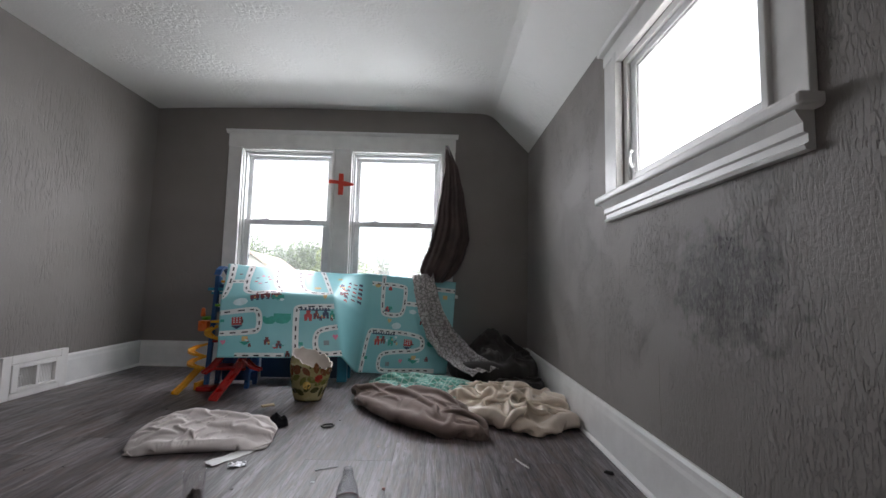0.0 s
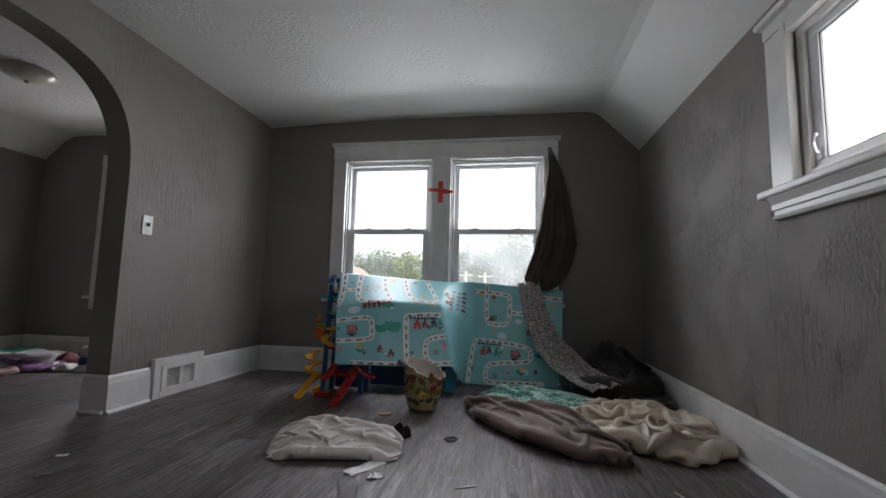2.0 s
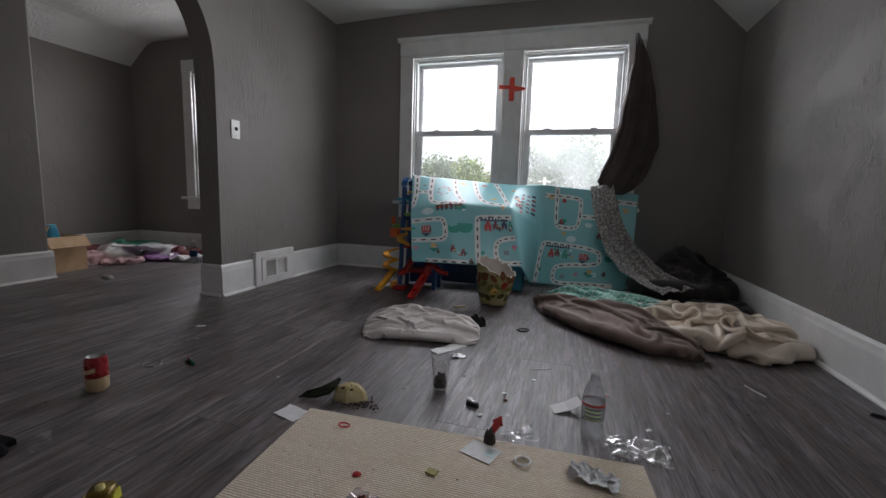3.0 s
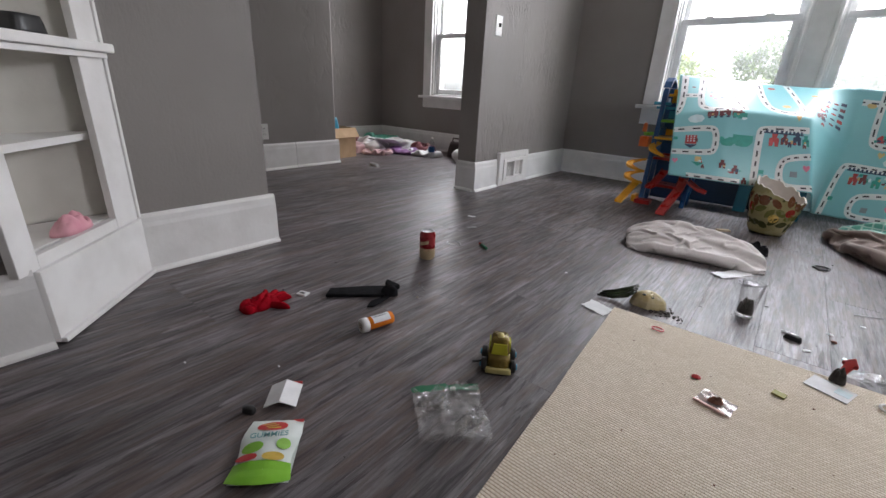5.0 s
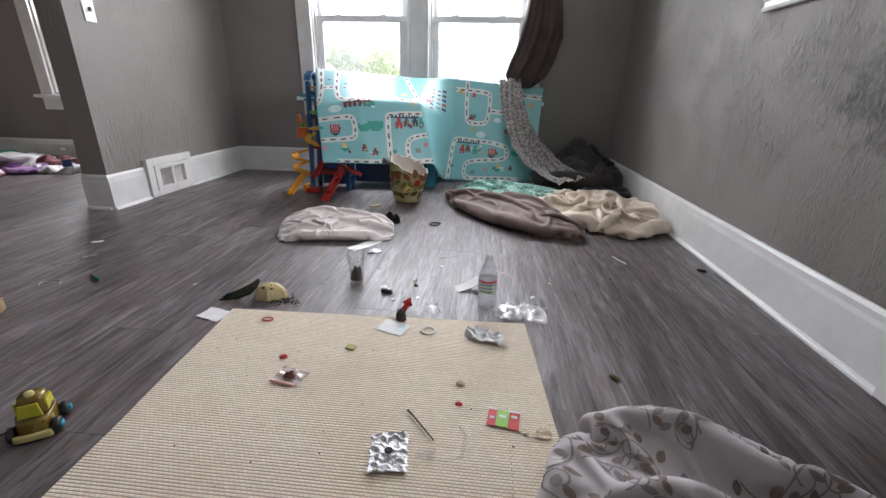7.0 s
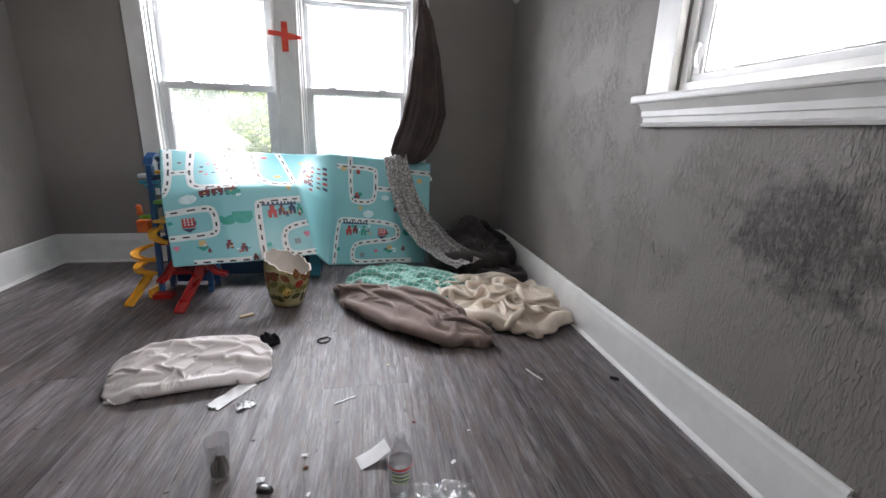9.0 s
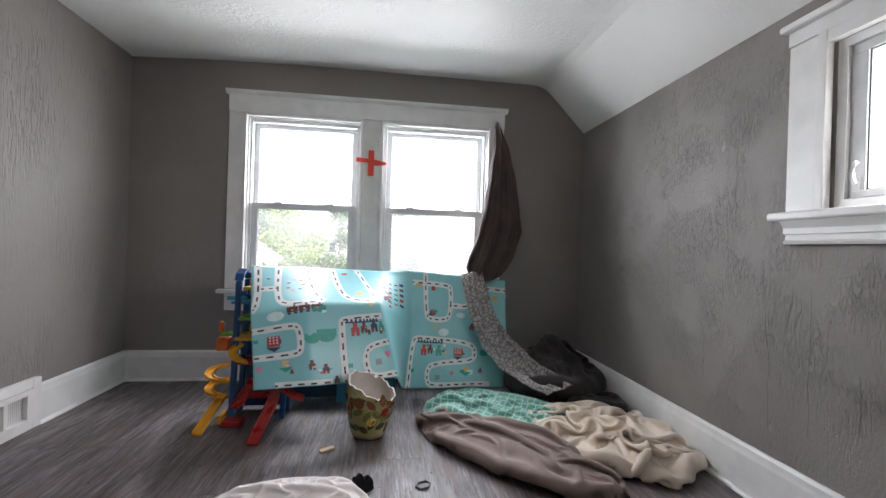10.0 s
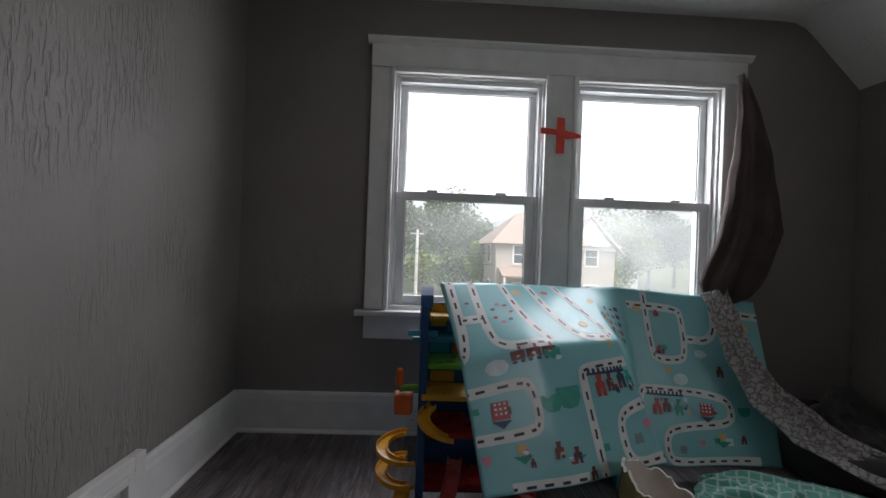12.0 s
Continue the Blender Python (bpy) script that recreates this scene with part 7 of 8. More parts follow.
def on_pouch(name, outline, mat, lift=0.0014, parent=cp):
    bm = bmesh.new()
    cx, cy = sum(p[0] for p in outline) / len(outline), sum(p[1] for p in outline) / len(outline)
    mid = bm.verts.new((cx, cy, pouch_z(cx, cy) + lift))
    ring = [bm.verts.new((x, y, pouch_z(x, y) + lift)) for x, y in outline]
    for i in range(len(ring)):
        bm.faces.new((mid, ring[i], ring[(i + 1) % len(ring)]))
    return part(name, bm, mat, parent)


def ell(cx, cy, rx, ry, n=18):
    return [(cx + rx * math.cos(2 * math.pi * i / n), cy + ry * math.sin(2 * math.pi * i / n)) for i in range(n)]


M_GOLDP = material("gold_print", (0.6, 0.4, 0.06), (0.68, 0.47, 0.09), scale=40, rough=0.35)
on_pouch("oval_print", ell(-0.004, 0.048, 0.03, 0.017), M_REDP)
for dx, dy in ((-0.008, 0.007), (0.0, -0.001), (0.006, -0.008)):
    on_pouch("oval_stripe", [(-0.004 + dx - 0.012, 0.046 + dy - 0.002), (-0.004 + dx + 0.012, 0.05 + dy - 0.002), (-0.004 + dx + 0.012, 0.0545 + dy - 0.002), (-0.004 + dx - 0.012, 0.0505 + dy - 0.002)], M_GOLDP, 0.0022)
on_pouch("round_print", ell(0.03, -0.004, 0.013, 0.013), M_GREENP)
on_pouch("sweet_print", ell(-0.025, -0.012, 0.02, 0.014), M_LIME)
on_pouch("sweet_print", ell(-0.03, -0.034, 0.02, 0.008), M_REDP, 0.002)
on_pouch("sweet_print", ell(0.018, -0.034, 0.02, 0.009), M_GOLDP, 0.002)
on_pouch("corner_print", [(0.03, 0.075), (0.053, 0.075), (0.053, 0.066), (0.04, 0.067)], M_REDP)


def lettering(name, body, size, parent, m, mat):
    cu_ = bpy.data.curves.new(name, "FONT")
    cu_.body, cu_.size, cu_.align_x, cu_.extrude = body, size, "CENTER", 0.0003
    cu_.offset = 0.0002
    cu_.materials.append(mat)
    ob = new(name, cu_)
    ob.parent = parent
    ob.matrix_basis = m
    return ob


lettering("lettering", "GUMMIES", 0.017, cp, pose(0.0, 0.008, 0.0275, 0, 0, 4), material("pouch_lettering", (0.16, 0.36, 0.36), (0.2, 0.42, 0.42), rough=0.4))

# folded carton beside it
fb = root("folded_carton", pose(-1.315, 0.2, 0.0, 0, 0, 46), "folded white carton flap with red edge", "carton")
part("flap", prism([(-0.035, 0.002), (0.0, 0.018), (0.035, 0.002), (0.032, 0.002), (0.0, 0.0155), (-0.032, 0.002)], -0.035, 0.04, place=lambda x, z, y: (x, y, z)), M_PAPER, fb)
part("red_edge", box(-0.004, 0.034, 0.0405, 0.044, 0.003, 0.009), M_REDP, fb, bevel=0.001)
thing("plastic_clip", rounded(0.03, 0.018, 0.0, 0.014, 0.8), M_BLACK, -1.325, 0.125, 0.001, "small black plastic clip on the floor", "clip", rz=30, smooth=True)

# broken pot rim: dark green handle and a cream shard
sh = root("pot_shard", pose(-0.865, 1.295, 0.0), "broken cream pot shard with a dark green rim", "shard")
M_DKGREEN = material("dark_green_glaze", (0.012, 0.02, 0.008), (0.025, 0.035, 0.015), scale=30, rough=0.2)


part("curved_shard", Mound(0.04, 0.008, 0.054, 0.042, 20, 0.05, p=2.2, folds=0.1, along=25, across=25, seed=29, wobble=0.2, flat=2.6, fine=0.15).mesh(10, 22), material("cream_gold_glaze", (0.45, 0.36, 0.16), (0.62, 0.54, 0.34), scale=30, rough=0.2), sh)
for k in range(3):
    part("rim_piece", tube([(-0.115 + 0.005 * k, -0.058 + 0.01 * k, 0.009 + 0.004 * k), (-0.065, -0.04 + 0.012 * k, 0.012 + 0.006 * k), (-0.025, -0.022 + 0.012 * k, 0.025 + 0.008 * k), (0.0, -0.012 + 0.012 * k, 0.048 + 0.006 * k)], [0.004, 0.008, 0.009, 0.007], 10), M_DKGREEN, sh, "dark green glazed rim", smooth=True)
for k, (a, b_) in enumerate(((0.03, -0.01), (0.055, 0.0), (0.06, 0.03))):
    part("glaze_print", lathe([(0.007, 0), (0.006, 0.003), (0, 0.004)], 8), M_DKGREEN, sh).matrix_basis = pose(a, b_ - 0.012, 0.048 - 0.4 * abs(a - 0.035))
bm = bmesh.new()
rng = random.Random(3)
for k in range(90):
    x, y, r = rng.gauss(-0.765, 0.028), rng.gauss(1.275, 0.016), 0.0015 + 0.002 * rng.random()
    box(x - r, x + r, y - r * 0.7, y + r * 0.7, 0.0004, 0.0004 + r, bm)
tagged(obj("soil_crumbs", bm, M_SOOT), "scattered dark soil crumbs beside the shard", "soil", kind="stuff")

thing("paper_note", crumple(0.085, 0.065, 0.006, 5), M_PAPER, -0.945, 1.15, 0.0006, "small creased white paper note", "paper", rz=-12)

# drinking glass with dirt
dg = root("drinking_glass", pose(-0.555, 1.463, 0.0008), "tall clear drinking glass with dark dirt inside", "glass")
part("wall", lathe([(0, 0), (0.024, 0), (0.026, 0.004), (0.034, 0.125), (0.0325, 0.125), (0.0245, 0.012), (0, 0.01)], 32), M_GLASS, dg, smooth=True)
part("dirt", Mound(0, 0, 0.022, 0.022, 0, 0.042, seed=71, folds=0.9, along=30, across=40, z0=0.0125, wobble=0.2).mesh(14, 30), M_SOOT, dg, "dark clod of dirt")

# water bottle
M_LABEL = clear("printed_clear_label", (0.95, 0.93, 0.93), gloss=0.1, rough=0.15, veil=0.4)
wb_ = root("water_bottle", pose(-0.05, 1.325, 0.0008), "clear plastic bottle with a red and white label", "bottle")
part("shell", lathe([(0, 0.006), (0.024, 0.0), (0.031, 0.006), (0.032, 0.05), (0.0305, 0.055), (0.032, 0.06), (0.032, 0.125), (0.028, 0.145), (0.014, 0.175), (0.0125, 0.195), (0.0115, 0.195), (0.0125, 0.175), (0.0265, 0.145), (0.0305, 0.12), (0.0305, 0.01), (0, 0.008)], 32), M_BOTTLE, wb_, smooth=True)
part("label_band", lathe([(0.0325, 0.068), (0.0325, 0.112)], 32), M_LABEL, wb_, "white label", smooth=True)
part("label_stripe", lathe([(0.0329, 0.106), (0.0329, 0.113)], 32), M_REDP, wb_, "red label stripe", smooth=True)
for k in range(6):
    part("text_bar", grid_mesh(lambda u, v: Vector((0.0329 * math.cos(-2.4 + 1.5 * u), 0.0329 * math.sin(-2.4 + 1.5 * u), 0.067 + 0.006 * k + 0.0028 * v)), 8, 1), M_BLACK if k % 2 else M_GREENP, wb_)
part("neck_ring", lathe([(0.0135, 0.178), (0.016, 0.18), (0.016, 0.183), (0.0135, 0.185)], 24), M_BOTTLE, wb_, smooth=True)

b2 = root("plastic_bag", pose(0.07, 1.29, 0.0, 0, 0, -4), "crumpled clear plastic bag on the floor", "bag")
part("film", crumple(0.17, 0.11, 0.025, 13, 24, 22), M_CLEAR, b2, smooth=True)
part("film", crumple(0.15, 0.1, 0.015, 17, 16, 30), M_CLEAR, b2, smooth=True)
thing("foil_scrap", crumple(0.12, 0.055, 0.035, 19, 22, 30), M_FOIL, -0.055, 1.11, RZ, "crumpled silver foil scrap on the rug", "foil", rz=-14)
fs = root("foil_sheet", pose(-0.25, 0.655, RZ, 0, 0, 8), "flat crumpled foil sheet with a burnt hole", "foil")
part("sheet", crumple(0.078, 0.1, 0.011, 23, 44, 55), M_FOIL, fs)
part("burn", lathe([(0.009, 0.008), (0.006, 0.0095), (0, 0.0092)], 12), M_SOOT, fs, "dark burnt spot")
thing("wooden_stick", tube([(-0.035, 0.04, 0.005), (-0.02, 0.025, 0.004), (0.035, -0.04, 0.0025)], [0.0028, 0.0022, 0.0014], 7), M_BARK, -0.197, 0.737, RZ, "thin dark wooden stick on the rug", "stick", smooth=True)
thing("clear_strip", tube([(-0.04, -0.04, 0.003), (-0.005, -0.045, 0.003), (0.03, -0.03, 0.003), (0.035, 0.03, 0.003), (0.02, 0.05, 0.003)], 0.004, 6), M_CLEAR, -0.13, 0.69, RZ, "curled clear plastic strip on the rug", "plastic")
thing("clear_scrap", crumple(0.04, 0.03, 0.006, 29), M_CLEAR, -0.175, 0.66, RZ, "small clear plastic scrap on the rug", "plastic")

# torn sweet wrapper
tw = root("sweet_wrapper", pose(0.005, 0.775, RZ, 0, 0, -8), "torn red and green paper sweet wrapper", "wrapper")
for k, (x, w, m_) in enumerate(((-0.042, 0.02, M_REDP), (-0.018, 0.028, M_GREENP), (0.008, 0.024, M_REDP))):
    part("panel", box(x - w / 2, x + w / 2 - 0.0005, -0.026, 0.026, 0.0008, 0.0022 + 0.002 * (k % 2)), m_, tw, bevel=0.0005)
    part("text_bar", box(x - w * 0.3, x + w * 0.25, -0.004 + 0.006 * k, 0.003 + 0.006 * k, 0.0024 + 0.002 * (k % 2), 0.0028 + 0.002 * (k % 2)), M_PAPER, tw)
part("edge_strip", box(-0.0545, 0.0205, 0.0265, 0.031, 0.0008, 0.002), M_PAPER, tw)
thing("torn_wrapper", crumple(0.06, 0.05, 0.014, 33, 14, 40), M_TAN, 0.065, 0.757, 0.002, "torn grey and tan wrapper at the rug's edge", "wrapper", rz=-12)

pw = root("pink_wrapper", pose(-0.553, 0.865, RZ, 0, 0, -12), "clear pink wrapper with brown crumbs", "wrapper")
part("film", crumple(0.075, 0.055, 0.008, 37, 14, 30), clear("pink_film", (1, 0.86, 0.84), gloss=0.3, rough=0.2, veil=0.35), pw)
part("fold", box(-0.04, 0.028, -0.034, -0.026, 0.001, 0.006), M_PINK, pw, "pink folded edge", bevel=0.002)
part("crumbs", Mound(0, -0.004, 0.016, 0.009, 30, 0.012, seed=73, folds=0.9, along=40, across=60, z0=0.004, wobble=0.3).mesh(8, 20), M_BROWNBIT, pw)
thing("wrapped_sweet", Mound(0, 0, 0.011, 0.008, 20, 0.007, seed=75, p=3, folds=0.3, along=40, across=60).mesh(8, 20), M_REDP, -0.609, 0.943, RZ, "small red wrapped sweet on the rug", "sweet")
thing("hair_tie", tube([(0.017 * math.cos(a * 0.524), 0.011 * math.sin(a * 0.524), 0.003) for a in range(12)], 0.0022, 6, closed=True), M_REDP, -0.748, 1.127, RZ, "small red elastic hair tie", "hair tie")
thing("green_chip", box(-0.014, 0.014, -0.011, 0.011, 0, 0.005), material("olive_card", (0.3, 0.28, 0.08), (0.36, 0.34, 0.1), rough=0.6), -0.439, 1.01, RZ, "small olive green card scrap", "scrap", rz=-15, bevel=0.001)
thing("tan_crumb", Mound(0, 0, 0.012, 0.01, 0, 0.006, seed=77, p=3, folds=0.4, along=40, across=50).mesh(8, 18), M_TAN, -0.115, 0.89, RZ, "tan crumb on the rug", "crumb")
thing("red_bead", Mound(0, 0, 0.009, 0.007, 0, 0.006, seed=78, p=3).mesh(8, 18), M_REDP, -0.115, 0.815, RZ, "small dark red bead on the rug", "bead", smooth=True)
thing("plastic_ring", tube([(0.02 * math.cos(a * 0.262), 0.02 * math.sin(a * 0.262), 0.004) for a in range(24)], 0.0035, 8, closed=True), M_PLASTIC_W, -0.229, 1.125, RZ, "white plastic ring lying on the rug", "ring", smooth=True)
wc = root("white_card", pose(-0.34, 1.135, RZ, 0, 0, -20), "white card with a red print on the rug", "card")
part("card", box(-0.045, 0.045, -0.035, 0.035, 0, 0.0012), M_PAPER, wc)
part("red_print", box(0.01, 0.04, -0.01, 0.02, 0.0014, 0.0018), PRINT["cloud"], wc)
ra = root("red_toy_arrow", pose(-0.325, 1.185, RZ + 0.001, 0, 0, -25), "red plastic arrow piece with a burnt end", "toy")
part("arrow", prism([(-0.008, 0.0), (0.008, 0.0), (0.008, 0.03), (0.018, 0.03), (0.0, 0.052), (-0.018, 0.03), (-0.008, 0.03)], 0.02, 0.03, place=lambda x, y, z: (x, y + 0.005, z + y * 0.55)), M_TRED, ra, bevel=0.002)
part("burnt_end", Mound(0, -0.002, 0.017, 0.015, 0, 0.034, seed=81, folds=0.9, along=30, across=40).mesh(10, 24), M_SOOT, ra, "black burnt lump")
for k, (x, y, w, r) in enumerate(((-0.25, 1.29, 0.07, 20), (-0.275, 1.25, 0.05, -30), (-0.215, 1.255, 0.04, 50))):
    thing("clear_scrap", crumple(w, w * 0.65, 0.012, 90 + k, 12, 40), M_CLEAR, x, y, 0.0006, "torn clear plastic film scrap on the floor", "plastic", rz=r)
lt = root("lighter", pose(-0.42, 1.39, 0.0008, 0, 0, -15), "small black lighter with a silver head", "lighter")
part("case", rounded(0.046, 0.022, 0.0, 0.013, 0.85), M_BLACK, lt, smooth=True)
part("head", rounded(0.028, 0.014, 0.0132, 0.018, 0.7), M_METAL, lt, smooth=True)
thing("paper_scrap", crumple(0.022, 0.018, 0.006, 41), M_PAPER, -0.44, 1.43, 0.0006, "tiny white paper scrap on the floor", "paper")
thing("paper_scrap", crumple(0.018, 0.012, 0.006, 43), M_PAPER, -0.33, 1.51, 0.0006, "tiny white paper scrap on the floor", "paper")
thing("red_crumb", Mound(0, 0, 0.008, 0.006, 0, 0.008, seed=83).mesh(8, 16), M_BROWNBIT, -0.32, 1.46, 0.0006, "tiny dark red crumb on the floor", "crumb")
thing("red_crumb", Mound(0, 0, 0.007, 0.006, 0, 0.007, seed=84).mesh(8, 16), M_PINK, 0.02, 1.62, 0.0006, "tiny pink crumb on the floor", "crumb")
pc = thing("paper_card", prism([(-0.05, 0.001), (0.0, 0.012), (0.045, 0.034), (0.045, 0.032), (0.0, 0.0105), (-0.05, 0.0002)], -0.028, 0.028, place=lambda x, z, y: (x, y, z)), M_PAPER, -0.12, 1.47, 0.0006, "folded white paper card standing open", "paper", rz=20)

# by the pillow
thing("paper_sleeve", crumple(0.06, 0.18, 0.007, 45, 18, 14), M_PAPER, -0.635, 1.865, 0.0006, "creased white paper sleeve by the pillow", "paper", rz=-32)
thing("foil_scrap", crumple(0.065, 0.04, 0.014, 47, 14, 50), M_FOIL, -0.57, 1.79, 0.0006, "shiny silver foil scrap on the floor", "foil", rz=25)
thing("black_sock", Mound(0, 0, 0.05, 0.035, 30, 0.05, seed=86, folds=0.6, along=20, across=20).mesh(16, 40), M_STRAP, -0.585, 2.25, 0.0005, "balled black sock behind the pillow", "sock", smooth=True)
thing("bracelet", tube([(-0.03, 0, 0.004), (-0.015, 0.022, 0.004), (0.02, 0.026, 0.004), (0.032, 0.004, 0.004), (0.016, -0.02, 0.004), (-0.016, -0.024, 0.004)], 0.004, 6, closed=True), M_BLACK, -0.34, 2.255, 0.0006, "angular black plastic bracelet on the floor", "bracelet", rz=15)
thing("wood_chip", box(-0.035, 0.035, -0.013, 0.013, 0, 0.01), M_TAN, -0.765, 2.58, 0.0006, "pale wooden chip on the floor", "wood", rz=35, bevel=0.002)
thing("nail", tube([(-0.04, -0.016, 0.002), (0.04, 0.016, 0.002)], 0.002, 6), M_METAL, -0.22, 1.775, 0.0006, "grey metal nail on the floor", "nail", rz=5)
thing("white_straw", tube([(-0.015, 0.05, 0.003), (0.0, 0.01, 0.003), (0.022, -0.035, 0.003)], 0.0032, 6), M_PLASTIC_W, 0.55, 1.84, 0.0006, "short bent white straw on the floor", "straw")
thing("black_clip", rounded(0.04, 0.016, 0, 0.01, 0.7), M_BLACK, 0.88, 1.775, 0.0006, "small black clip beside the baseboard", "clip", rz=-30, smooth=True)
thing("green_twist", tube([(-0.01, 0.008, 0.004), (0.0, 0.0, 0.006), (0.012, -0.012, 0.004)], 0.004, 6), PG["olive"], 0.292, 0.975, 0.0006, "small green and white twisted scrap", "scrap")

rng = random.Random(17)
bm = bmesh.new()
for k in range(45):
    x, y, r = rng.uniform(RX0 + 0.06, RX1 - 0.02), rng.uniform(0.4, 1.15), 0.0008 + 0.0016 * rng.random() ** 2
    box(x - r, x + r, y - r * 0.7, y + r * 0.7, RZ, RZ + r * 0.8, bm)
tagged(obj("rug_crumbs", bm, M_BROWNBIT), "scattered brown crumbs on the woven rug", "crumbs", kind="stuff")
bm = bmesh.new()
for k in range(90):
    x, y, r = rng.uniform(-1.9, 0.7), rng.uniform(0.1, 2.6), 0.001 + 0.003 * rng.random() ** 3
    if not (RX0 - 0.03 < x < RX1 + 0.12 and y < 1.24):
        box(x - r, x + r, y - r * 0.6, y + r * 0.6, 0.0004, 0.0004 + r * 0.7, bm)
tagged(obj("floor_crumbs", bm, M_SOOT), "scattered dark crumbs and grit on the planks", "crumbs", kind="stuff")
for k, (x, y, w, r, m_) in enumerate(((-0.385, 1.335, 0.02, 30, M_PAPER), (-0.5, 1.6, 0.012, 0, M_SOOT), (0.12, 1.42, 0.016, 40, M_PAPER), (-0.3, 1.36, 0.014, 70, M_PAPER), (-0.68, 1.42, 0.012, 10, M_SOOT), (-0.24, 1.66, 0.014, 0, M_PAPER), (0.35, 2.1, 0.012, 20, M_SOOT), (-1.15, 1.35, 0.012, 20, M_PAPER))):
    thing("litter_scrap", crumple(w, w * 0.6, 0.005, 150 + k, 6, 40), m_, x, y, 0.0006, "tiny crumpled scrap of litter on the floor", "litter", rz=r, group="floor litter")

# round the can and the glove
mb = root("matchbook", pose(-1.723, 0.514, 0.0008, 0, 0, 20), "small white matchbook with dark print", "matchbook")
part("cover", box(-0.018, 0.018, -0.014, 0.014, 0, 0.005), M_PAPER, mb, bevel=0.001)
part("text_bar", box(-0.01, 0.008, -0.006, 0.004, 0.0052, 0.0056), M_BLACK, mb)
thing("wire_loop", tube([(0.035 * math.cos(a * 0.314), 0.028 * math.sin(a * 0.314), 0.0025) for a in range(19)], 0.0018, 6), M_METAL, -1.68, 1.285, 0.0006, "thin grey wire loop on the floor", "wire")
pn = root("pen", pose(-1.575, 1.36, 0.0075, 90, 0, 60), "green pen with a red tip on the floor", "pen")
part("barrel", lathe([(0, 0), (0.006, 0), (0.0065, 0.055), (0, 0.056)], 12), M_SEAL, pn, smooth=True)
part("tip", lathe([(0.0062, -0.001), (0.005, -0.018), (0, -0.022)], 12), M_TRED, pn, "red tip", smooth=True)
for k, (x, y, w, r, m_) in enumerate(((-1.893, 1.717, 0.045, 20, M_PAPER), (-1.77, 1.55, 0.05, 60, M_METAL), (-2.02, 1.62, 0.012, 0, M_BLACK), (-1.2, 1.75, 0.012, 0, M_BLACK), (-0.98, 1.5, 0.01, 0, M_SOOT), (-1.6, 0.1, 0.008, 0, M_PAPER), (-1.42, 0.25, 0.008, 0, M_PAPER), (0.2, 1.55, 0.01, 0, M_PAPER), (-0.05, 2.0, 0.01, 0, M_TAN))):
    thing("litter_scrap", crumple(w, w * 0.45, 0.005, 120 + k, 6, 40), m_, x, y, 0.0006, "small flat scrap of litter on the floor", "litter", rz=r, group="floor litter")

# ---- cabinet contents ----
thing("pink_cloth", Mound(0, 0, 0.07, 0.035, -40, 0.035, seed=88, folds=0.8, along=18, across=24).mesh(16, 44), cloth("pink_cotton", (0.7, 0.3, 0.36), (0.78, 0.42, 0.47)), -2.12, 0.03, 0.2395, "crumpled pink cloth on the cabinet's lower shelf", "cloth", smooth=True)
thing("black_case", rounded(0.11, 0.07, 0, 0.045, 0.85), M_BLACK, -2.13, 0.04, 0.754, "small black case on the cabinet counter", "case", rz=-44, smooth=True)

# ---- next room: box and clothes along the wall ----
M_CARD = material("cardboard", (0.5, 0.34, 0.19), (0.58, 0.4, 0.24), scale=12, rough=0.85)
cb_ = root("cardboard_box", pose(-4.1, 2.4, 0.0, 0, 0, 4), "open tan cardboard box with flaps up", "box")
for n_, a in (("side", (-0.16, -0.156, -0.15, 0.15, 0.002, 0.28)), ("side", (0.156, 0.16, -0.15, 0.15, 0.002, 0.28)), ("side", (-0.1555, 0.1555, -0.15, -0.146, 0.002, 0.28)), ("side", (-0.1555, 0.1555, 0.146, 0.15, 0.002, 0.28)), ("base", (-0.155, 0.155, -0.145, 0.145, 0.002, 0.006))):
    part(n_, box(*a), M_CARD, cb_)
part("flap", prism([(0.157, 0.281), (0.161, 0.281), (0.215, 0.2), (0.211, 0.198)], -0.148, 0.148, place=lambda x, z, y: (x, y, z)), M_CARD, cb_)
part("flap", prism([(-0.148, 0.281), (-0.144, 0.281), (-0.10, 0.37), (-0.104, 0.372)], -0.15, 0.15, place=lambda y, z, x: (x, y, z)), M_CARD, cb_)
thing("teal_toy", rounded(0.14, 0.1, 0, 0.17, 0.6), M_TTEAL, -4.1, 2.4, 0.2, "teal plastic toy sticking out of the box", "toy", smooth=True)
CL = {"white": (0.72, 0.72, 0.72), "pink": (0.62, 0.42, 0.44), "red": (0.3, 0.06, 0.06), "purple": (0.3, 0.16, 0.36), "dark": (0.05, 0.04, 0.05), "green": (0.1, 0.4, 0.28), "maroon": (0.22, 0.07, 0.08)}
CLM = {k: cloth("garment_" + k, v_, tuple(min(0.85, x * 1.2) for x in v_)) for k, v_ in CL.items()}
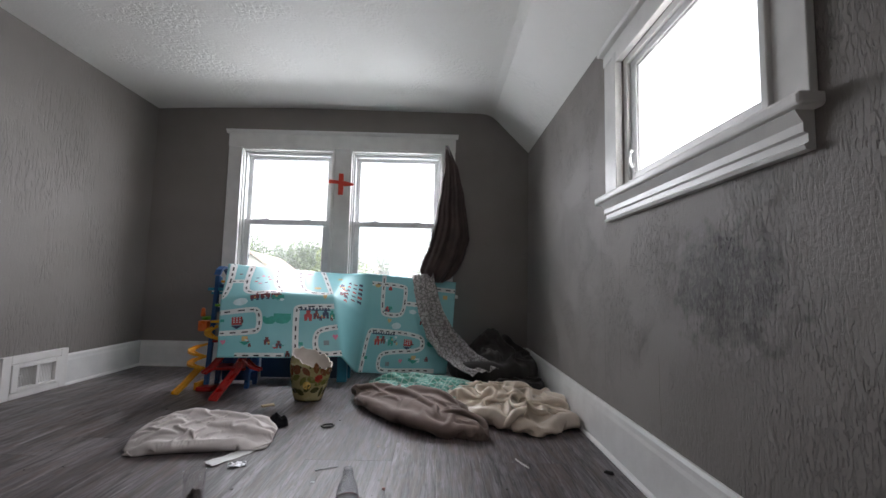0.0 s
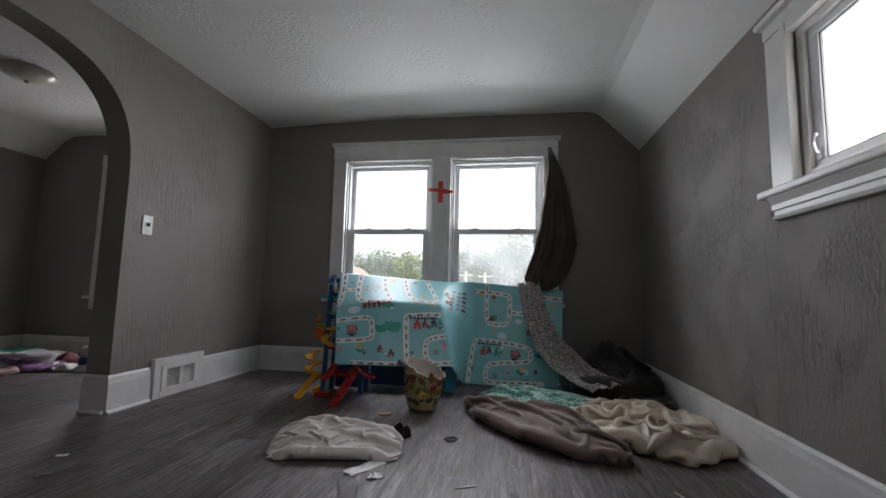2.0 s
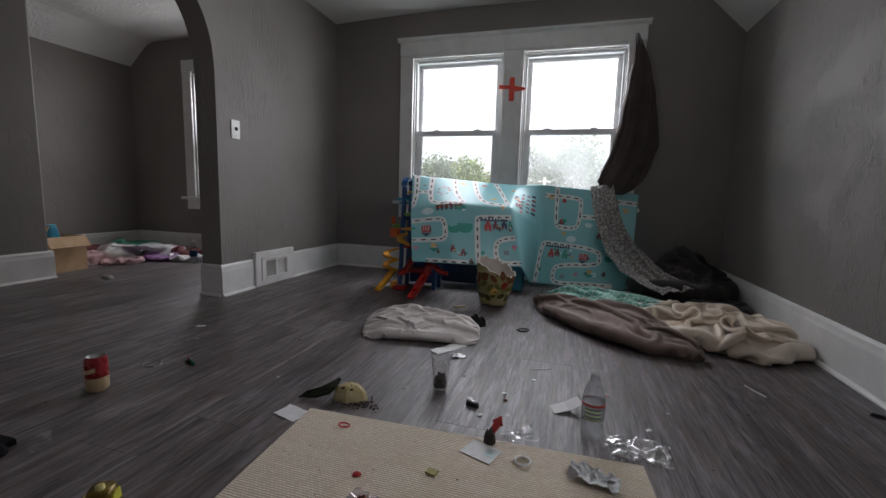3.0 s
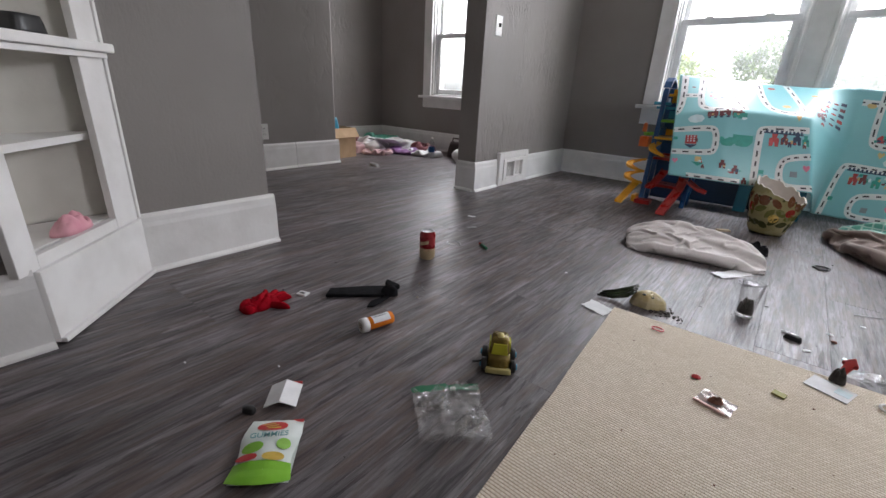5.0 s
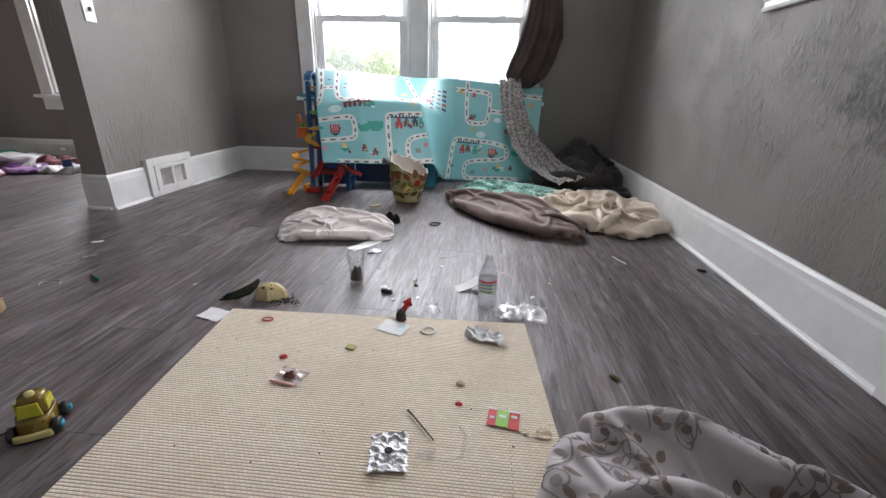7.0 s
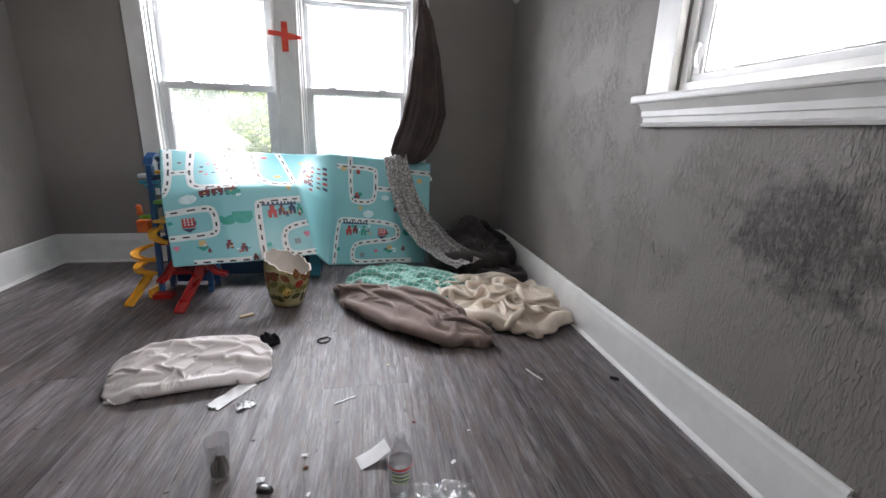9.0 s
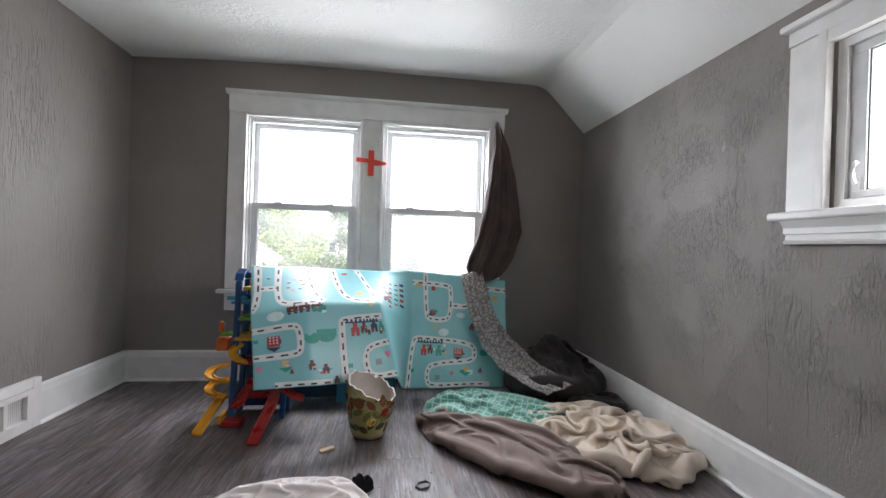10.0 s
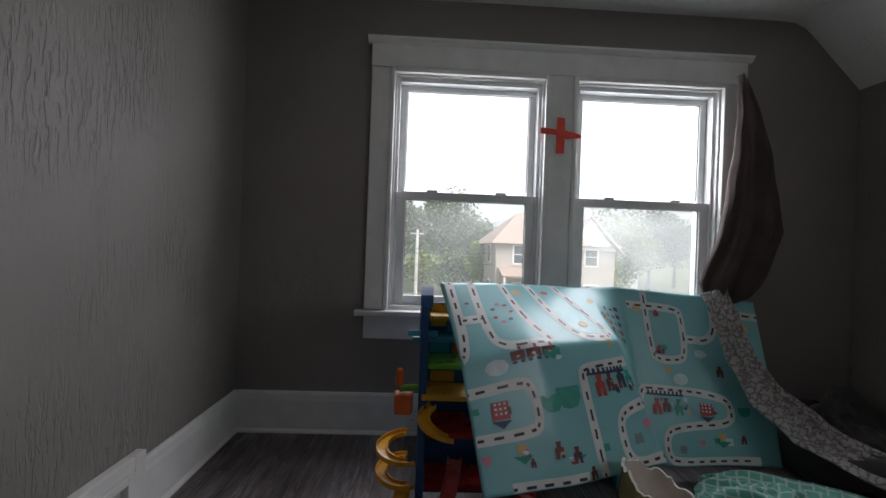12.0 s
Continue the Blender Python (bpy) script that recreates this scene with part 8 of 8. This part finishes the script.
for k, (x, y, a, b_, r, h, c) in enumerate(((-4.35, 2.75, 0.22, 0.14, 20, 0.1, "pink"), (-4.55, 3.05, 0.2, 0.16, 60, 0.13, "maroon"), (-4.2, 3.0, 0.24, 0.13, -30, 0.16, "white"), (-4.45, 3.35, 0.2, 0.15, 10, 0.16, "green"), (-4.05, 3.3, 0.22, 0.14, 0, 0.14, "white"),
                                            (-3.85, 3.12, 0.16, 0.1, 15, 0.07, "purple"), (-3.8, 3.35, 0.2, 0.12, -10, 0.12, "maroon"), (-3.62, 3.2, 0.19, 0.09, 5, 0.07, "white"), (-4.25, 2.6, 0.12, 0.09, 0, 0.05, "white"), (-4.5, 2.5, 0.14, 0.12, 0, 0.08, "red"),
                                            (-3.0, 3.3, 0.2, 0.14, 10, 0.16, "white"), (-3.95, 2.85, 0.14, 0.09, 40, 0.05, "pink"))):
    ob = draped("garment", settled(bunched(x, y, a, b_, r, h * 0.72, 130 + k, n=(58, 44), wobble=0.2, crease=0.01, size=0.12), (32, 24), 1.35, 1.35, 130 + k, steps=90, keep=0.75, start=0.015), CLM[c], c + " garment in a heap along the next room's wall", "clothes")
    ob["group"] = "clothes in the next room"
thing("paper_sheet", crumple(0.3, 0.24, 0.02, 71, 16, 7), M_PAPER, -4.02, 3.02, 0.11, "large white paper sheet lying on the clothes", "paper", rz=25, rx=-14)
hb = root("dark_handbag", pose(-3.3, 3.4, 0.0, 0, 0, -8), "dark brown handbag slumped by the wall", "bag")
part("body", rounded(0.28, 0.13, 0.001, 0.16, 0.75), M_CURTAIN, hb, smooth=True)
part("strap", tube([(-0.1, 0, 0.15), (-0.06, -0.03, 0.2), (0.05, -0.03, 0.2), (0.1, 0, 0.15)], 0.008, 8), M_CURTAIN, hb, smooth=True)
w2_ = root("water_bottle", pose(-3.42, 3.1, 0.0008), "clear water bottle with a blue label", "bottle")
part("shell", lathe([(0, 0.004), (0.03, 0.0), (0.032, 0.01), (0.032, 0.13), (0.026, 0.16), (0.014, 0.185), (0.0135, 0.2), (0, 0.2)], 24), M_BOTTLE, w2_, smooth=True)
part("label_band", lathe([(0.0325, 0.07), (0.0325, 0.12)], 24), M_TBLUE, w2_, "blue label", smooth=True)
part("cap", lathe([(0.0145, 0.2005), (0.0145, 0.214), (0, 0.215)], 20), M_PLASTIC_W, w2_, smooth=True)
thing("remote_control", rounded(0.05, 0.16, 0.0, 0.018, 0.9), M_METAL, -3.45, 2.36, 0.0008, "grey remote control on the next room's floor", "remote", rz=70, smooth=True)


# ---- floor planks, one object each, laid along y ----
def planks():
    floor = bpy.data.objects["floor"]
    W, L, G = 0.178, 1.22, 0.0003
    rng = random.Random(4)
    meshes = {}

    def plank_mesh(w, length):
        key = (round(w, 3), round(length, 3))
        if key not in meshes:
            bm = bmesh.new()
            e = 0.0005
            lo = [bm.verts.new((x, y, -0.0055)) for x, y in ((0, 0), (w, 0), (w, length), (0, length))]
            mid = [bm.verts.new((x, y, -e)) for x, y in ((0, 0), (w, 0), (w, length), (0, length))]
            hi = [bm.verts.new((x, y, 0.0)) for x, y in ((e, e), (w - e, e), (w - e, length - e), (e, length - e))]
            bm.faces.new(hi)
            for i in range(4):
                j = (i + 1) % 4
                bm.faces.new((lo[i], lo[j], mid[j], mid[i]))
                bm.faces.new((mid[i], mid[j], hi[j], hi[i]))
            me = bpy.data.meshes.new("plank")
            bm.to_mesh(me)
            bm.free()
            me.materials.append(M_PLANK)
            meshes[key] = me
        return meshes[key]

    x = XO
    while x < XR - 0.01:
        w = min(W, XR - x)
        y = YF - rng.choice((0.0, 0.2, 0.4, 0.6, 0.8, 1.0))
        while y < YB:
            a, b = max(y, YF), min(y + L, YB)
            if b - a > 0.02:
                ob = new("plank", plank_mesh(w - G, b - a - G))
                ob.location = (x, a, 0)
                ob.parent = floor
            y += L
        x += W


planks()
